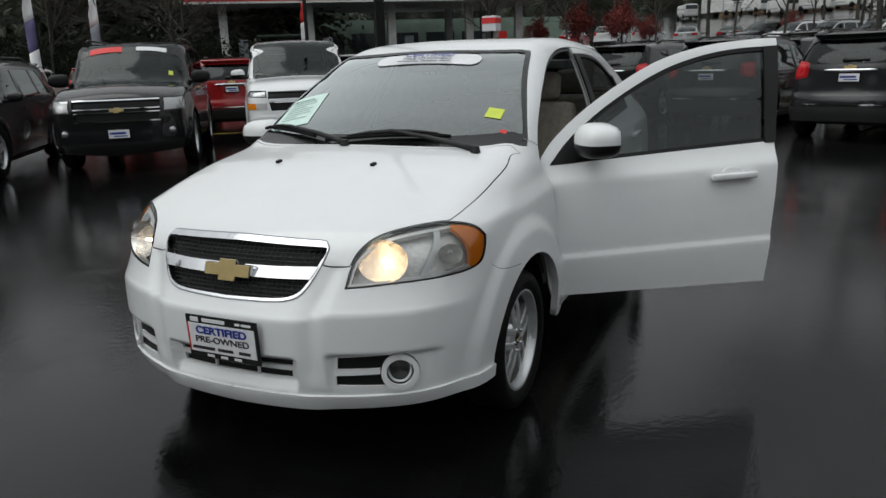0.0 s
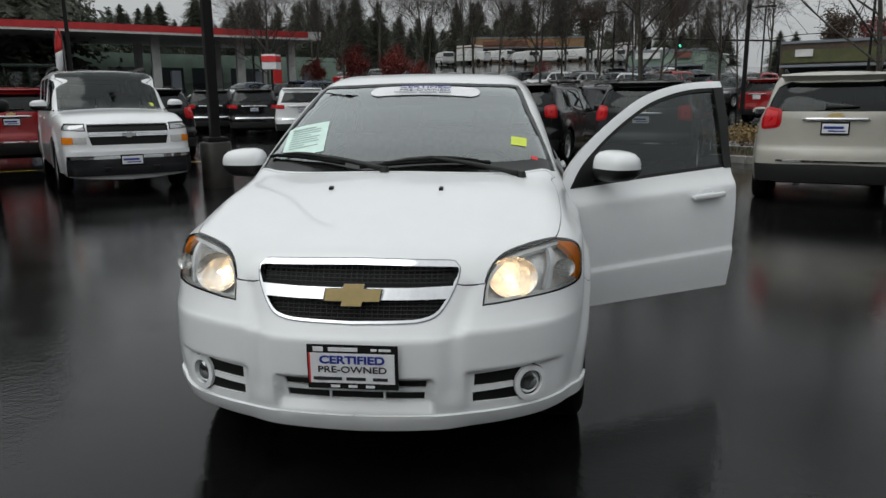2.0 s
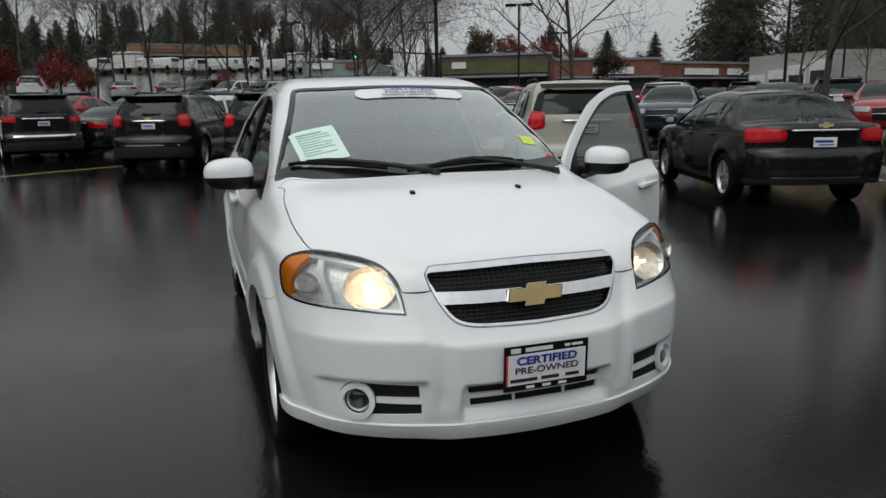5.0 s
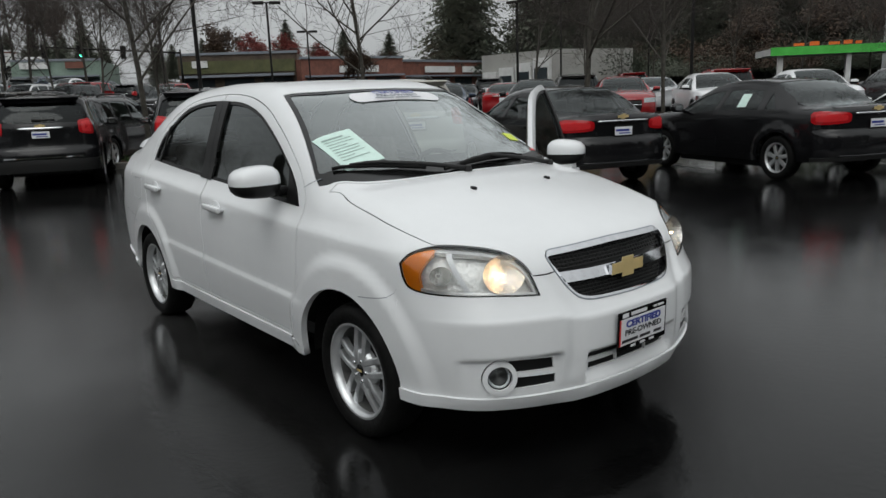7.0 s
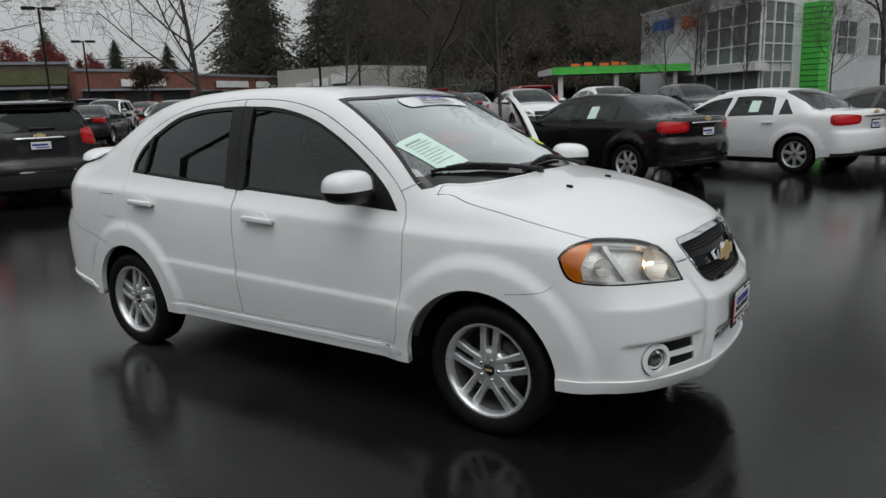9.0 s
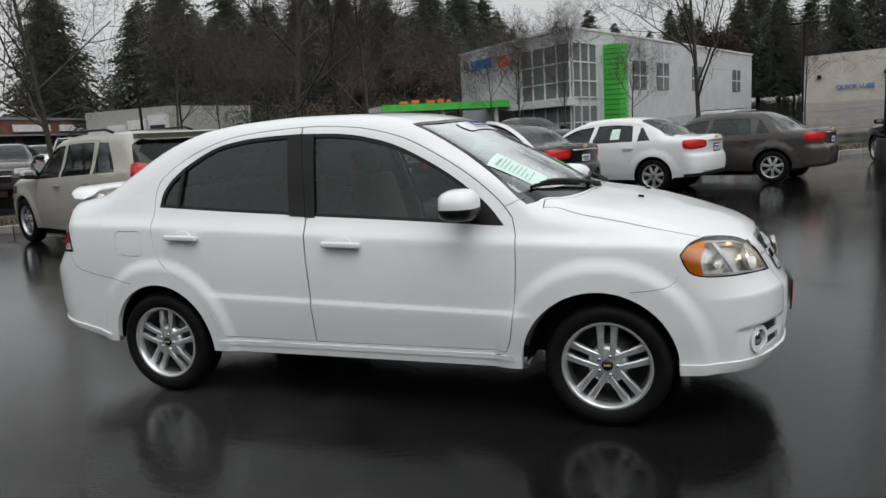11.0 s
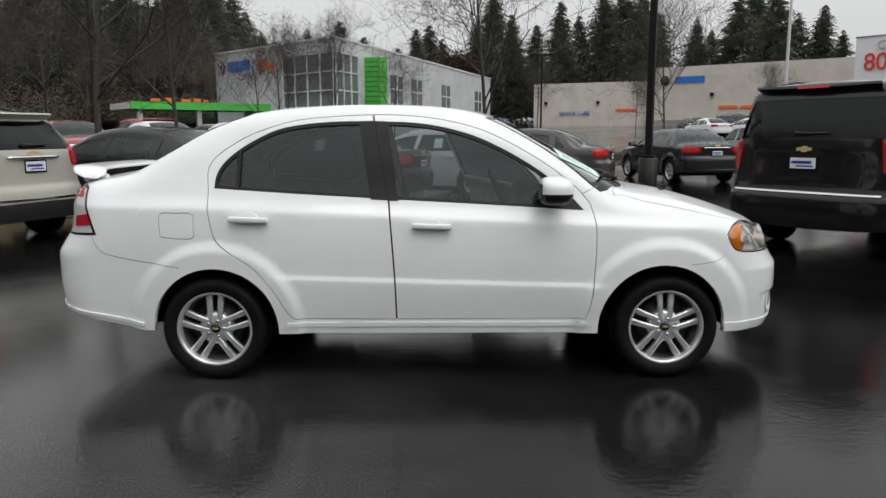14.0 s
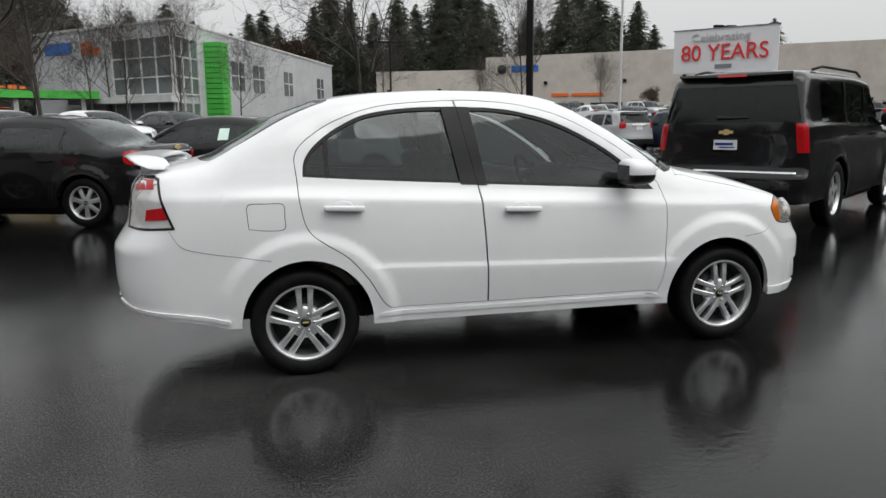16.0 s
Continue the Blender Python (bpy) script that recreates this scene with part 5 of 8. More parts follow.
# ---- the other parked vehicles ----
def make_car(name, sp, coat, label, category="car", fine=True, group="parked cars"):
    """A vehicle from a table of sizes, front towards +x, its origin on the ground between the axles."""
    W, Hh, xf, xr, wb = sp["w"], sp["h"], sp["nose"], sp["tail"], sp["wb"] / 2
    r, deck, belt_f, belt_r = sp["r"], sp.get("deck"), sp["belt"][0], sp["belt"][1]
    cx, cz = sp["cowl"]
    wt, rr_x = sp["ws_top"], sp["roof_rear"]
    nz_ = sp["nose_z"]
    suv = deck is None
    if suv:
        drop = sp.get("drop", 0.0)
        prof = [(xr - 0.5, Hh - 0.10 - drop), (xr + 0.3, Hh - 0.04 - drop), (rr_x, Hh - 0.01)]
        tail = [(0.1, xr + 0.12), (0.32, xr + 0.03), (0.5, xr), (0.66, xr + 0.01), (0.74, xr + 0.06), (belt_r, xr + 0.09), (Hh - 0.12, xr + sp.get("rake", 0.36)), (Hh + 0.1, xr + sp.get("rake", 0.36) + 0.1)]
    else:
        prof = [(xr - 0.3, deck - 0.06), (xr + 0.05, deck - 0.01), (sp["bl"], deck + 0.01), ((sp["bl"] + rr_x) / 2, (deck + Hh) / 2 + 0.03), (rr_x, Hh - 0.04)]
        tail = [(0.1, xr + 0.15), (0.3, xr + 0.05), (0.5, xr), (0.66, xr + 0.01), (0.76, xr + 0.06), (deck, xr + 0.05), (deck + 0.3, xr + 0.05)]
    prof += [((rr_x + wt) / 2, Hh), (wt, Hh - 0.05), ((wt + cx) / 2, (Hh + cz) / 2 + 0.005), (cx, cz), ((cx + xf) / 2 + 0.1, (cz + nz_) / 2 + 0.04), (xf - 0.08, nz_), (xf + 0.4, nz_ - 0.45)]
    tum = sp.get("tum", 0.72)
    H = Hull(prof,
             [(0.1, W * 0.9), (0.25, W * 0.955), (0.4, W * 0.985), (0.62, W), (0.8, W * 0.99), (belt_r - 0.03, W * 0.955), (belt_r + 0.03, W * 0.92), (Hh - 0.12, W * (tum + 0.03)), (Hh + 0.1, W * (tum - 0.1))],
             [(xr - 0.2, 0.9), (xr + 0.3, 0.955), (-wb, 0.99), (0, 1.0), (wb, 0.985), (xf - 0.3, 0.93), (xf + 0.2, 0.86)],
             [(0.1, xf - 0.14), (0.28, xf - 0.04), (0.45, xf), (0.6, xf - 0.005), (nz_ - 0.1, xf - 0.04), (nz_ + 0.05, xf - 0.10), (nz_ + 0.4, xf - 0.3)], tail,
             bow=(0.2, 0.15), crown=0.04, cf=sp.get("cf", (0.34, 2.8)), cr=sp.get("cr", (0.28, 3.2)), k=(0.10, 0.10), w=W,
             flares=[(wb, r, r + 0.10, r + 0.2, 0.022), (-wb, r, r + 0.10, r + 0.2, 0.022)])
    res = 0.06 if fine else 0.14
    stp = 0.04 if fine else 0.1
    ra = r + 0.055
    AF, AR = wb + ra + 0.04, -(wb + ra + 0.04)
    nose_d, tail_d = Round(AF - 0.45, 1), Round(AR + 0.75, -1)
    sill = sp.get("sill", 0.26)
    zt_r = Hh - 0.16 if suv else deck - 0.03
    z_nf = nz_ - 0.01

    def belt(x):
        return belt_r + (belt_f - belt_r) * (x - AR) / (cx - AR)

    def back_to_side(x, z):
        """The foremost x at height z that still lies on the flank, not on the windscreen."""
        y0 = on(H, LEFT, [(0.0, z)])[0][1]
        while x > 0.0 and on(H, LEFT, [(x, z)])[0][1] < y0 - 0.05:
            x -= 0.02
        return (x, z)
    P_t, P_m, P_b = (wt + 0.02, Hh - 0.15), ((wt + cx) / 2 - 0.08, (Hh + belt_f) / 2 - 0.02), (cx - 0.13, belt_f + 0.035)
    if tum > 0.76:
        P_t, P_m, P_b = (back_to_side(*p) for p in (P_t, P_m, P_b))
    if suv:
        rail_pts = [(AR, zt_r + 0.02), (rr_x, Hh - 0.115)]
    else:
        rail_pts = [(AR, deck - 0.01), (sp["bl"] + 0.30, deck + 0.07), ((sp["bl"] + rr_x) / 2 + 0.16, (deck + Hh) / 2 - 0.03), (rr_x + 0.05, Hh - 0.14)]
    rail_pts += [((rr_x + wt) / 2, Hh - 0.095), P_t, P_m, P_b]
    rail = curve(rail_pts, stp)
    front_edge = curve([P_b, (cx + 0.1, cz - 0.055), ((cx + AF) / 2 + 0.1, (cz + z_nf) / 2 - 0.0), (AF, z_nf + 0.02)], stp)
    side_top = np.concatenate([rail, front_edge[1:]])
    af, ar = arch(wb, r, ra, sill, 20), arch(-wb, r, ra, sill, 20)
    side_out = loop(curve([(AR, sill + 0.04), (AR, rail_pts[0][1])], stp, False), side_top, curve([(AF, z_nf + 0.02), (AF, sill)], stp, False), af, curve([(af[-1][0], sill), (ar[0][0], sill)], stp, False), ar)

    def z_in(x):
        return float(np.interp(x, rail[:, 0], rail[:, 1])) - 0.05
    wins = []
    for x0b, x0t, x1b, x1t in sp["windows"]:
        top_x = np.linspace(x0t, x1t, 10)
        tops = [(x, max(z_in(x), belt(x) + 0.03)) for x in top_x]
        wins.append(loop(curve([(x0b, belt(x0b)), *tops, (x1b, belt(x1b))], stp, False), curve([(x1b, belt(x1b)), (x0b, belt(x0b))], stp * 2, False)))
    doors = []
    if fine:
        b_x, a_x, c_x = sp["doors"]
        for x0, x1, front in ((b_x, a_x, True), (c_x, b_x, False)):
            xs = np.linspace(x0 - 0.06, x1 - (0.02 if front else 0.06), 14)
            tops = [(x, min(z_in(x) + 0.03, Hh)) for x in xs]
            if not front:
                lowr = curve([(x1, sill + 0.1), (max(x0 + 0.28, -wb + ra + 0.06), sill + 0.1), (max(x0 + 0.1, -wb + ra * 0.95), r + 0.3), (x0 - 0.02, belt_r - 0.12), (x0 - 0.06, tops[0][1])], stp)
                doors.append(loop(np.array(tops), [(x1, belt(x1) - 0.1)], lowr[:-1]))
            else:
                doors.append(loop(np.array(tops), curve([(x1, belt(x1) - 0.05), (x1, sill + 0.1)], stp, False), curve([(x1, sill + 0.1), (x0, sill + 0.1)], stp, False), [(x0, belt(x0) - 0.1)]))
    car = thing(name, pose(0, 0, 0), label, category, group)

    def rat(y, z):
        return tuple(tail_d.uv(on(H, BACK, [(y, z)]))[0])

    def fat(y, z):
        return tuple(nose_d.uv(on(H, FRONT, [(y, z)]))[0])

    def corner(dom, flat, yi, xo, z0, z1, skew=0.02, lean=0.0):
        """A lamp round a corner, from yi across the end to xo along the side."""
        a0, a1 = dom.uv(on(H, flat, [(yi, z0 + skew), (yi - lean, z1 - skew * 0.3)]))
        b0, b1 = dom.uv(on(H, LEFT, [(xo, z0 + 2 * skew), (xo, z1)]))
        return loop(curve([a0, b0, b1, a1, a0], stp, False))

    def across(hw, z0, z1, f):
        return loop(curve([f(-hw, z1), f(-hw / 2, z1), f(0, z1), f(hw / 2, z1), f(hw, z1), f(hw, z0), f(hw / 2, z0), f(0, z0), f(-hw / 2, z0), f(-hw, z0), f(-hw, z1)], stp, False))

    def upright(dom, x, z0, z1):
        return dom.uv(on(H, LEFT, [(x, z) for z in np.linspace(z0, z1, max(4, int((z1 - z0) / stp)))]))
    MX = np.array([-1, 1])

    def soften(c, n=2):
        """Cuts the corners of an outline round."""
        k = max(1, len(c) // 26)
        c = c[::k]
        for _ in range(n):
            d_ = np.roll(c, -1, 0)
            c = np.stack([c * 0.75 + d_ * 0.25, c * 0.25 + d_ * 0.75], 1).reshape(-1, 2)
        return loop(c)
    body = []
    # windows that lie inside a door are cut from the door
    for s, dom in ((1, LEFT), (-1, RIGHT)):
        outside = [w for w in wins if not any(inside(w.mean(0)[None], d)[0] for d in doors)]
        body.append(panel(H, dom, side_out, doors + outside, res, rim=0.03))
        for d in doors:
            ins = [w for w in wins if inside(w.mean(0)[None], d)[0]]
            ins = [w for w in ins]
            do = sheet("door", panel(H, dom, d, ins, res, gap=0.004, rim=0.02), coat, car)
            p = on(H, dom, [(d[:, 0].min() + 0.2, belt(d[:, 0].min()) - 0.13)])[0]
            boxpart("door_handle", (p[0], p[1] + s * 0.025, p[2]), (0.2, 0.03, 0.03), CHROME if sp.get("chrome_handles") else coat, do, bevel=0.008)
        for w in wins:
            sheet("side_window", panel(H, dom, shrink(w, -0.004), (), 0.15, off=-0.008, rim=0), sp.get("glass", TINT), car)
        if fine:
            sheet("window_trim", [panel(H, dom, w, [shrink(w, 0.016)], 0.1, off=-0.003, rim=0.01) for w in wins], SEAL, car)
    zl = sp.get("lower", 0.0)
    tail_holes = []
    lamps_r = []
    for yi, xo, z0, z1, mt in sp["tails"]:
        for sg in (1, -1):
            lo_ = corner(tail_d, BACK, yi, xr + xo, z0, z1, 0.02 if sp.get("round") else 0.005, sp.get("lean", 0.0))
            if sp.get("round"):
                b_, t_ = lo_.min(0), lo_.max(0)
                c_, h_ = (b_ + t_) / 2, (t_ - b_) / 2
                an = np.linspace(0, 2 * math.pi, 24, endpoint=False)
                ex_ = sp["round"]
                rx = (np.abs(np.cos(an)) ** ex_ + np.abs(np.sin(an)) ** ex_) ** (-1 / ex_)
                # fuller towards the flank, pointed inwards
                lo_ = np.stack([c_[0] + h_[0] * rx * np.cos(an), c_[1] + h_[1] * rx * np.sin(an) * (0.9 + 0.14 * np.cos(an))], 1)
            lamps_r.append((lo_ * np.array([sg, 1]), mt))
    if suv:
        gb, gt, gz0, gz1 = sp["rear_glass"]
        rg = loop(curve([rat(-gb, gz0), rat(0, gz0), rat(gb, gz0), rat(gt, gz1), rat(0, gz1), rat(-gt, gz1), rat(-gb, gz0)], stp, False))
        tail_holes.append(rg)
        sheet("rear_glass", panel(H, tail_d, shrink(rg, -0.003), (), 0.12, off=-0.006, rim=0), sp.get("glass_r", DARKGLASS), car, "dark rear window")
        if fine:
            pts = on(H, BACK, [(y_, gz0 + 0.055 + 0.02 * abs(y_)) for y_ in np.linspace(-0.24, 0.12, 7)]) - np.array([0.012, 0, 0])
            v, f = tube(pts, [0.010, 0.013, 0.015, 0.016, 0.02, 0.026, 0.03], 6)
            link_mesh("rear_wiper", v, f, GRAIN, car, "black rear wiper")
    tail_holes += [l for l, m in lamps_r]
    e_r = upright(tail_d, AR, sill + 0.04, rail_pts[0][1])
    topz_r = curve([e_r[-1], (e_r[-1][0] * 0.8, zt_r), (-e_r[-1][0] * 0.8, zt_r), (-e_r[-1][0], e_r[-1][1])], stp, False)
    low_r = curve([e_r[0] * MX, (0, 0.32), e_r[0]], stp)
    tail_out = loop(low_r, e_r, topz_r, (e_r * MX)[::-1])
    body.append(panel(H, tail_d, tail_out, tail_holes, res, rim=0.02))
    for l, m in lamps_r:
        tlo = sheet("tail_lamp", panel(H, tail_d, l, (), 0.08, off=0.004, rim=0.02), m, car)
        if fine:
            sheet("inner_lens", panel(H, tail_d, shrink(l, 0.035), (), 0.08, off=0.009, rim=0.01), BRIGHTRED, tlo)
    # nose
    lamps_f = []
    if "head" in sp:
        yi, xo, z0, z1 = sp["head"]
        for sg in (1, -1):
            lamps_f.append(corner(nose_d, FRONT, yi, xf - xo, z0, z1) * np.array([sg, 1]))
    e_f = upright(nose_d, AF, sill, z_nf + 0.02)
    topz_f = curve([e_f[-1], (e_f[-1][0] * 0.7, z_nf), (-e_f[-1][0] * 0.7, z_nf), e_f[-1] * MX], stp, False)
    nose_out = loop(curve([e_f[0] * MX, (0, 0.24), e_f[0]], stp), e_f, topz_f, (e_f * MX)[::-1])
    gw, gz0, gz1 = sp["grille"]
    grl = loop(curve([fat(-gw, gz1), fat(0, gz1), fat(gw, gz1), fat(gw * 0.94, gz0), fat(0, gz0), fat(-gw * 0.94, gz0), fat(-gw, gz1)], stp, False))
    body.append(panel(H, nose_d, nose_out, lamps_f + [grl], res, rim=0.02))
    for l in lamps_f:
        hl_ = sheet("headlamp", panel(H, nose_d, l, (), 0.08, off=0.004, rim=0.02), HEADLENS, car)
        if fine:
            sheet("headlamp_rim", panel(H, nose_d, shrink(l, -0.002), [shrink(l, 0.007)], 0.08, off=0.006, rim=0.01), TRIM, hl_)
    gr = sheet("grille", panel(H, nose_d, grl, (), 0.1, off=-0.03, rim=0), TRIM, car, "black grille with bright bars")
    for z in sp.get("bars", ()):
        b_ = loop(curve([fat(-gw, z + 0.009), fat(0, z + 0.009), fat(gw, z + 0.009), fat(gw, z - 0.009), fat(0, z - 0.009), fat(-gw, z - 0.009), fat(-gw, z + 0.009)], 0.05, False))
        sheet("grille_bar", panel(H, nose_d, b_, (), 0.08, off=0.006, rim=0.02), sp.get("bar_mat", CHROME), gr)
    # top with windscreen and, on a saloon, the rear window
    st3 = on(H, LEFT, side_top)
    back3 = H.root(*tail_d.rays(curve([(0, zt_r), (e_r[-1][0] * 0.8, zt_r), e_r[-1]], stp)))
    front3 = H.root(*nose_d.rays(curve([e_f[-1], (e_f[-1][0] * 0.7, z_nf), (0, z_nf)], stp)))
    half = np.concatenate([TOP.uv(back3), TOP.uv(st3), TOP.uv(front3)])
    top_out = loop(half, (half * np.array([1, -1]))[::-1])

    def sym(c):
        return loop(c, (np.array(c) * np.array([1, -1]))[::-1])
    a3 = on(H, LEFT, [P_t, P_b, P_m])
    e = 0.05 if tum < 0.76 else 0.07
    ws = sym(np.concatenate([curve([(wt - 0.02, 0), (wt - 0.04, a3[0][1] * 0.6), (wt - 0.06, a3[0][1] - e)], stp), curve([(a3[0][0] + 0.02, a3[0][1] - e * 0.98), (a3[2][0] + 0.03, a3[2][1] - e), (a3[1][0] + 0.04, a3[1][1] - e)], stp), curve([(cx - 0.02, a3[1][1] * 0.5), (cx + 0.0, 0)], stp)]))
    if tum > 0.76:
        yt, yb = W * tum - 0.035, W * 0.93 - 0.095

        def sweep(x0, y):
            return (x0 - 0.2 * y * y, y)
        ws = sym(np.concatenate([curve([sweep(wt - 0.02, q * yt) for q in (0, 0.5, 1)], stp), curve([sweep(wt + 0.01, yt + 0.005), sweep(cx - 0.05, yb)], stp, False), curve([sweep(cx - 0.02, q * yb) for q in (0.97, 0.5, 0)], stp)]))
    tops = [ws]
    if not suv:
        y1 = float(on(H, LEFT, [(rr_x + 0.05, Hh - 0.14)])[0][1])
        y2 = float(on(H, LEFT, [(sp["bl"] + 0.30, deck + 0.07)])[0][1])
        bl = sym(np.concatenate([curve([(rr_x - 0.05, 0), (rr_x - 0.02, y1 * 0.6), (rr_x, y1 - e)], stp), curve([(sp["bl"] + 0.2, y2 - e), (sp["bl"] + 0.06, y2 * 0.8)], stp, False), curve([(sp["bl"] + 0.02, y2 * 0.4), (sp["bl"] + 0.01, 0)], stp)]))
        tops.append(bl)
        sheet("rear_glass", panel(H, TOP, shrink(bl, -0.004), (), 0.12, off=-0.005, rim=0), sp.get("glass", TINT), car, "rear window")
    body.append(panel(H, TOP, top_out, tops, res, rim=0.015))
    sheet("windscreen", panel(H, TOP, shrink(ws, -0.004), (), 0.12, off=-0.005, rim=0), SCREEN, car)
    sheet("body", body, coat, car)
    # dark lower skirts
    if zl:
        ex = e_r[0][0] * 0.86
        sk = loop(curve([(-ex, zl), (0, zl + 0.02), (ex, zl)], stp), curve([(ex, sill + 0.05), (0, 0.325), (-ex, sill + 0.05)], stp))
        sheet("bumper_skirt", panel(H, tail_d, sk, (), 0.05, off=0.012, rim=0.02), GRAIN, car)
        ex = e_f[0][0]
        sk2 = loop(curve([(-ex, zl - 0.08), (0, zl - 0.08), (ex, zl - 0.08)], stp), curve([(ex, sill + 0.01), (0, 0.245), (-ex, sill + 0.01)], stp))
        sheet("bumper_skirt", panel(H, nose_d, sk2, (), 0.12, off=0.008, rim=0.02), GRAIN, car)
    bk = Matrix(((0, 0, -1, 0), (-1, 0, 0, 0), (0, 1, 0, 0), (0, 0, 0, 1)))
    fwd = Matrix(((0, 0, 1, 0), (1, 0, 0, 0), (0, 1, 0, 0), (0, 0, 0, 1)))
    if "chrome_bar" in sp:
        hw, z0, z1 = sp["chrome_bar"]
        pts = on(H, BACK, [(y_, (z0 + z1) / 2) for y_ in np.linspace(-hw, hw, 15)]) - np.array([0.012, 0, 0])
        rad = [(z1 - z0) * 0.55 * (1 - 0.35 * abs(q_) ** 6) for q_ in np.linspace(-1, 1, 15)]
        v, f = tube(pts, rad, 10)
        link_mesh("tailgate_bar", v, f, CHROME, car, "chrome tailgate bar")
    if "strip" in sp and fine:
        hw, z0, z1 = sp["strip"]
        b_ = across(hw, z0, z1, rat)
        sheet("bumper_strip", panel(H, tail_d, b_, (), 0.1, off=0.012, rim=0.01), CHROME, car)
    if "plate_r" in sp:
        z = sp["plate_r"]
        plate(car, Matrix.Translation((on(H, BACK, [(0, z)])[0][0] - 0.012, 0, z)) @ bk, fine=fine)
    if "badge_r" in sp and fine:
        z = sp["badge_r"]
        bowtie(car, Matrix.Translation((on(H, BACK, [(0, z)])[0][0] - 0.004, 0, z)) @ bk, 0.17, sp.get("badge_mat"))
    if "badge_f" in sp and fine:
        z = sp["badge_f"]
        bowtie(car, Matrix.Translation((on(H, FRONT, [(0, z)])[0][0] + 0.004, 0, z)) @ fwd, 0.2, sp.get("badge_mat_f"))
    if "front_bumper" in sp:
        z0, z1, z2, mt = sp["front_bumper"]
        fb = sheet("front_bumper", panel(H, nose_d, across(W * 0.86, z0, z1, fat), (), 0.08, off=0.05, rim=0.08), mt, car, "grey plastic front bumper")
        sheet("bumper_top", panel(H, nose_d, across(W * 0.86, z1, z2, fat), (), 0.08, off=0.045, rim=0.08), coat, fb)
        sheet("bumper_strip", panel(H, nose_d, across(W * 0.85, z1 - 0.05, z1 - 0.004, fat), (), 0.08, off=0.054, rim=0.01), CHROME, fb)
        for sg in (1, -1):
            pf = on(H, FRONT, [(sg * 0.33, (z0 + z1) / 2 - 0.05)])[0]
            boxpart("tow_hook", (pf[0] + 0.05, sg * 0.33, pf[2]), (0.05, 0.10, 0.05), TRIM, fb, bevel=0.015)
    if "turn" in sp:
        yi, xo, z0, z1 = sp["turn"]
        for sg in (1, -1):
            tc_ = sheet("turn_lens", panel(H, nose_d, corner(nose_d, FRONT, yi - 0.17, xf - xo, z0, z1, 0.0) * np.array([sg, 1]), (), 0.08, off=0.004, rim=0.02), CLEARLENS, car)
            sheet("turn_signal", panel(H, nose_d, corner(nose_d, FRONT, yi, xf - xo, z0, z1, 0.0) * np.array([sg, 1]), (), 0.08, off=0.009, rim=0.02), AMBER, tc_, "amber turn signal")
    if "fogs" in sp and fine:
        yf, zf_ = sp["fogs"]
        for sg in (1, -1):
            pf = on(H, FRONT, [(sg * yf, zf_)])[0]
            v, f = lathe([(0.0, 0.03), (0.036, 0.028), (0.046, 0.015), (0.05, 0.0)], 18, "x")
            link_mesh("fog_lamp", v, f, HEADLENS, car, "round fog lamp").matrix_local = Matrix.Translation(pf)
    if "plate_f" in sp and fine:
        z = sp["plate_f"]
        plate(car, Matrix.Translation((on(H, FRONT, [(0, z)])[0][0] + (0.065 if "front_bumper" in sp else 0.012), 0, z)) @ fwd)
    st = sp.get("spokes", (5, 0, 0.07, 0.05))
    for x in (wb, -wb):
        for s in (1, -1):
            w = wheel(car, x, s * (W - 0.115), r, 0.2, sp.get("rim", r * 0.68), st, s, fine)
            v = []
            for yy in (W - 0.45, W - 0.06):
                for i in range(9):
                    t = math.pi * i / 8
                    v.append((x + ra * math.cos(t), s * yy, r + ra * math.sin(t)))
            if fine:
                link_mesh("wheel_well", v, [(i, i + 1, 10 + i, 9 + i) for i in range(8)] + [tuple(range(9))], TRIM, car, smooth=False)
    bm = bmesh.new()
    box(bm, 0, 0, sill - 0.02, 2 * (wb - ra), 2 * W * 0.86, 0.16)
    box(bm, 0, 0, sill + 0.06, xf - xr - 0.5, 2 * W * 0.55, 0.08)
    part("underbody", bm, TRIM, car)
    bm = bmesh.new()
    for x in ((0.0, -0.85) if not sp.get("third") else (0.2, -0.75, -1.5)):
        for y in (-0.36, 0.36):
            box(bm, x - 0.15, y, (belt_r + sill) / 2 + 0.12, 0.16, 0.5, belt_r - sill + 0.1, 0.05)
            box(bm, x - 0.2, y, belt_r + 0.16, 0.09, 0.25, 0.16, 0.03)
    box(bm, cx - 0.2, 0, belt_f - 0.12, 0.4, 1.3, 0.2, 0.05)
    part("cabin", bm, DASH, car)
    for s in (1, -1):
        mirror_housing(car, cx - 0.30, s * (W + 0.09), belt_f + 0.09, s, sp.get("mirror", coat), sp.get("mirror_size", (0.16, 0.22, 0.16)), fine)
    if sp.get("rails"):
        for s in (1, -1):
            p = on(H, LEFT, [(x, Hh - 0.11) for x in np.linspace(rr_x, wt - 0.1, 8)])
            p[:, 1] = (p[:, 1] - 0.08) * s
            p[:, 2] = Hh + 0.02
            p[0, 2] = p[-1, 2] = Hh - 0.03
            v, f = tube(p, [0.018] * 8, 6)
            link_mesh("roof_rail", v, f, TRIM, car)
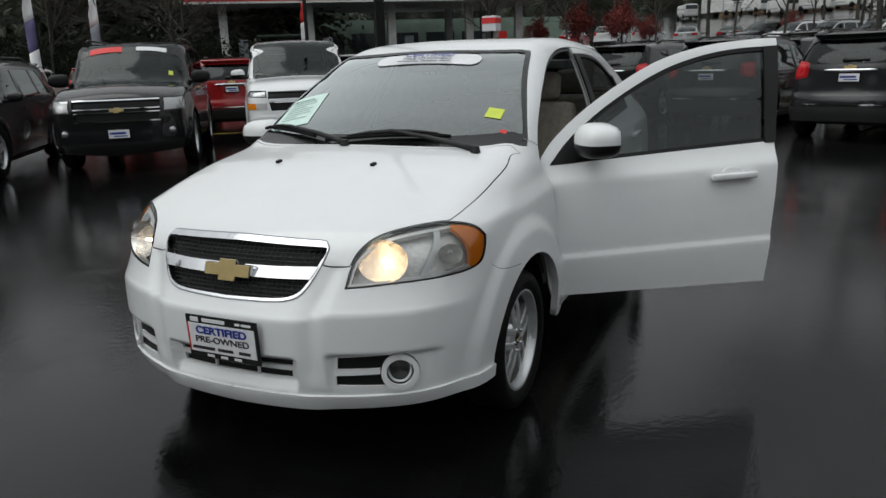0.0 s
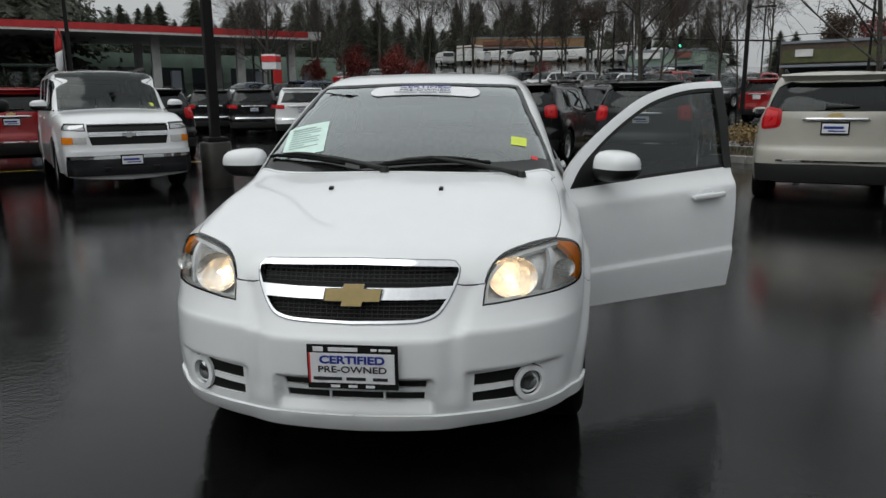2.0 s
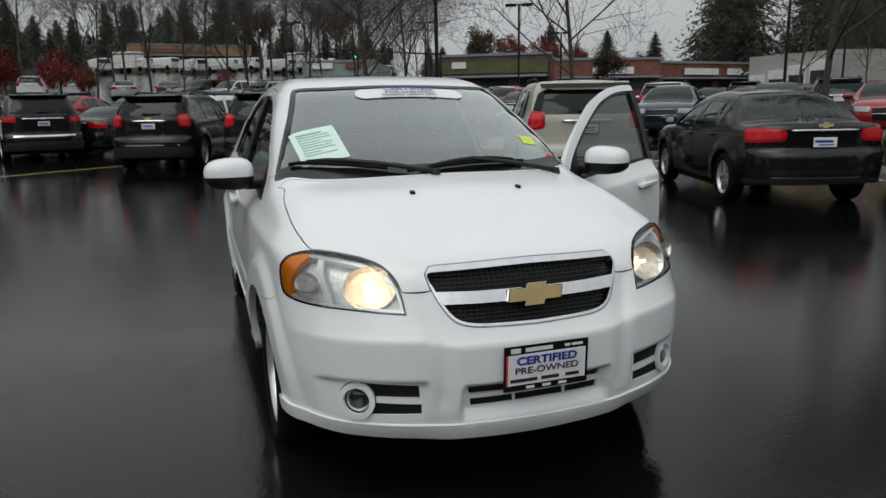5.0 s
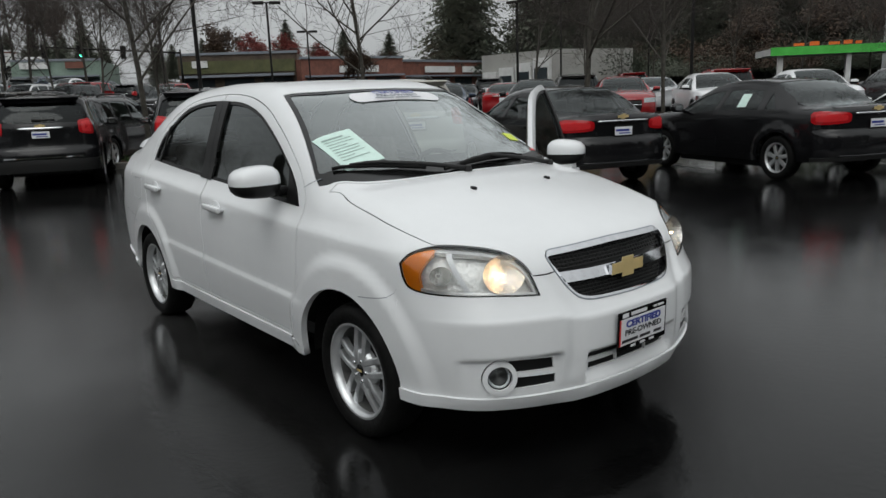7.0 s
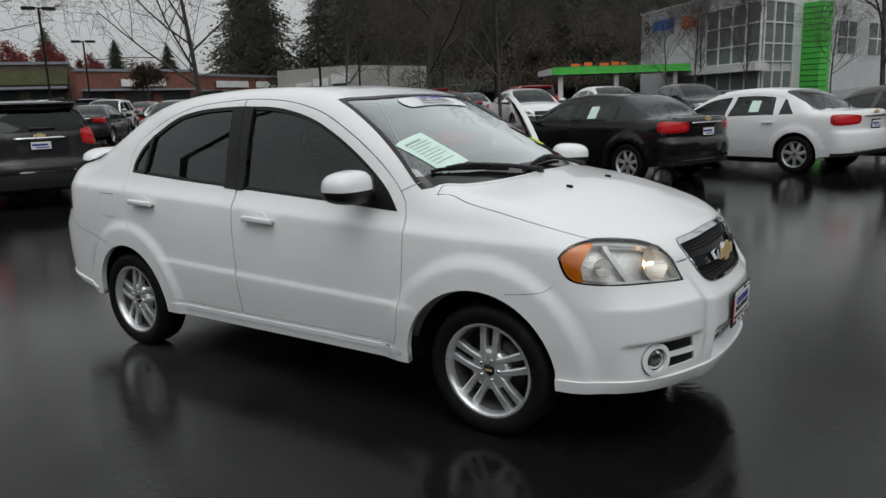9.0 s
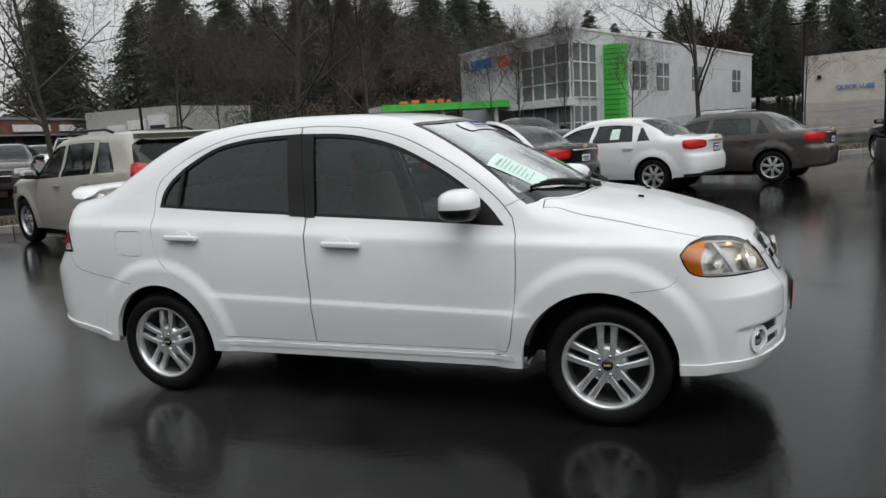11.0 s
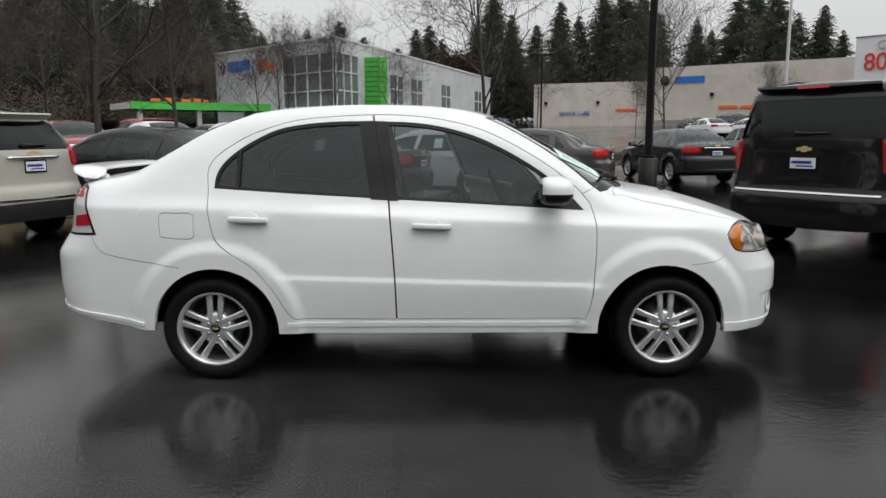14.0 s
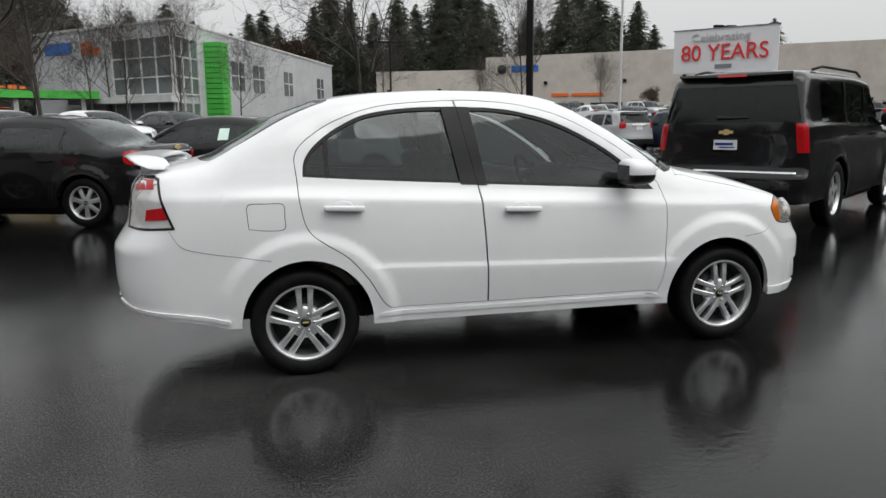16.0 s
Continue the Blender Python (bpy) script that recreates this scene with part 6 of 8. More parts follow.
    if sp.get("spoiler"):
        z = Hh - 0.12
        b_ = across(W * 0.66, z - 0.02, z - 0.002, rat)
        P, F, N = panel(H, tail_d, b_, (), 0.1, off=0.10, rim=0.12)
        sheet("roof_spoiler", (P, F, N), coat, car)
        b2 = across(0.17, z - 0.026, z - 0.006, rat)
        if sp.get("brake_lamp"):
            sheet("high_brake_lamp", panel(H, tail_d, b2, (), 0.1, off=0.104, rim=0.01), REDLENS, car)
    return car, H, (nose_d, tail_d)


SP_SALOON = dict(round=4.5, w=0.895, h=1.475, nose=2.27, tail=-2.30, wb=2.685, r=0.325, deck=1.07, belt=(0.95, 1.02), cowl=(1.13, 1.02), ws_top=0.28, roof_rear=-1.0, bl=-1.72, nose_z=0.80, tum=0.66,
                 windows=[(0.02, -0.02, 0.95, 0.93), (-0.92, -0.86, -0.05, -0.09), (-1.28, -1.08, -0.97, -0.91)], doors=(-0.06, 0.93, -0.98),
                 tails=[(0.44, 0.38, 0.79, 1.0, REDLENS)], chrome_bar=(0.40, 0.945, 0.975), plate_r=0.82, badge_r=1.02, head=(0.46, 0.62, 0.63, 0.79), grille=(0.4, 0.42, 0.74), bars=(0.6,), plate_f=0.42,
                 lower=0.36, spokes=(7, 0, 0.06, 0.07), strip=(0.6, 0.39, 0.402))
SP_CROSS = dict(w=0.92, h=1.68, nose=2.33, tail=-2.36, wb=2.857, r=0.36, belt=(1.02, 1.12), cowl=(1.12, 1.13), ws_top=0.30, roof_rear=-1.3, nose_z=0.93, tum=0.74, rake=0.44, drop=0.035,
                windows=[(0.02, -0.02, 0.93, 0.91), (-0.98, -0.94, -0.06, -0.10), (-1.66, -1.36, -1.06, -1.04)], doors=(-0.06, 0.9, -1.02), glass=TINT,
                tails=[(0.60, 0.30, 0.92, 1.23, REDLENS)], round=5.0, rear_glass=(0.77, 0.63, 1.17, 1.545), chrome_bar=(0.36, 1.055, 1.10), plate_r=0.97, head=(0.48, 0.62, 0.76, 0.92), grille=(0.42, 0.62, 0.92), bars=(0.77,),
                lower=0.52, rails=True, spoiler=True, strip=(0.62, 0.56, 0.585), badge_r=1.125, spokes=(5, 0.02, 0.03, 0.035))
SP_BIGCROSS = dict(SP_CROSS, round=False, w=0.99, h=1.80, nose=2.55, tail=-2.60, wb=3.02, r=0.38, belt=(1.1, 1.18), cowl=(1.2, 1.2), nose_z=0.98, rear_glass=(0.74, 0.6, 1.25, 1.60), tails=[(0.62, 0.40, 1.03, 1.18, REDLENS)],
                   chrome_bar=(0.5, 1.10, 1.15), plate_r=1.0, rake=0.4, windows=[(0.1, 0.06, 0.98, 0.96), (-0.95, -0.91, 0.02, -0.02), (-2.0, -1.9, -1.03, -1.0)], doors=(0.02, 0.95, -0.99), strip=(0.72, 0.66, 0.70))
SP_TRUCK = dict(brake_lamp=True, w=0.98, h=1.92, nose=2.43, tail=-2.68, wb=2.95, r=0.40, belt=(1.22, 1.26), cowl=(1.2, 1.26), ws_top=0.52, roof_rear=-1.9, nose_z=1.10, tum=0.80, rake=0.26, sill=0.34,
                windows=[(0.12, 0.1, 1.0, 0.98), (-0.88, -0.86, 0.04, 0.02), (-2.15, -2.1, -0.98, -0.96)], doors=(0.08, 0.98, -0.93), glass=DARKGLASS, cf=(0.20, 5.0), cr=(0.16, 4.5),
                lean=0.04, tails=[(0.79, 0.22, 0.93, 1.27, REDLENS)], rear_glass=(0.80, 0.70, 1.28, 1.70), plate_r=1.02, badge_r=1.17, head=(0.62, 0.36, 0.84, 1.05), grille=(0.58, 0.72, 1.04), bars=(0.735, 0.86, 0.91, 1.03), badge_f=0.89, plate_f=0.56, fogs=(0.72, 0.58),
                rails=True, spoiler=True, strip=(0.80, 0.695, 0.712), spokes=(5, 0.0, 0.11, 0.08), rim=0.27, mirror=TRIM, mirror_size=(0.16, 0.30, 0.22), third=True)
SP_OLDTRUCK = dict(SP_TRUCK, w=0.94, front_bumper=(0.33, 0.60, 0.66, DARKGREY), turn=(0.74, 0.28, 0.77, 0.865), nose=2.75, tail=-2.9, wb=3.3, h=1.90, nose_z=1.08, head=(0.57, 0.30, 0.93, 1.055), grille=(0.54, 0.75, 1.045), bars=(0.878, 0.90, 0.922), bar_mat=CHROME, mirror=WHITE, mirror_size=(0.16, 0.24, 0.18), cowl=(1.3, 1.25), ws_top=0.62, windows=[(0.22, 0.2, 1.1, 1.08), (-0.78, -0.76, 0.14, 0.12), (-2.4, -2.35, -0.88, -0.86)], doors=(0.18, 1.08, -0.83), plate_f=0.53, badge_mat_f=SILVER, spokes=(6, 0, 0.08, 0.06), rim=0.22)


def park(car, x, y, heading, at=0.0):
    """Stands a car with the point 'at' (metres ahead of its middle) over x, y."""
    h = math.radians(heading)
    car.matrix_world = pose(x - at * math.cos(h), y - at * math.sin(h), 0, 0, 0, heading)
    return car


def again(car, x, y, heading, at=0.0, coat=None, old=None, label=""):
    h = math.radians(heading)
    c = copy_thing(car, pose(x - at * math.cos(h), y - at * math.sin(h), 0, 0, 0, heading))
    if coat is not None:
        for o in c.children_recursive:
            if o.type == "MESH" and o.data.materials and o.data.materials[0] == old:
                o.data = o.data.copy()
                o.data.materials[0] = coat
    if label:
        c["label"] = label
    return c


# row beside the driver's door: saloons and crossovers, noses away
saloon, HS, _ = make_car("saloon", SP_SALOON, BLACKP, "black four-door saloon car parked on wet asphalt")
park(saloon, -2.6, 6.15, 160, -2.30)
sal2 = again(saloon, -0.25, 8.68, 160, -2.30)
sal3 = again(saloon, 1.9, 10.9, 160, -2.30, WHITE, BLACKP, "white four-door saloon car parked on wet asphalt")
again(saloon, 4.1, 12.4, 160, -2.30, GREYP, BLACKP, "grey-brown four-door saloon car parked on wet asphalt")
again(saloon, 7.3, 14.4, 100, -2.30, DARKGREY, BLACKP, "dark grey saloon car parked by a lamp post")
for c_ in (sal2, sal3):
    st_ = loop(curve([(-0.62, 1.055), (-0.43, 1.05), (-0.43, 1.25), (-0.61, 1.25), (-0.62, 1.055)], 0.05, False))
    sheet("window_sticker", panel(HS, LEFT, st_, (), 0.06, off=-0.004, rim=0.001), PAPER, c_, "pale price sheet in the rear side window")
cross, HC, _ = make_car("crossover", SP_CROSS, BEIGE, "champagne beige crossover parked on wet asphalt")
park(cross, -4.9, 4.26, 160, -2.36)
again(cross, -8.65, 2.55, 162, -2.36, DARKGREY, BEIGE, "dark grey crossover with chrome tailgate bar")
again(cross, -10.6, 0.35, 162, -2.36, BLACKP, BEIGE, "black crossover with chrome tailgate bar")
again(cross, -12.55, -1.85, 162, -2.36, BLACKP, BEIGE, "black crossover with chrome tailgate bar")
# large black truck seen from behind
truck, HT, truck_d = make_car("large_suv", SP_TRUCK, BLACKP, "large black sport utility vehicle with roof rails")
park(truck, 3.85, 3.1, 35, -2.68)
# row facing the sedan
truck2 = again(truck, -4.4, -7.45, 38, 1.475, None, None, "large black sport utility vehicle with price on the windscreen")
oldtruck, HO, old_d = make_car("large_suv", SP_OLDTRUCK, WHITE, "large older white sport utility vehicle with grey bumper")
park(oldtruck, -6.6, -5.8, 38, 1.65)
again(cross, -2.35, -9.1, 38, 1.43, DARKGREY, BEIGE, "dark grey crossover parked nose out")
again(cross, -9.3, -9.6, 218, -2.36, REDP, BEIGE, "dark red crossover parked nose away")
again(cross, -11.4, -7.6, 218, -2.36, BLACKP, BEIGE, "black crossover parked nose away")
big, HB, _ = make_car("family_suv", SP_BIGCROSS, BLACKP, "black three-row sport utility vehicle")
park(big, -17.3, -4.55, 196, -2.6)
again(big, -20.6, -7.1, 197, -2.6, WHITE, BLACKP, "white three-row sport utility vehicle")
again(big, -22.6, -9.6, 199, -2.6)
again(big, -24.4, -12.1, 200, -2.6)


# ---- windscreen marks of the black truck that faces the sedan ----
def wind_card(car, H, c, w, hgt, material, label, off=0.004):
    p0 = on(H, TOP, [c])[0]
    nn = H.normal(p0[None])[0]
    yv = np.array([0, 1.0, 0]) - nn * nn[1]
    yv /= np.linalg.norm(yv)
    xv = np.cross(yv, nn)
    if xv[2] < 0:
        xv = -xv
    o3 = loop(curve([(-w / 2, -hgt / 2), (w / 2, -hgt / 2), (w / 2, hgt / 2), (-w / 2, hgt / 2), (-w / 2, -hgt / 2)], 0.05, False))
    tp = TOP.uv(np.array([p0 + yv * u + xv * v for u, v in o3]))
    return sheet("windscreen_banner", panel(H, TOP, tp, (), 0.08, off=off, rim=0.001), material, car, label)


wind_card(truck2, HT, (0.66, 0.33), 0.46, 0.09, WHITECARD, "white windscreen banner")
wind_card(truck2, HT, (0.66, -0.36), 0.5, 0.12, REDMARK, "red price marking on the windscreen")
wind_card(truck2, HT, (0.95, 0.62), 0.07, 0.08, YELLOWNOTE, "small yellow note")
wind_card(oldtruck, HO, (1.1, 0.62), 0.08, 0.08, YELLOWNOTE, "small yellow note")


# ---- car park fittings, planting, buildings and woods ----
BARK = two_tone("bark", (0.028, 0.024, 0.020), (0.072, 0.066, 0.052), 14, (0.7, 0.95), bump_s=0.6, bump_d=0.02)
TWIG = two_tone("wet_twigs", (0.028, 0.021, 0.018), (0.055, 0.042, 0.034), 10, (0.6, 0.9))
NEEDLE = two_tone("conifer_needles", (0.062, 0.072, 0.056), (0.135, 0.145, 0.108), 0.5, (0.6, 0.9))
REDLEAF = two_tone("red_leaves", (0.10, 0.014, 0.012), (0.20, 0.034, 0.024), 0.7, (0.6, 0.9))
RUSTLEAF = two_tone("rust_leaves", (0.032, 0.020, 0.013), (0.07, 0.040, 0.021), 0.7, (0.6, 0.9))
HEDGE = two_tone("hedge_leaves", (0.008, 0.014, 0.006), (0.025, 0.037, 0.014), 2, (0.6, 0.9))
STRAW = two_tone("dry_grass", (0.20, 0.14, 0.06), (0.36, 0.27, 0.13), 5, (0.7, 0.9))
OLDCONC = two_tone("dark_wet_concrete", (0.010, 0.009, 0.008), (0.026, 0.023, 0.02), 4, (0.3, 0.6), spec=0.3, bump_s=0.3, bump_d=0.01)
POLE = plain("dark_pole_paint", (0.007, 0.0065, 0.0065), 0.55, spec=0.2)
LIGHTPOLE = plain("white_pole_paint", (0.6, 0.6, 0.6), 0.4)
STUCCO = two_tone("beige_stucco", (0.50, 0.455, 0.40), (0.60, 0.555, 0.50), 0.6, (0.6, 0.9), bump_s=0.2, bump_d=0.02)
PALEWALL = two_tone("pale_rendered_wall", (0.29, 0.285, 0.265), (0.35, 0.345, 0.325), 0.3, (0.6, 0.9), bump_s=0.15, bump_d=0.02)
GREYWALL = two_tone("pale_grey_panels", (0.44, 0.45, 0.46), (0.54, 0.55, 0.56), 0.5, (0.4, 0.7))
BRICKW = two_tone("red_brick_wall", (0.12, 0.045, 0.032), (0.19, 0.075, 0.05), 1.5, (0.6, 0.9))
BROWNW = two_tone("brown_wall", (0.05, 0.035, 0.025), (0.09, 0.065, 0.045), 0.8, (0.6, 0.9))
OLIVE = two_tone("olive_band", (0.055, 0.058, 0.02), (0.085, 0.088, 0.032), 1.0, (0.6, 0.8))
GREENP = two_tone("bright_green_panel", (0.06, 0.42, 0.05), (0.09, 0.52, 0.08), 1.0, (0.3, 0.5))
DKGREEN = two_tone("dark_green_panel", (0.015, 0.12, 0.015), (0.025, 0.16, 0.025), 1.0, (0.4, 0.6))
PALEINK = plain("pale_grey_ink", (0.60, 0.59, 0.59), 0.5)
REDFASCIA = two_tone("red_fascia", (0.42, 0.015, 0.02), (0.52, 0.03, 0.03), 1.0, (0.3, 0.5))
ORANGE = plain("orange_sign", (0.85, 0.16, 0.02), 0.4)
BLUESIGN = plain("blue_sign", (0.02, 0.16, 0.55), 0.4)
OFFWHITE = two_tone("off_white_fascia", (0.55, 0.55, 0.54), (0.68, 0.68, 0.67), 1.5, (0.4, 0.6))
# showroom panes: the grey of reflected sky is put into the base colour
SHOWGLASS = plain("grey_showroom_glass", (0.15, 0.17, 0.175), 0.06)
SHOPGLASS = plain("dark_shop_glass", (0.035, 0.045, 0.05), 0.06)
PALEGREEN = two_tone("pale_green_wall", (0.16, 0.22, 0.18), (0.22, 0.29, 0.24), 1.0, (0.5, 0.8))
ORANGEW = two_tone("ochre_wall", (0.20, 0.115, 0.05), (0.28, 0.165, 0.075), 0.6, (0.6, 0.9))
TRAFFICG = glow("green_signal", (0.1, 1.0, 0.55), 2.0)

U = Vector((0.722, 0.692, 0))
NRM = Vector((-0.692, 0.722, 0))
S0 = Vector((-9.7, 6.5, 0))


def strip_pt(s, off, z=0.0):
    p = S0 + U * s + NRM * off
    return (p.x, p.y, z)


# planted strip with a raised kerb
bm = bmesh.new()
kerb_pts = []
s0, s1, wd = -12.0, 34.0, 2.7
seg = []
for s in np.arange(s0, s1, 1.0):
    seg.append((s, min(s + 0.985, s1)))
kerb = thing("kerb", pose(0, 0, 0), "grey concrete kerb round a planted strip", "kerb", "", "structure")
kb = bmesh.new()
box(kb, 0, 0, 0.07, 0.985, 0.15, 0.16, 0.02)
kme = bpy.data.meshes.new("kerb_stone")
kb.to_mesh(kme)
kb.free()
kme.materials.append(CONCRETE)
for a, b in seg:
    for off in (0.0, wd):
        o = new("kerb_stone", kme)
        o.parent = kerb
        p = strip_pt((a + b) / 2, off)
        o.matrix_local = pose(p[0], p[1], 0, 0, 0, math.degrees(math.atan2(U.y, U.x)))
vs, fs = [], []
nn_ = 47
for i, s in enumerate(np.linspace(s0, s1, nn_)):
    for j, off in enumerate((0.07, 0.9, 1.8, wd - 0.07)):
        vs.append(strip_pt(s, off, 0.12 + (0.10 + 0.05 * noise.noise((s, off, 0))) * (j in (1, 2))))
for i in range(nn_ - 1):
    for j in range(3):
        fs.append((i * 4 + j, (i + 1) * 4 + j, (i + 1) * 4 + j + 1, i * 4 + j + 1))
tagged(link_mesh("planting_bed", vs, fs, MULCH), "brown bark mulch bed in the planted strip", "planting bed", "", "structure")
# lawn on the far part of the strip
vs, fs = [], []
rng = random.Random(5)
for i in range(9000):
    s, off = rng.uniform(11, s1 - 0.2) if i % 3 else rng.uniform(s0, 11), rng.uniform(0.15, wd - 0.15)
    if i % 3 == 0 and off > 0.7:
        off *= 0.4
    x, y, _ = strip_pt(s, off)
    h, a, lean = rng.uniform(0.06, 0.14), rng.uniform(0, 6.28), rng.uniform(-0.04, 0.04)
    dx, dy = 0.02 * math.cos(a), 0.02 * math.sin(a)
    k = len(vs)
    vs += [(x - dx, y - dy, 0.13), (x + dx, y + dy, 0.13), (x + lean, y + lean, 0.17 + h)]
    fs.append((k, k + 1, k + 2))
tagged(link_mesh("grass", vs, fs, GRASS, smooth=False), "short wet green grass along the kerb", "grass", "", "stuff")


def tuft(x, y, z, r, material, n, name, label, seed, up=1.0, size=0.06):
    """A loose clump of blades or leaves."""
    g = random.Random(seed)
    vs, fs = [], []
    for i in range(n):
        a, q, t = g.uniform(0, 6.28), g.random() ** 0.5, g.random()
        h = r * up * (0.35 + 0.65 * t) * (1.1 - 0.5 * q)
        cx, cy = r * q * math.cos(a), r * q * math.sin(a)
        s = r * size
        k = len(vs)
        o = Vector((cx, cy, h))
        d = Vector((g.gauss(0, 1), g.gauss(0, 1), g.gauss(0, 1))).normalized()
        e = d.orthogonal().normalized()
        vs += [o + d * s, o + e * s * 0.7, o - d * s, o - e * s * 0.7]
        fs.append((k, k + 1, k + 2, k + 3))
    ob = link_mesh(name, vs, fs, material, smooth=False)
    ob.matrix_world = pose(x, y, z)
    return tagged(ob, label, "shrub", "shrubs in the strip")


for i, (s, off, r, mt, lb) in enumerate([(3.2, 1.2, 0.55, STRAW, "clump of pale dry ornamental grass"), (4.6, 1.4, 0.6, STRAW, "clump of pale dry ornamental grass"), (1.0, 1.3, 0.6, HEDGE, "dark green rounded shrub"), (-4.5, 1.2, 0.65, HEDGE, "dark green rounded shrub"),
                                           (-3.0, 1.4, 0.6, STRAW, "clump of pale dry ornamental grass"), (-7.0, 1.3, 0.7, HEDGE, "dark green rounded shrub"), (6.2, 1.5, 0.55, STRAW, "clump of pale dry ornamental grass"), (9.5, 1.4, 0.6, HEDGE, "dark green rounded shrub")]):
    p = strip_pt(s, off)
    tuft(p[0], p[1], 0.18, r, mt, 900, "shrub", lb, i)


# bare trees
def bare_tree(seed, height, r0, levels=5, spread=0.5):
    g = random.Random(seed)
    trunk, twigs = ([], []), ([], [])

    def grow(p, d, length, r, lev):
        pts, rad, q, dd = [p], [r], p, d
        n = 4 if lev else 6
        for i in range(n):
            dd = (dd + Vector((g.gauss(0, 1), g.gauss(0, 1), g.gauss(0, 0.6) + (0.25 if lev else 0.5))) * (0.10 if lev else 0.025)).normalized()
            q = q + dd * (length / n)
            pts.append(q)
            rad.append(r * (1 - 0.55 * (i + 1) / n))
        v, f = tube(pts, rad, 7 if lev == 0 else (5 if lev < 3 else 3), False)
        dst = trunk if lev < 2 else twigs
        k = len(dst[0])
        dst[0].extend(v)
        dst[1].extend(tuple(a + k for a in t) for t in f)
        if lev < levels:
            m = {0: 12, 1: 6, 2: 4, 3: 3}.get(lev, 3)
            for i in range(m):
                t = (0.28 + 0.7 * (i + g.random() * 0.7) / m) if lev == 0 else 0.25 + 0.75 * (i + g.random()) / m
                j = min(int(t * n), n - 1)
                base = pts[j].lerp(pts[j + 1], t * n - j)
                a = g.uniform(0, 6.28)
                ax = dd.orthogonal().normalized()
                ax = Matrix.Rotation(a, 3, dd) @ ax
                nd = (dd * (1 - spread * 0.6) + ax * spread * g.uniform(0.7, 1.2) + Vector((0, 0, 0.25))).normalized()
                grow(base, nd, length * (0.62 if lev == 0 else 0.68) * (1.05 - 0.5 * t if lev == 0 else 1) * g.uniform(0.8, 1.1), max(rad[j] * 0.5, 0.0045), lev + 1)
    grow(Vector((0, 0, 0)), Vector((0, 0, 1)), height * 0.72, r0, 0)
    tr = thing("bare_tree", pose(0, 0, 0), "leafless young street tree with wet dark branches", "tree", "bare trees")
    link_mesh("trunk", *trunk, BARK, tr)
    link_mesh("crown", *twigs, TWIG, tr, smooth=False)
    return tr


t_a, t_b, t_c = bare_tree(3, 8.5, 0.075, 5, 0.82), bare_tree(8, 7.5, 0.055, 5, 0.68), bare_tree(12, 9.0, 0.075, 5, 0.86)
placed = set()


def stand(tree, x, y, turn=0.0, size=1.0, lift=0.0):
    m = pose(x, y, ground_z(x, y) + lift, 0, 0, turn) @ Matrix.Diagonal((size, size, size, 1))
    if tree not in placed:
        placed.add(tree)
        tree.matrix_world = m
        return tree
    c = copy_thing(tree, m)
    c.scale = (size, size, size)
    return c


for tr, x, y, tn, sz in [(t_a, -7.3, 11.0, 20, 1.05), (t_b, -5.9, 12.0, 80, 0.9), (t_c, 1.5, 18.6, 0, 0.95), (t_c, -14.8, 3.5, 150, 1.0), (t_a, -11.1, 7.5, 200, 0.85),
                         (t_b, -9.6, 42, 30, 1.0), (t_b, -11.8, 44, 120, 0.95), (t_b, -6.5, 41, 220, 1.05), (t_b, 9.5, 26, 60, 0.95), (t_b, -30, 6.5, 0, 1.1), (t_c, -33, 10, 60, 1.1), (t_b, -40, -1, 100, 1.2),
                         (t_b, -45, -6, 20, 1.3), (t_b, -43, -11, 200, 1.2), (t_a, -38, -14.5, 10, 1.1), (t_b, -47, 3, 300, 1.3), (t_a, -52, 8, 70, 1.3), (t_b, -50, -15, 70, 1.3),
                         (t_a, -24, 27, 30, 1.0), (t_c, -20, 33, 0, 1.0), (t_b, -28, 36, 90, 1.1), (t_b, -22, -24, 90, 1.1), (t_c, -26, -27, 0, 1.1), (t_b, -19, -28, 30, 1.2), (t_b, 30, 62, 0, 0.8), (t_b, 20, 70, 0, 0.8),
                         (t_c, -42, 1.5, 15, 1.15), (t_a, -46, 5.5, 110, 1.2), (t_b, -41, 7, 260, 1.1), (t_c, -48, -3, 75, 1.3), (t_a, -54, 12, 160, 1.3), (t_b, -44, -17, 330, 1.2), (t_c, -60, 4, 40, 1.4), (t_a, -58, -8, 290, 1.3), (t_b, -37, 12, 190, 1.0),
                         (t_c, -95, 10, 0, 2.0), (t_a, -98, 2, 80, 2.2), (t_c, -100, -8, 160, 2.1), (t_a, -92, 22, 240, 2.0), (t_c, -96, 32, 30, 2.2), (t_a, -90, -18, 110, 2.1), (t_c, -104, 16, 190, 2.3), (t_a, -94, -28, 270, 2.2),
                         (t_c, -19, 58, 15, 1.0), (t_a, -14, 60, 95, 0.95), (t_c, -30, 58, 200, 1.1), (t_a, -36, 55, 300, 1.1), (t_b, -34, 48, 120, 1.1), (t_c, -26, 62, 250, 1.2), (t_a, -3.5, 52.5, 40, 0.8), (t_c, 11, 78, 140, 0.95)]:
    stand(tr, x, y, tn, sz, 0.15 if abs((Vector((x, y, 0)) - S0).dot(NRM) - 1.35) < 1.4 else 0.0)


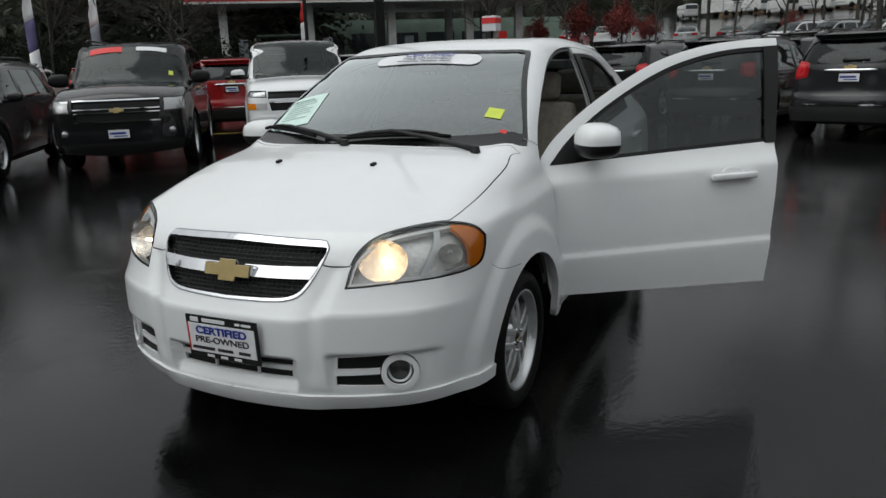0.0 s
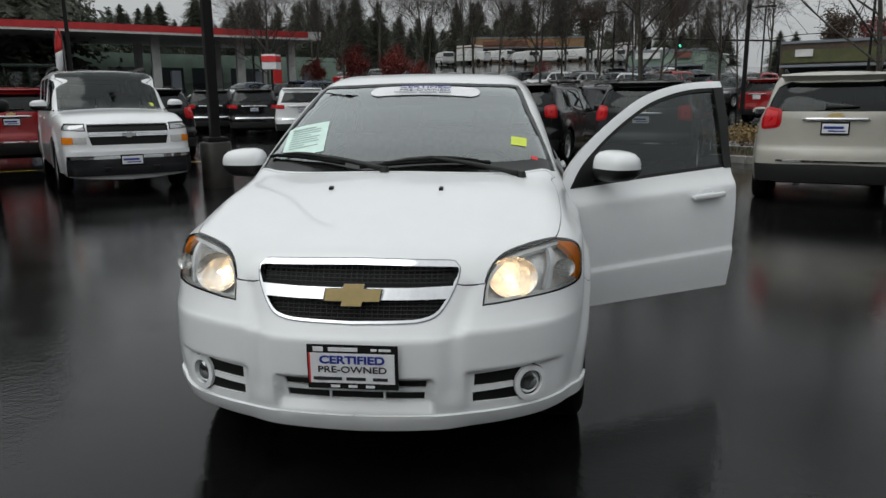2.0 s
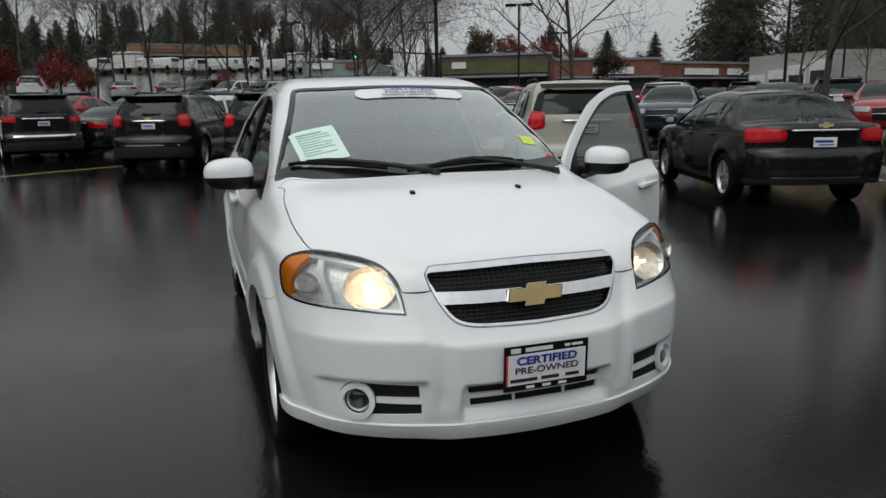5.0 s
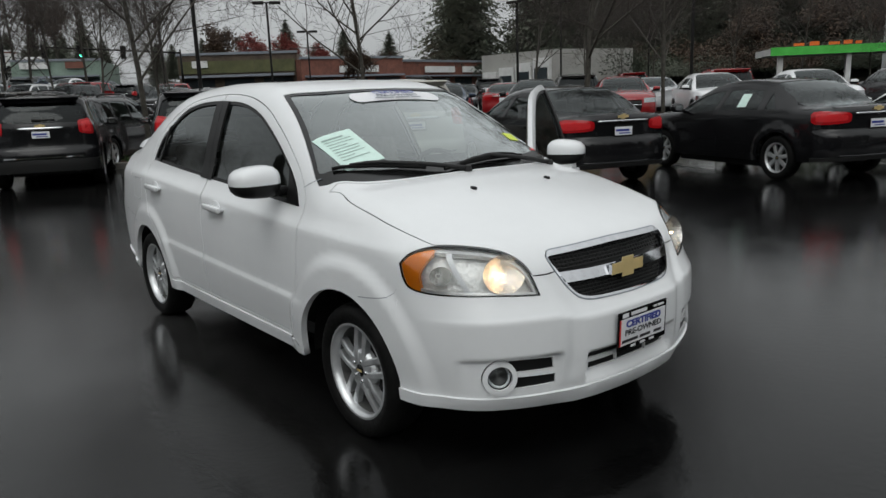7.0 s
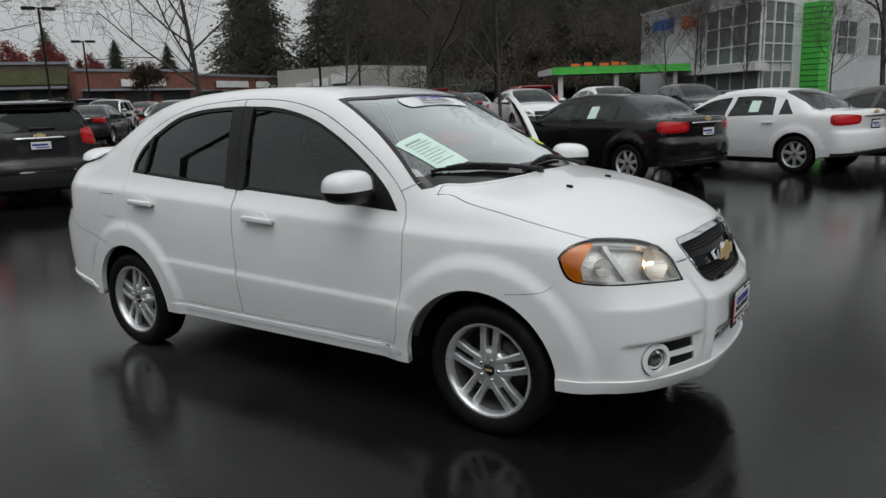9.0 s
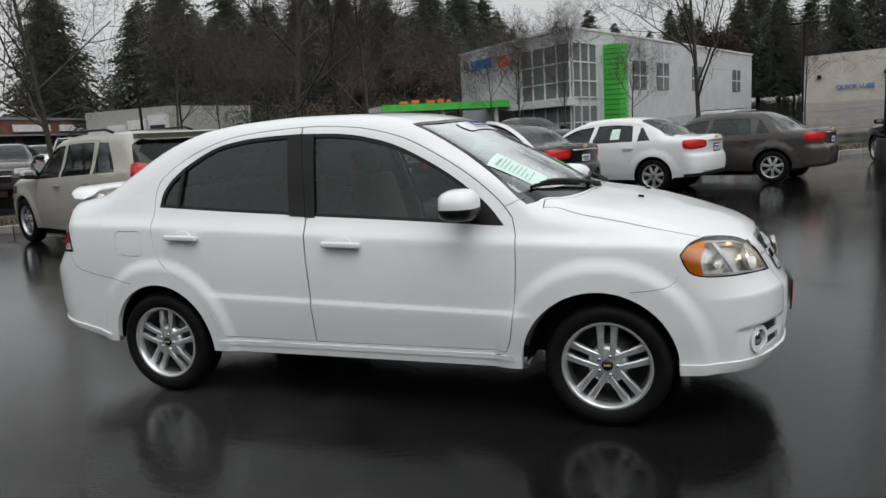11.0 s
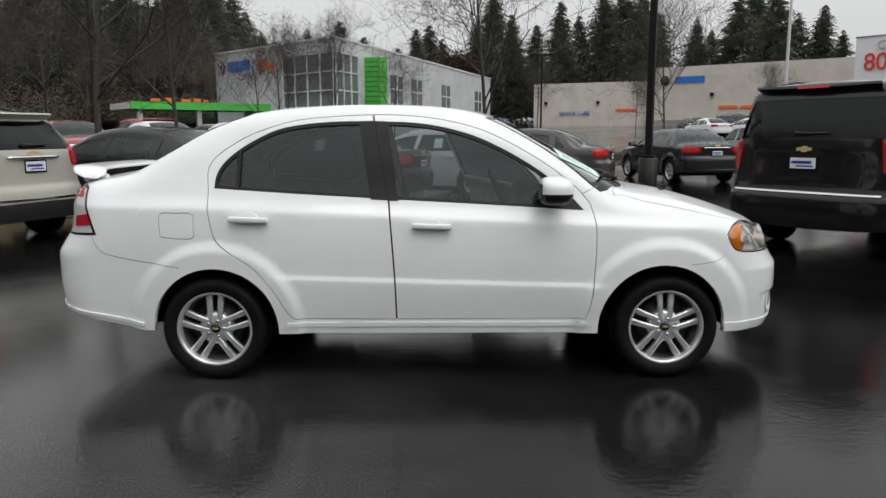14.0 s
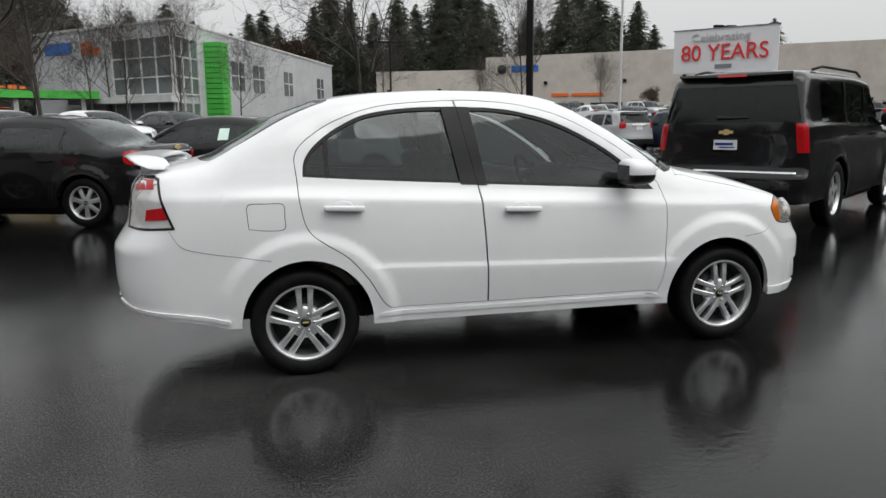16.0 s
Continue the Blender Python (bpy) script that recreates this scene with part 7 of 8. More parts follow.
# conifers
def conifer(seed, height, girth):
    g = random.Random(seed)
    v, f = tube([(0, 0, 0), (0.1, 0, height * 0.5), (0, 0.05, height)], [height * 0.016, height * 0.010, 0.02], 6, False)
    tr = thing("conifer", pose(0, 0, 0), "tall dark green conifer with drooping branches", "tree", "conifers")
    link_mesh("trunk", v, f, BARK, tr)
    vs, fs = [], []
    # limbs leave the trunk singly, sag, and carry hanging sprays
    for i in range(int(height * 25)):
        q = 0.10 + 0.895 * g.random() ** 1.15
        z = height * q
        R = girth * ((1 - q) ** 0.75 + 0.02) * min(1.0, 0.5 + q * 3)
        L = max(R * g.uniform(0.45, 1.12), 0.2)
        a = g.uniform(0, 6.28)
        d = Vector((math.cos(a), math.sin(a), 0))
        sd = Vector((-d.y, d.x, 0))
        rise, droop = g.uniform(0.0, 0.3), -g.uniform(0.25, 0.6)
        n = 9
        for m in range(n):
            t0 = (m + 0.5 + g.uniform(-0.3, 0.3)) / n
            p0 = d * L * t0 + Vector((0, 0, z + L * (rise * t0 + droop * t0 * t0)))
            for sg in (-1, 1):
                w = (0.22 * L * (1.1 - t0) + 0.15) * g.uniform(0.5, 1.3)
                out = sd * sg * w + d * w * g.uniform(0.1, 0.7)
                tip = p0 + out + Vector((0, 0, -w * g.uniform(0.15, 0.8)))
                e = d * (0.12 * w + 0.05)
                k = len(vs)
                mid = p0.lerp(tip, 0.55)
                vs += [p0, mid + e + Vector((0, 0, 0.06)), tip, mid - e - Vector((0, 0, g.uniform(0.1, 0.3) * w))]
                fs.append((k, k + 1, k + 2, k + 3))
    link_mesh("crown", vs, fs, NEEDLE, tr, smooth=False)
    return tr


con = [conifer(1, 30, 15), conifer(2, 27, 13), conifer(3, 33, 15.5), conifer(4, 24, 13.5)]
g = random.Random(11)


def polar(az, d, ox=1.0, oy=-3.0):
    a = math.radians(az)
    return ox + d * math.cos(a), oy + d * math.sin(a)


# last band: conifers out of view, added so cars reflect dark surroundings
for az0, az1, d0, d1, n, s_lo, s_hi in [(107, 133, 92, 135, 74, 0.5, 0.68), (137, 139, 95, 115, 2, 0.55, 0.65), (62, 101, 150, 175, 18, 0.3, 0.42), (30, 60, 140, 170, 16, 0.25, 0.38), (143, 166, 200, 260, 9, 0.35, 0.6), (165, 178, 170, 240, 18, 0.34, 0.5),
                                         (176, 214, 168, 235, 84, 0.38, 0.6), (212, 240, 62, 110, 34, 0.5, 0.85), (240, 392, 75, 130, 84, 0.6, 1.0)]:
    for i in range(n):
        az = az0 + (az1 - az0) * (i + g.random()) / n
        x, y = polar(az, g.uniform(d0, d1))
        stand(g.choice(con), x, y, g.uniform(0, 360), g.uniform(s_lo, s_hi), -0.2)


# taller conifers in groups behind the showroom and the service building: azimuth, height of the tip in degrees
for az, el in [(107.5, 11), (106.3, 10.5), (105.2, 10.2), (104.3, 9.0), (103.2, 7.6), (102.3, 7.0), (99.8, 7.9), (97.4, 8.5), (95.6, 7.4), (93.0, 6.6), (91.6, 8.0), (90.6, 8.3), (89.6, 7.3), (88.2, 6.2), (86.9, 8.6), (85.7, 10.6),
               (84.3, 9.0), (82.4, 8.2), (80.6, 9.8), (79.2, 8.8), (77.4, 10.4), (76.0, 11.0), (74.7, 10.2), (73.5, 8.8), (70.8, 8.2), (69.8, 7.4), (68.0, 9.6), (66.9, 10.6), (65.6, 10.0), (64.2, 8.2), (62.6, 8.6), (61.4, 6.9), (53.3, 6.9)]:
    d = g.uniform(132, 150)
    x, y = polar(az, d, -0.4, -4.6)
    k = g.randrange(4)
    h = 1.36 + d * math.tan(math.radians(el)) - ground_z(x, y)
    stand(con[k], x, y, g.uniform(0, 360), h / (30, 27, 33, 24)[k], -0.2)


# leafy autumn trees
def leafy(seed, height, material, label):
    g = random.Random(seed)
    tr = thing("autumn_tree", pose(0, 0, 0), label, "tree", "autumn trees")
    v, f = tube([(0, 0, 0), (0.1, 0, height * 0.35), (0.0, 0.1, height * 0.7)], [0.16, 0.12, 0.05], 6, False)
    for i in range(6):
        a = i * 1.05
        p = [(0.05, 0, height * (0.25 + 0.05 * i)), (0.8 * math.cos(a), 0.8 * math.sin(a), height * (0.4 + 0.05 * i)), (1.5 * math.cos(a), 1.5 * math.sin(a), height * (0.55 + 0.05 * i))]
        v2, f2 = tube(p, [0.06, 0.04, 0.015], 4, False)
        f += [tuple(q + len(v) for q in t) for t in f2]
        v += v2
    link_mesh("trunk", v, f, BARK, tr)
    vs, fs = [], []
    clumps = [(Vector((g.gauss(0, 1), g.gauss(0, 1), g.gauss(0, 0.8))).normalized() * g.uniform(0.3, 1.0), g.uniform(0.22, 0.42)) for _ in range(26)]
    for c, r in clumps:
        for i in range(170):
            p = c + Vector((g.gauss(0, 0.5), g.gauss(0, 0.5), g.gauss(0, 0.5))) * r
            o = Vector((p.x * height * 0.28, p.y * height * 0.28, height * (0.64 + 0.32 * p.z)))
            d = Vector((g.gauss(0, 1), g.gauss(0, 1), g.gauss(0, 1))).normalized()
            e = d.orthogonal().normalized()
            s = height * 0.0135
            k = len(vs)
            vs += [o + d * s, o + e * s * 0.7, o - d * s, o - e * s * 0.7]
            fs.append((k, k + 1, k + 2, k + 3))
    link_mesh("crown", vs, fs, material, tr, smooth=False)
    return tr


red_t, rust_t = leafy(4, 7, REDLEAF, "autumn tree with deep red leaves"), leafy(6, 8, RUSTLEAF, "autumn tree with thin rust brown leaves")
for tr, az, d, sz in [(red_t, 189.2, 48, 0.55), (red_t, 192.4, 50, 0.56), (red_t, 195.5, 50, 0.44), (red_t, 187.4, 52, 0.4), (red_t, 156, 112, 1.3), (red_t, 153.5, 115, 1.3), (rust_t, 158, 112, 1.3), (red_t, 151, 118, 1.1), (red_t, 139, 110, 0.8), (red_t, 141.5, 112, 0.75),
                      (red_t, 178, 55, 0.36), (rust_t, 110.5, 82, 1.1), (rust_t, 108, 84, 0.9), (rust_t, 119, 78, 1.0), (rust_t, 114, 85, 1.2), (rust_t, 93, 118, 1.5), (rust_t, 90.5, 120, 1.7), (rust_t, 63, 74, 0.4), (rust_t, 146, 100, 0.7), (rust_t, 149, 60, 0.6), (rust_t, 175, 100, 1.3), (rust_t, 169, 110, 1.4)]:
    x, y = polar(az, d, 4.0, 0.0)
    stand(tr, x, y, az * 7 % 360, sz)
# hedges and dark undergrowth
for i in range(34):
    az = 203 + i * 1.15
    x, y = polar(az, 40 + 3 * math.sin(i * 1.7), 4, 0)
    tuft(x, y, ground_z(x, y), (2.2 + 0.7 * math.sin(i * 2.3)) * (1.0 if i > 13 else 0.42), HEDGE, 1700, "hedge_shrub", "tall dark evergreen hedge shrub", i, 1.1, 0.03)
for i in range(30):
    az = 99 + i * 1.1
    x, y = polar(az, 84 + 4 * math.sin(i * 1.7))
    tuft(x, y, ground_z(x, y), 3.4 + 1.0 * math.sin(i * 2.3), (NEEDLE, HEDGE, RUSTLEAF)[i % 3], 2600, "undergrowth", "dense dark undergrowth below the conifers", i, 1.1, 0.026)


# ---- lamp posts ----
def lamp_post(x, y, h, base=True, wide=0.15, heads=2, turn=0.0):
    lp = thing("lamp_post", pose(x, y, ground_z(x, y), 0, 0, turn), "tall dark square lamp post" + (" on a round concrete foot" if base else " with twin heads"), "lamp post", "lamp posts")
    if base:
        v, f = lathe([(0.0, 0.72), (0.22, 0.72), (0.24, 0.70), (0.24, 0.0)], 24, "z")
        link_mesh("foot", v, f, OLDCONC, lp, "dark stained concrete foot")
        bm = bmesh.new()
        box(bm, 0, 0, 0.76, 0.32, 0.32, 0.07, 0.015)
        part("base_cover", bm, POLE, lp)
    bm = bmesh.new()
    box(bm, 0, 0, h / 2 + 0.2, wide, wide, h - 0.4, 0.02)
    part("pole", bm, POLE, lp)
    for i in range(heads):
        sg = 1 if i == 0 else -1
        bm = bmesh.new()
        box(bm, sg * 0.55, 0, h - 0.05, 0.75, 0.36, 0.2, 0.06)
        hd = part("lamp_head", bm, POLE, lp)
        bm = bmesh.new()
        box(bm, sg * 0.55, 0, h - 0.14, 0.55, 0.26, 0.02)
        part("diffuser", bm, OFFWHITE, hd)
        bm = bmesh.new()
        box(bm, sg * 0.14, 0, h - 0.03, 0.2, 0.07, 0.07)
        part("arm", bm, POLE, lp)
    return lp


lamp_post(-6.85, -4.32, 9.5, True, 0.15, 2, 40)
lamp_post(5.35, 14.0, 9.0, True, 0.17, 2, 60)
for az, d, h, ox, oy, tn in [(153.4, 52, 7.1, 3.69, -2.31, 60), (150.6, 70, 6.2, 3.69, -2.31, 60), (170.9, 66, 6.0, 3.69, -2.31, 70), (161, 78, 7.5, 3.69, -2.31, 65), (158.6, 30, 9.0, 3.69, -2.31, 60), (213.8, 34, 9.0, 4.1, 1.1, 20), (119.9, 36, 10, 2.72, -3.27, 30),
                             (124.0, 75, 9, 2.72, -3.27, 30), (128.5, 70, 8, 0.8, -4.48, 20), (81.2, 60, 6.6, -1, -4.66, 0), (56.5, 62, 7.6, -1, -4.66, 0), (131, 55, 7, 0.8, -4.48, 0), (44, 40, 9, -1.37, -4.59, 0), (200.5, 60, 6.5, 4.3, 0.5, 0)]:
    x, y = polar(az, d, ox, oy)
    lamp_post(x, y, h, False, 0.14, 2, tn)
fx, fy = polar(63.9, 48, -0.9, -4.68)
v, f = lathe([(0.10, 0), (0.09, 4), (0.06, 14)], 12, "z")
fp = link_mesh("flagpole", v, f, LIGHTPOLE)
fp.matrix_world = pose(fx, fy, ground_z(fx, fy))
tagged(fp, "slim white painted flagpole", "flagpole")

# painted lines
bm = bmesh.new()
d = Vector((-0.63, 0.777, 0))
c0 = Vector((-11.6, -6.6, 0))
for a, b in ((-9, 5.5),):
    p, q = c0 + d * a, c0 + d * b
    nrm = Vector((0.777, 0.63, 0)) * 0.05
    bm.faces.new([bm.verts.new(v + Vector((0, 0, 0.004))) for v in (p - nrm, q - nrm, q + nrm, p + nrm)])
tagged(part("parking_line", bm, YELLOWLINE), "worn yellow painted parking line", "road marking", "", "structure")
for i in range(7):
    c = Vector((-7.2, 3.2, 0)) + U * (i * 3.05 - 1.5)
    h = Vector((math.cos(radians(160)), math.sin(radians(160)), 0))
    bm = bmesh.new()
    n2 = Vector((-h.y, h.x, 0)) * 0.045
    a, b = c + h * 1.4, c + h * 3.4
    bm.faces.new([bm.verts.new(v + Vector((0, 0, 0.004))) for v in (a - n2, b - n2, b + n2, a + n2)])
    tagged(part("bay_line", bm, WHITELINE), "worn white painted bay line", "road marking", "bay lines", "structure")


# ---- buildings ----
def wall_frame(p, q):
    """Along the wall from p to q: unit vector, outward normal (to the right of p->q), length."""
    a, b = Vector((*p, 0)), Vector((*q, 0))
    u = (b - a).normalized()
    return a, u, Vector((u.y, -u.x, 0)), (b - a).length


def on_wall(name, p, q, s0, s1, z0, z1, out, depth, material, parent, label="", bevel=0.0):
    """A block on the wall p-q between s0 and s1 along it."""
    a, u, n, L = wall_frame(p, q)
    c = a + u * ((s0 + s1) / 2) + n * (out - depth / 2)
    bm = bmesh.new()
    box(bm, 0, 0, 0, s1 - s0, depth, z1 - z0, bevel)
    o = part(name, bm, material, parent, label)
    o.matrix_local = Matrix.Translation((c.x, c.y, (z0 + z1) / 2)) @ Matrix.Rotation(math.atan2(u.y, u.x), 4, "Z")
    return o


def sign_text(body, p, q, s, z, size, material, parent, out=0.15, squash=1.0):
    a, u, n, L = wall_frame(p, q)
    c = a + u * s + n * out
    m = Matrix((tuple(u), (0, 0, 1), tuple(n))).transposed().to_4x4()
    return text_part("sign_letters", body, size, material, parent, Matrix.Translation((c.x, c.y, z)) @ m, squash=squash, thick=0.04)


def prism(name, corners, z0, z1, material, parent):
    n = len(corners)
    vs = [(x, y, z) for z in (z0, z1) for x, y in corners]
    fs = [(i, (i + 1) % n, n + (i + 1) % n, n + i) for i in range(n)] + [tuple(range(n, 2 * n)), tuple(range(n - 1, -1, -1))]
    o = link_mesh(name, vs, fs, material, parent, smooth=False)
    bmx = bmesh.new()
    bmx.from_mesh(o.data)
    bmesh.ops.recalc_face_normals(bmx, faces=bmx.faces)
    bmx.to_mesh(o.data)
    bmx.free()
    return o


# showroom with a glazed corner and a green fin
A, B, C = (-21.8, 67.7), (-8.4, 54.8), (7.2, 100.0)
D = (-6.0, 113.0)
zg = 0.6
show = thing("showroom", pose(0, 0, 0), "pale grey two-storey showroom with glazed corner and green fin", "building")
prism("wall", [A, B, C, D], zg - 1, 8.95, GREYWALL, show)
prism("parapet", [(A[0] - 0.15, A[1] - 0.1), (B[0], B[1] - 0.2), (C[0] + 0.15, C[1]), (D[0], D[1] + 0.2)], 8.95, 9.12, OFFWHITE, show)
La = (Vector(B) - Vector(A)).length
on_wall("glazing", A, B, La * 0.62, La - 0.0, 3.6, 7.9, 0.06, 0.12, SHOWGLASS, show, "dark upper glazing")
on_wall("glazing", A, B, La * 0.55, La, zg, 2.9, 0.06, 0.12, SHOWGLASS, show)
on_wall("glazing", B, C, 0, 4.2, 3.6, 7.9, 0.06, 0.12, SHOWGLASS, show)
on_wall("glazing", B, C, 0, 4.2, zg, 2.9, 0.06, 0.12, SHOWGLASS, show)
on_wall("canopy_band", A, B, La * 0.35, La + 0.8, 2.95, 3.45, 1.0, 1.0, OFFWHITE, show)
for i in range(5):
    s = La * 0.62 + i * La * 0.38 / 4
    on_wall("mullion", A, B, s - 0.06, s + 0.06, zg, 7.9, 0.16, 0.12, OFFWHITE, show)
for z in (1.6, 4.9, 6.4, 7.9, 3.6):
    on_wall("transom", A, B, La * 0.62, La, z - 0.05, z + 0.05, 0.14, 0.12, OFFWHITE, show)
    on_wall("transom", B, C, 0, 4.2, z - 0.05, z + 0.05, 0.14, 0.12, OFFWHITE, show)
for s in (0.1, 1.4, 2.8, 4.2):
    on_wall("mullion", B, C, s - 0.06, s + 0.06, zg, 7.9, 0.16, 0.12, OFFWHITE, show)
fin = on_wall("green_fin", B, C, 5.75, 7.15, 1.0, 7.8, 1.35, 2.6, DKGREEN, show, "bright green ribbed fin")
for i in range(16):
    z = 1.3 + i * 0.42
    on_wall("fin_rib", B, C, 5.65, 7.25, z, z + 0.35, 1.5, 2.8, GREENP, show)
for i, s in enumerate((11.5, 17.0, 26.5, 40.0)):
    w_ = on_wall("window", B, C, s, s + 3.0, 4.3, 6.9, 0.05, 0.12, SHOWGLASS, show, "dark upper window")
    on_wall("window_bar", B, C, s + 1.42, s + 1.58, 4.3, 6.9, 0.09, 0.12, OFFWHITE, show)
    on_wall("window_bar", B, C, s, s + 3.0, 5.55, 5.67, 0.09, 0.12, OFFWHITE, show)
on_wall("sign", A, B, 2.5, 6.2, 7.2, 8.1, 0.12, 0.12, BLUESIGN, show, "blue sign plate")
on_wall("sign", A, B, 7.6, 10.0, 7.0, 7.5, 0.12, 0.12, ORANGE, show, "orange sign plate")
on_wall("sign", A, B, 7.6, 9.0, 7.6, 8.0, 0.12, 0.12, ORANGE, show, "orange sign plate")
a_, u_, n_, _l = wall_frame(A, B)
c_ = a_ + u_ * 1.4 + n_ * 0.1
v, f = lathe([(0.0, 0.1), (0.5, 0.1), (0.55, 0.05), (0.55, 0)], 24, "z")
lg = link_mesh("round_logo", v, f, BLACKINK, show, "round dark emblem")
lg.matrix_local = Matrix.Translation((c_.x, c_.y, 7.65)) @ Matrix((tuple(u_), (0, 0, 1), tuple(n_))).transposed().to_4x4()
v, f = lathe([(0.3, 0.12), (0.42, 0.12)], 24, "z")
link_mesh("logo_ring", v, f, OFFWHITE, lg)

# green service canopy
can = thing("service_canopy", pose(0, 0, 0), "low green-edged service canopy on pale posts", "canopy")
K1, K2 = polar(113.5, 62, 0.8, -4.48), polar(103.5, 66, 0.8, -4.48)
on_wall("fascia", K1, K2, 0, 11.6, 3.35, 3.95, 0.2, 0.2, GREENP, can, "bright green fascia")
on_wall("roof_slab", K1, K2, 0.05, 11.5, 3.4, 3.9, 0.0, 6.0, OFFWHITE, can)
for s in (0.8, 5.5, 10.5):
    on_wall("post", K1, K2, s - 0.18, s + 0.18, 0.3, 3.4, -0.3, 0.36, OFFWHITE, can)
for i, (s, w_) in enumerate(((1.6, 0.9), (2.7, 0.8), (4.0, 0.9), (5.0, 0.7), (5.8, 0.5))):
    on_wall("sign_letter", K1, K2, s, s + w_ * 0.8, 4.0, 4.2 + 0.08 * (i % 2), 0.0, 0.15, ORANGE, can, "orange sign letter shape")

# long beige service building
G1, G2, G3 = (12.9, 96.0), (27.0, 90.5), (70.0, 58.0)
srv = thing("service_building", pose(0, 0, 0), "long beige stucco service building with wall signs", "building")
prism("wall", [G1, G2, (33, 104), (18, 110)], 0, 8.0, STUCCO, srv)
prism("wall", [(26.6, 89.9), G3, (82, 74), (36, 106)], 0, 9.5, STUCCO, srv)
prism("plinth", [(26.5, 89.7), (70.1, 57.7), (70.2, 57.8), (26.7, 89.9)], 0, 3.0, CONCRETE, srv)
sign_text("QUICK LUBE", G1, G2, 5.6, 4.0, 0.72, BLUESIGN, srv, 0.15, 1.0)
on_wall("sign", G1, G2, 11, 13.6, 4.2, 4.55, 0.1, 0.1, ORANGE, srv, "orange sign plate")
W1 = ((26.6, 89.9), G3)
on_wall("sign", *W1, 3.6, 7.2, 7.5, 8.3, 0.12, 0.12, BLUESIGN, srv, "blue sign plate")
on_wall("sign", *W1, 9, 11.2, 4.25, 4.65, 0.12, 0.12, ORANGE, srv, "orange sign plate")
on_wall("sign", *W1, 11.6, 15.6, 4.25, 4.6, 0.12, 0.12, ORANGE, srv, "orange sign plate")
a_, u_, n_, _l = wall_frame(*W1)
c_ = a_ + u_ * 2.3 + n_ * 0.1
v, f = lathe([(0.0, 0.1), (0.55, 0.1), (0.6, 0.05), (0.6, 0)], 24, "z")
lg = link_mesh("round_logo", v, f, BLACKINK, srv, "round dark emblem")
lg.matrix_local = Matrix.Translation((c_.x, c_.y, 7.9)) @ Matrix((tuple(u_), (0, 0, 1), tuple(n_))).transposed().to_4x4()
for s in (1.5, 8.5):
    on_wall("wall_lamp", G1, G2, s, s + 0.4, 5.2, 5.6, 0.3, 0.3, POLE, srv)
for s in (8.0, 18.0, 27.0):
    on_wall("wall_lamp", *W1, s, s + 0.4, 5.8, 6.2, 0.3, 0.3, POLE, srv)
for s in (9.2, 14.0, 36.0, 41.0):
    on_wall("garage_door", *W1, s, s + 4.0, 0.5, 3.4, 0.03, 0.06, SHOPGLASS, srv, "dark wide garage door")
on_wall("sign", *W1, 46.5, 50.5, 7.9, 8.3, 0.12, 0.12, GOLD, srv, "gold emblem plate")
on_wall("sign", *W1, 51.2, 53.0, 7.85, 8.35, 0.12, 0.12, BLUESIGN, srv, "blue sign plate")

# billboard
R1, R2 = polar(59.6, 62, -1.37, -4.59), polar(52.6, 60, -1.37, -4.59)
bb = thing("billboard", pose(0, 0, 0), "white billboard with large red words", "billboard")
Lb = (Vector(R2) - Vector(R1)).length
on_wall("board", R1, R2, 0, Lb, 4.8, 8.05, 0.0, 0.25, WHITECARD, bb, "white painted board")
on_wall("board_edge", R1, R2, -0.06, Lb + 0.06, 8.05, 8.13, 0.05, 0.35, GREYINK, bb)
for s in (0.8, Lb - 0.8):
    on_wall("post", R1, R2, s - 0.12, s + 0.12, 0.5, 4.8, -0.3, 0.24, POLE, bb)
sign_text("80 YEARS", R1, R2, Lb / 2, 6.25, 1.7, REDMARK, bb, 0.08, 0.93)
sign_text("Celebrating", R1, R2, Lb * 0.46, 7.45, 0.85, PALEINK, bb, 0.08, 1.1)
on_wall("print_bar", R1, R2, Lb * 0.42, Lb * 0.58, 5.1, 5.4, 0.05, 0.03, GREYINK, bb)

# pale workshop behind the trees
Q1, Q2, Q3 = polar(136.5, 82, 2.72, -3.27), polar(130.8, 74, 2.72, -3.27), polar(125.2, 80, 2.72, -3.27)
wk = thing("workshop", pose(0, 0, 0), "pale concrete workshop with stepped white front", "building")
Q4 = (Q1[0] + 6, Q1[1] + 14)
prism("wall", [Q1, Q2, Q3, Q4], 0, 5.4, PALEWALL, wk)
for i in range(4):
    s = 0.6 + i * 2.6
    on_wall("bay_front", Q1, Q2, s, s + 2.2, 1.0, 3.6 + 0.35 * i, 0.4, 0.5, OFFWHITE, wk)
    on_wall("bay_glass", Q1, Q2, s + 0.2, s + 2.0, 1.0, 2.8 + 0.3 * i, 0.45, 0.1, SHOPGLASS, wk)

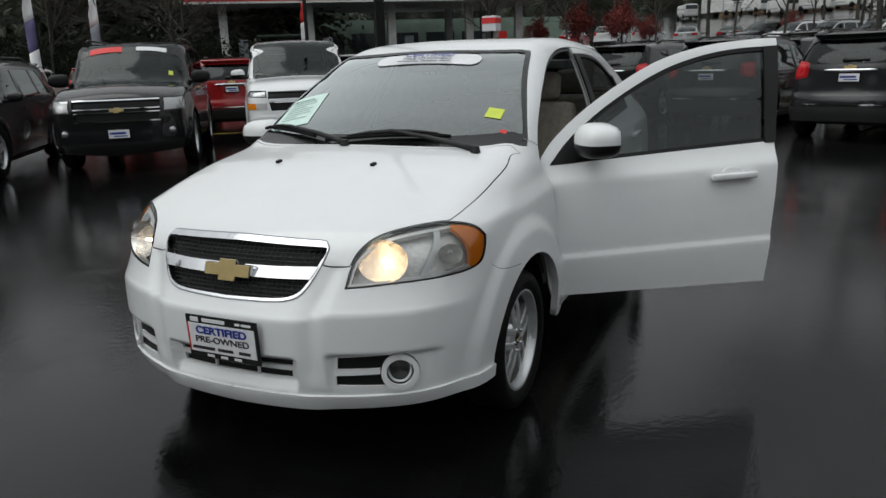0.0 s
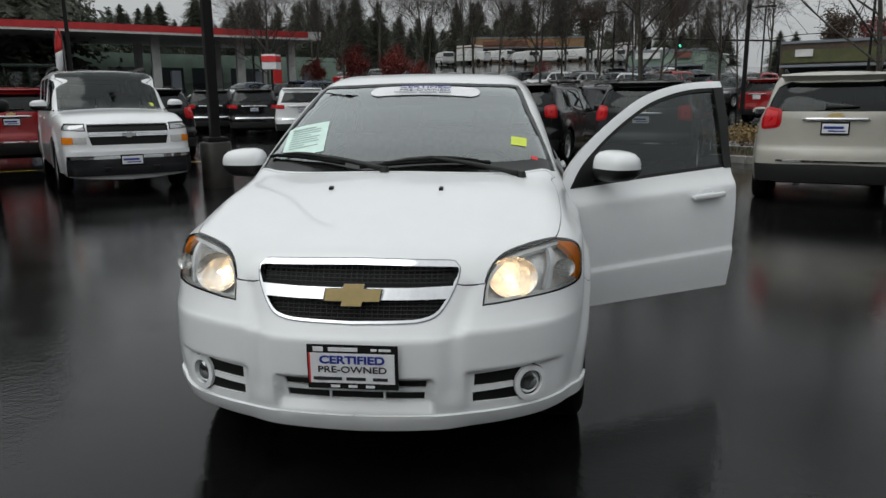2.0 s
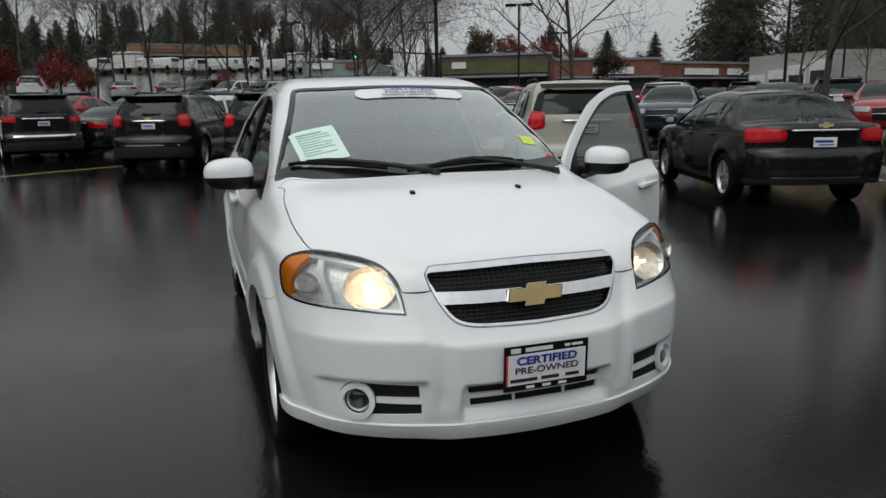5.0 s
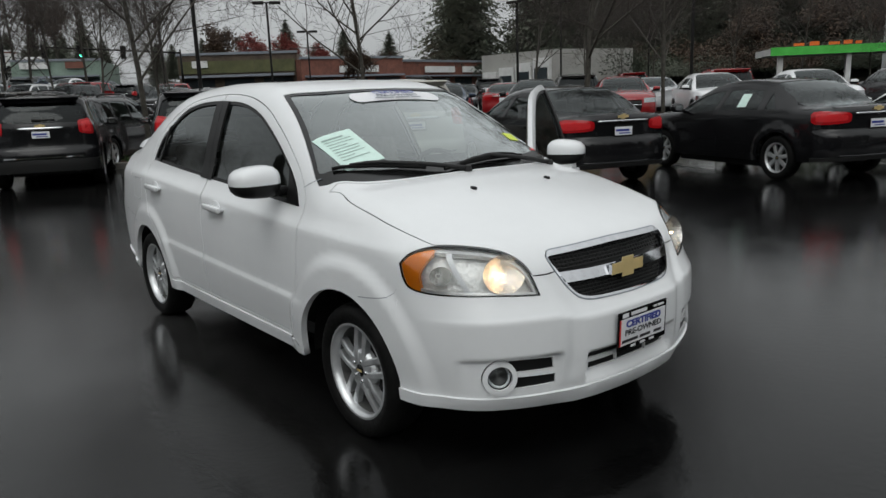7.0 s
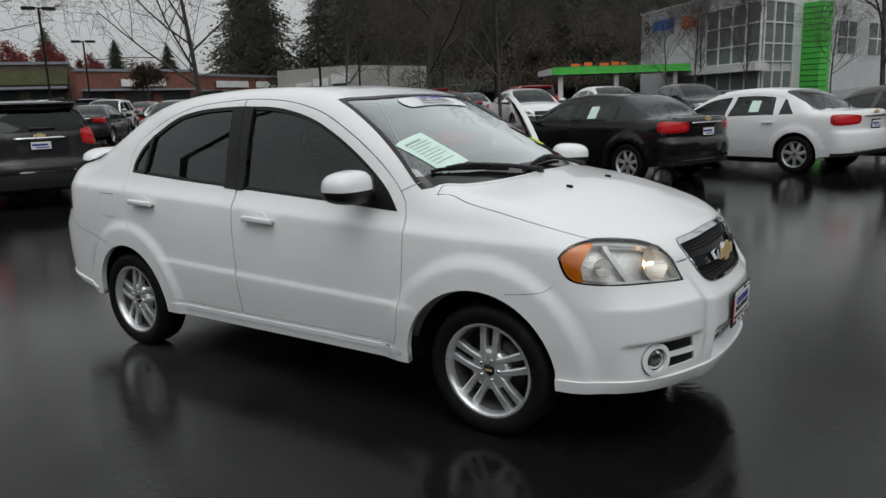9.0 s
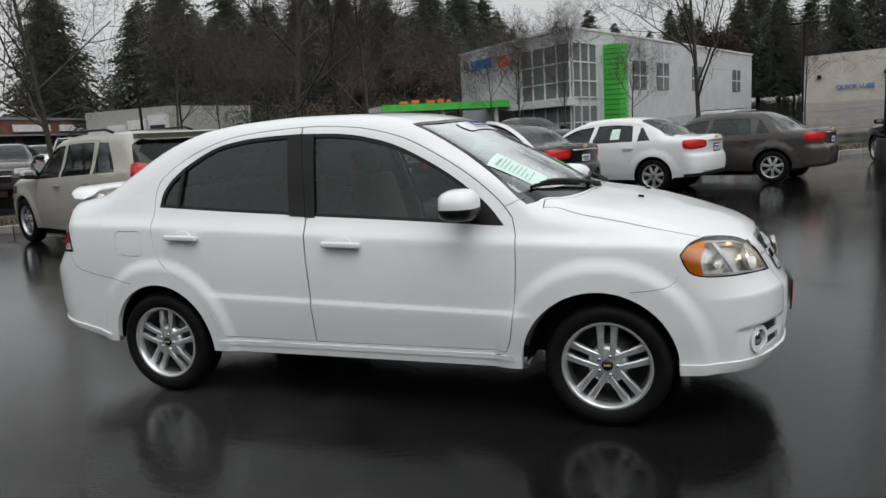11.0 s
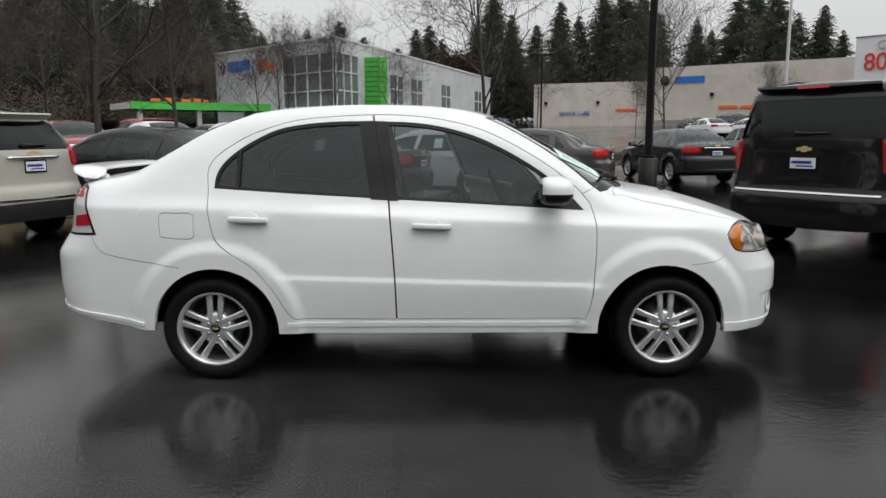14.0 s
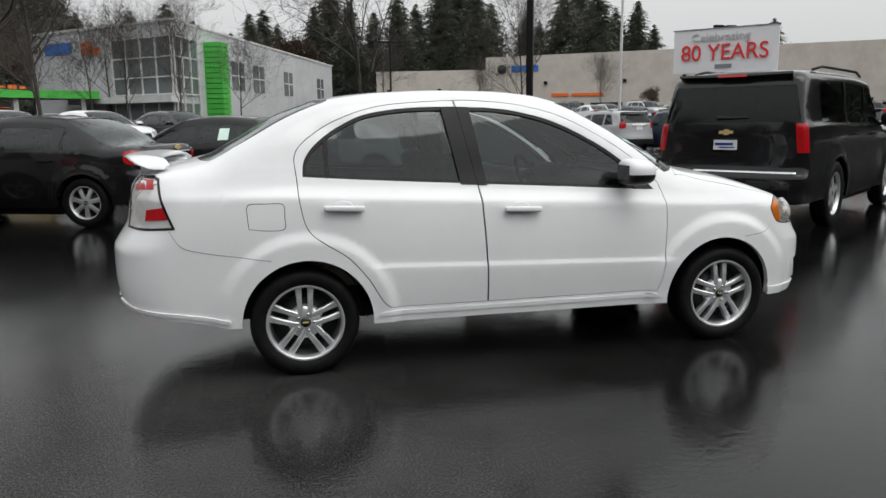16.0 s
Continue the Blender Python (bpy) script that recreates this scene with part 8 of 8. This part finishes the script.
# brick shopping parade
def parade(p, q, z0, h, material, name, label, signs, band=None):
    b = thing(name, pose(0, 0, 0), label, "building")
    a, u, n, L = wall_frame(p, q)
    c = [p, q, (q[0] - n.x * 14, q[1] - n.y * 14), (p[0] - n.x * 14, p[1] - n.y * 14)]
    prism("wall", c, z0 - 1, z0 + h, material, b)
    on_wall("coping", p, q, -0.1, L + 0.1, z0 + h, z0 + h + 0.25, 0.15, 0.5, GREYINK, b)
    if band:
        on_wall("band", p, q, L * 0.02, L * 0.98, z0 + h * 0.55, z0 + h * 0.85, 0.25, 0.3, band, b)
    on_wall("awning", p, q, 0.3, L - 0.3, z0 + h * 0.44, z0 + h * 0.50, 1.2, 1.3, GREYINK, b)
    k = max(3, int(L / 3.4))
    for i in range(k):
        on_wall("shop_window", p, q, L * (i + 0.12) / k, L * (i + 0.88) / k, z0 + 0.3, z0 + h * 0.40, 0.05, 0.12, SHOPGLASS, b)
    for s, w_, zz, mt in signs:
        on_wall("sign", p, q, L * s, L * s + w_, z0 + zz, z0 + zz + 0.7, 0.4, 0.2, mt, b, "shop sign plate")
    return b


zb = 2.2
e1, e2, e3, e4, e5 = polar(160, 84, 3.69, -2.31), polar(151.5, 82, 3.69, -2.31), polar(151.2, 80, 3.69, -2.31), polar(143.5, 84, 3.69, -2.31), polar(136.5, 96, 3.69, -2.31)
parade(e1, e2, zb, 4.2, BROWNW, "restaurant", "dark brown restaurant with olive band", [(0.12, 1.6, 2.9, OFFWHITE)], OLIVE)
parade(e3, e4, zb, 3.4, BRICKW, "brick_shop", "red brick shop with white sign", [(0.35, 4.5, 1.95, OFFWHITE)])
parade(e4, e5, zb, 3.0, BRICKW, "brick_shop", "long red brick shop row", [(0.2, 5, 1.8, OFFWHITE), (0.6, 4, 1.8, OFFWHITE)])
e6, e7 = polar(174.0, 118, 4.2, 0), polar(167.5, 116, 4.2, 0)
parade(polar(183.9, 150, 4.2, 0), polar(175.4, 152, 4.2, 0), 9.4, 3.5, ORANGEW, "ochre_shop", "ochre yellow shop with orange fascia", [(0.1, 9, 2.2, BRICKW), (0.55, 4, 1.9, BRICKW)])
parade(polar(172, 95, 4.2, 0), polar(166.5, 93, 4.2, 0), 3.4, 3.2, PALEGREEN, "pale_shop", "pale green shop with signs", [(0.1, 3, 2.4, OFFWHITE), (0.6, 2, 2.4, BRICKW)])

# filling station
F1, F2 = polar(222.5, 57, 4.27, 0.9), polar(195.9, 62, 4.27, 0.9)
fs_ = thing("filling_station", pose(0, 0, 0), "filling station canopy with red fascia on white columns", "filling station")
Lf = wall_frame(F2, F1)[3]
on_wall("fascia", F1, F2, 0, Lf, 6.17, 6.64, 0.2, 0.2, REDFASCIA, fs_, "red fascia")
on_wall("fascia_lower", F1, F2, 0, Lf, 6.02, 6.17, 0.18, 0.2, OFFWHITE, fs_, "white fascia edge")
on_wall("fascia_end", F1, F2, Lf - 1.1, Lf + 0.02, 6.12, 6.66, 0.22, 0.2, OFFWHITE, fs_, "white fascia end panel")
on_wall("roof_slab", F1, F2, 0.1, Lf - 0.1, 6.05, 6.55, 0.0, 12.0, OFFWHITE, fs_)
for s in (2.5, 9, 15.5, 22, Lf - 1.5):
    for o in (-2.5, -9.0):
        on_wall("column", F1, F2, s - 0.3, s + 0.3, 1.2, 6.05, o, 0.5, OFFWHITE, fs_, "white canopy column")
    on_wall("fuel_pump", F1, F2, s + 1.0, s + 1.7, 1.5, 3.6, -2.4, 0.6, GREYINK, fs_, "grey fuel pump", 0.05)
on_wall("kiosk", F1, F2, 2, Lf + 9, 1.4, 5.5, -14, 6, PALEGREEN, fs_, "pale green kiosk")
for i in range(7):
    on_wall("kiosk_window", F1, F2, 3 + i * 3.6, 5.8 + i * 3.6, 2.4, 4.3, -13.9, 0.1, SHOPGLASS, fs_)
on_wall("price_sign", F1, F2, Lf - 5.5, Lf - 4.9, 2.4, 3.5, 4.0, 0.2, REDMARK, fs_, "small red price sign")
sgn = polar(199.7, 42, 4.27, 0.9)
ps = thing("roadside_sign", pose(sgn[0], sgn[1], ground_z(*sgn)), "small white and red roadside sign on a post", "sign")
boxpart("sign_post", (0, 0, 1.3), (0.1, 0.1, 2.6), POLE, ps)
boxpart("sign_board", (0, 0, 2.9), (0.8, 0.8, 0.8), WHITECARD, ps)
boxpart("sign_band", (0.02, 0, 3.05), (0.82, 0.82, 0.3), REDMARK, ps)
# traffic lights over the road
tx = polar(167.8, 70, 4.27, -0.1)
tl_ = thing("traffic_light", pose(tx[0], tx[1], ground_z(*tx)), "traffic lights on a long mast arm, showing green", "traffic light")
hz = 5.7 - ground_z(*tx)
v, f = tube([(0, 8, 0), (0, 8, hz + 0.6)], [0.12, 0.09], 8)
link_mesh("mast", v, f, POLE, tl_)
v, f = tube([(0, 8, hz + 0.3), (0, -4, hz + 0.7)], [0.08, 0.05], 8)
link_mesh("mast_arm", v, f, POLE, tl_)
for yy in (-3.2, -0.5, 3.0):
    hd = boxpart("signal_head", (0, yy, hz + 0.3), (0.3, 0.4, 1.1), POLE, tl_)
    if yy == -0.5:
        boxpart("green_lamp", (0.17, yy, hz), (0.03, 0.2, 0.2), TRAFFICG, hd)




# feather flags and a bus shelter by the road
def feather_flag(x, y, h, colours):
    fl = thing("feather_flag", pose(x, y, ground_z(x, y), 0, 0, -45), "tall narrow advertising flag on a curved pole", "flag", "feather flags")
    pts = [(0, 0, 0), (0, 0, h * 0.6), (0.03, 0, h * 0.85), (0.15, 0, h * 0.97), (0.42, 0, h)]
    v, f = tube(pts, [0.035, 0.03, 0.025, 0.02, 0.012], 6)
    link_mesh("pole", v, f, POLE, fl)
    n = len(colours)
    for i, mt in enumerate(colours):
        vs, fs = [], []
        for j in range(5):
            z = h * (0.28 + 0.70 * (i + j / 4) / n)
            w = 0.36 * (1 - 0.25 * abs(z / h - 0.6)) * (1 if z < h * 0.9 else 0.8)
            for k in range(5):
                vs.append((0.03 + w * k / 4, 0.05 * math.sin(z * 2.1 + k * 1.2), z - 0.18 * k / 4))
        for j in range(4):
            for k in range(4):
                a = j * 5 + k
                fs.append((a, a + 1, a + 6, a + 5))
        o = link_mesh("banner", vs, fs, mt, fl)
        o.modifiers.new("thickness", "SOLIDIFY").thickness = 0.004


VIOLET = plain("violet_cloth", (0.10, 0.09, 0.20), 0.7)
for (az, d, ox, oy), h, cols in (((232.9, 31, 3.86, 1.71), 4.6, (WHITECARD, VIOLET, WHITECARD)), ((229.0, 32, 3.86, 1.71), 4.4, (WHITECARD, GREYINK, WHITECARD)), ((213.6, 44, 4.27, 0.89), 4.6, (BLUEINK, WHITECARD, REDMARK))):
    x, y = polar(az, d, ox, oy)
    feather_flag(x, y, h, cols)
sx_, sy_ = polar(215.7, 46, 4.27, 0.89)
shl = thing("bus_shelter", pose(sx_, sy_, ground_z(sx_, sy_), 0, 0, 126), "dark green framed bus shelter with clear panes", "shelter")
SHELTERGREEN = plain("dark_green_frame", (0.010, 0.028, 0.016), 0.4)
boxpart("roof", (0, 0, 2.55), (2.6, 1.5, 0.14), SHELTERGREEN, shl, bevel=0.03)
for px_ in (-1.2, 0, 1.2):
    for py_ in (-0.6, 0.6):
        boxpart("post", (px_, py_, 1.24), (0.07, 0.07, 2.48), SHELTERGREEN, shl)
for px_ in (-0.6, 0.6):
    boxpart("pane", (px_, 0.6, 1.3), (1.08, 0.02, 1.9), LENS, shl, bevel=0)
boxpart("bench", (0, 0.3, 0.45), (2.0, 0.35, 0.06), POLE, shl)

# ---- rows of cars farther off ----
far_saloon, _h, _d = make_car("far_saloon", SP_SALOON, SILVER, "silver saloon car in a long row", fine=False, group="far car rows")
far_cross, _h, _d = make_car("far_crossover", SP_CROSS, SILVER, "silver crossover in a long row", fine=False, group="far car rows")
COATS = [(SILVER, "silver"), (WHITE, "white"), (BLACKP, "black"), (REDP, "red"), (DARKGREY, "dark grey"), (BLUEP, "dark blue"), (WHITE, "white"), (GREYP, "grey")]
SWAP = {}


def far_car(base, kind, x, y, heading, ci):
    coat, word = COATS[ci]
    z = ground_z(x, y)
    c = copy_thing(base, pose(x, y, z, 0, 0, heading))
    for o in c.children_recursive:
        if o.type == "MESH" and o.data.materials and o.data.materials[0] == SILVER:
            key = (o.data.name, coat.name)
            if key not in SWAP:
                SWAP[key] = o.data.copy()
                SWAP[key].materials[0] = coat
            o.data = SWAP[key]
    c["label"] = word + " " + kind + " parked in a long row"
    return c


g = random.Random(21)
used_base = {}
row_h = math.degrees(math.atan2(NRM.y, NRM.x))
for off, s_a, s_b, flip in ((8.5, -22, 16, 1), (14.5, -26, 14, 0), (24.0, -34, 10, 1), (30.0, -36, 12, 0), (40.0, -36, -14, 1)):
    s = s_a
    while s < s_b:
        if g.random() < 0.9 and not (off < 9 and -15 < s < -4):
            p = S0 + U * (s + g.uniform(-0.15, 0.15)) + NRM * (off + g.uniform(-0.25, 0.25))
            b, k = ((far_saloon, "saloon"), (far_cross, "crossover"))[g.random() < (0.38 if off > 9 or s < -4 else 0.0)]
            far_car(b, k, p.x, p.y, row_h + (180 if flip else 0) + g.uniform(-2, 2), g.randrange(len(COATS)))
        s += 2.85
for x0, y0, dx, dy, n, hd in ((-30, -13, 2.4, 2.6, 7, 140), (-40, -16, 2.2, 2.7, 8, 150), (-56, -14, 0.6, 3.0, 11, 180), (20, 50, 2.6, -1.7, 9, 100), (22, 58, 2.6, -1.8, 9, 280), (36, 30, 2.4, -1.7, 5, 215), (-26, -21, -1.6, 1.9, 4, 218), (-15, -24, -1.7, 1.9, 4, 218), (12.6, 24.5, 2.4, -1.5, 4, 100)):
    for i in range(n):
        b, k = ((far_saloon, "saloon"), (far_cross, "crossover"))[g.random() < 0.45]
        far_car(b, k, x0 + dx * i, y0 + dy * i, hd + g.uniform(-2, 2), g.randrange(len(COATS)))
park(far_saloon, -8.5, 23.0, row_h)
park(far_cross, 2.0, 33.0, row_h)


# white rental vans and box trucks up the hill
def van(x, y, heading, boxy):
    z = ground_z(x, y)
    v_ = thing("white_van", pose(x, y, z, 0, 0, heading), "white box truck with a dull red stripe" if boxy else "plain white panel van with dark windscreen", "van", "vans up the hill")
    bm = bmesh.new()
    if boxy:
        box(bm, -0.9, 0, 1.75, 3.8, 2.2, 2.4, 0.06)
        box(bm, 1.9, 0, 1.15, 1.8, 1.9, 1.5, 0.25)
    else:
        box(bm, 0, 0, 1.15, 5.0, 1.95, 1.7, 0.3)
    b = part("body", bm, OFFWHITE, v_)
    boxpart("windscreen", (2.45 if not boxy else 2.72, 0, 1.55), (0.15, 1.6, 0.55), SHOPGLASS, v_)
    boxpart("stripe", (-0.9, 0, 2.6 if boxy else 0.8), (3.82 if boxy else 3.0, 2.22 if boxy else 1.97, 0.22 if boxy else 0.12), BRICKW if boxy else GREYINK, v_)
    for x_ in (-1.6, 1.6):
        for s in (1, -1):
            vv, ff = lathe([(0.0, 0.1), (0.2, 0.1), (0.36, 0.1), (0.38, 0.06), (0.38, -0.1), (0, -0.1)], 20)
            link_mesh("wheel", vv, ff, RUBBER, v_).matrix_local = pose(x_, s * 0.92, 0.38)


for i in range(11):
    van(-112 - (i % 3) * 6, -12 + i * 4.2, 20 + (i * 37) % 50, i % 6 == 1)
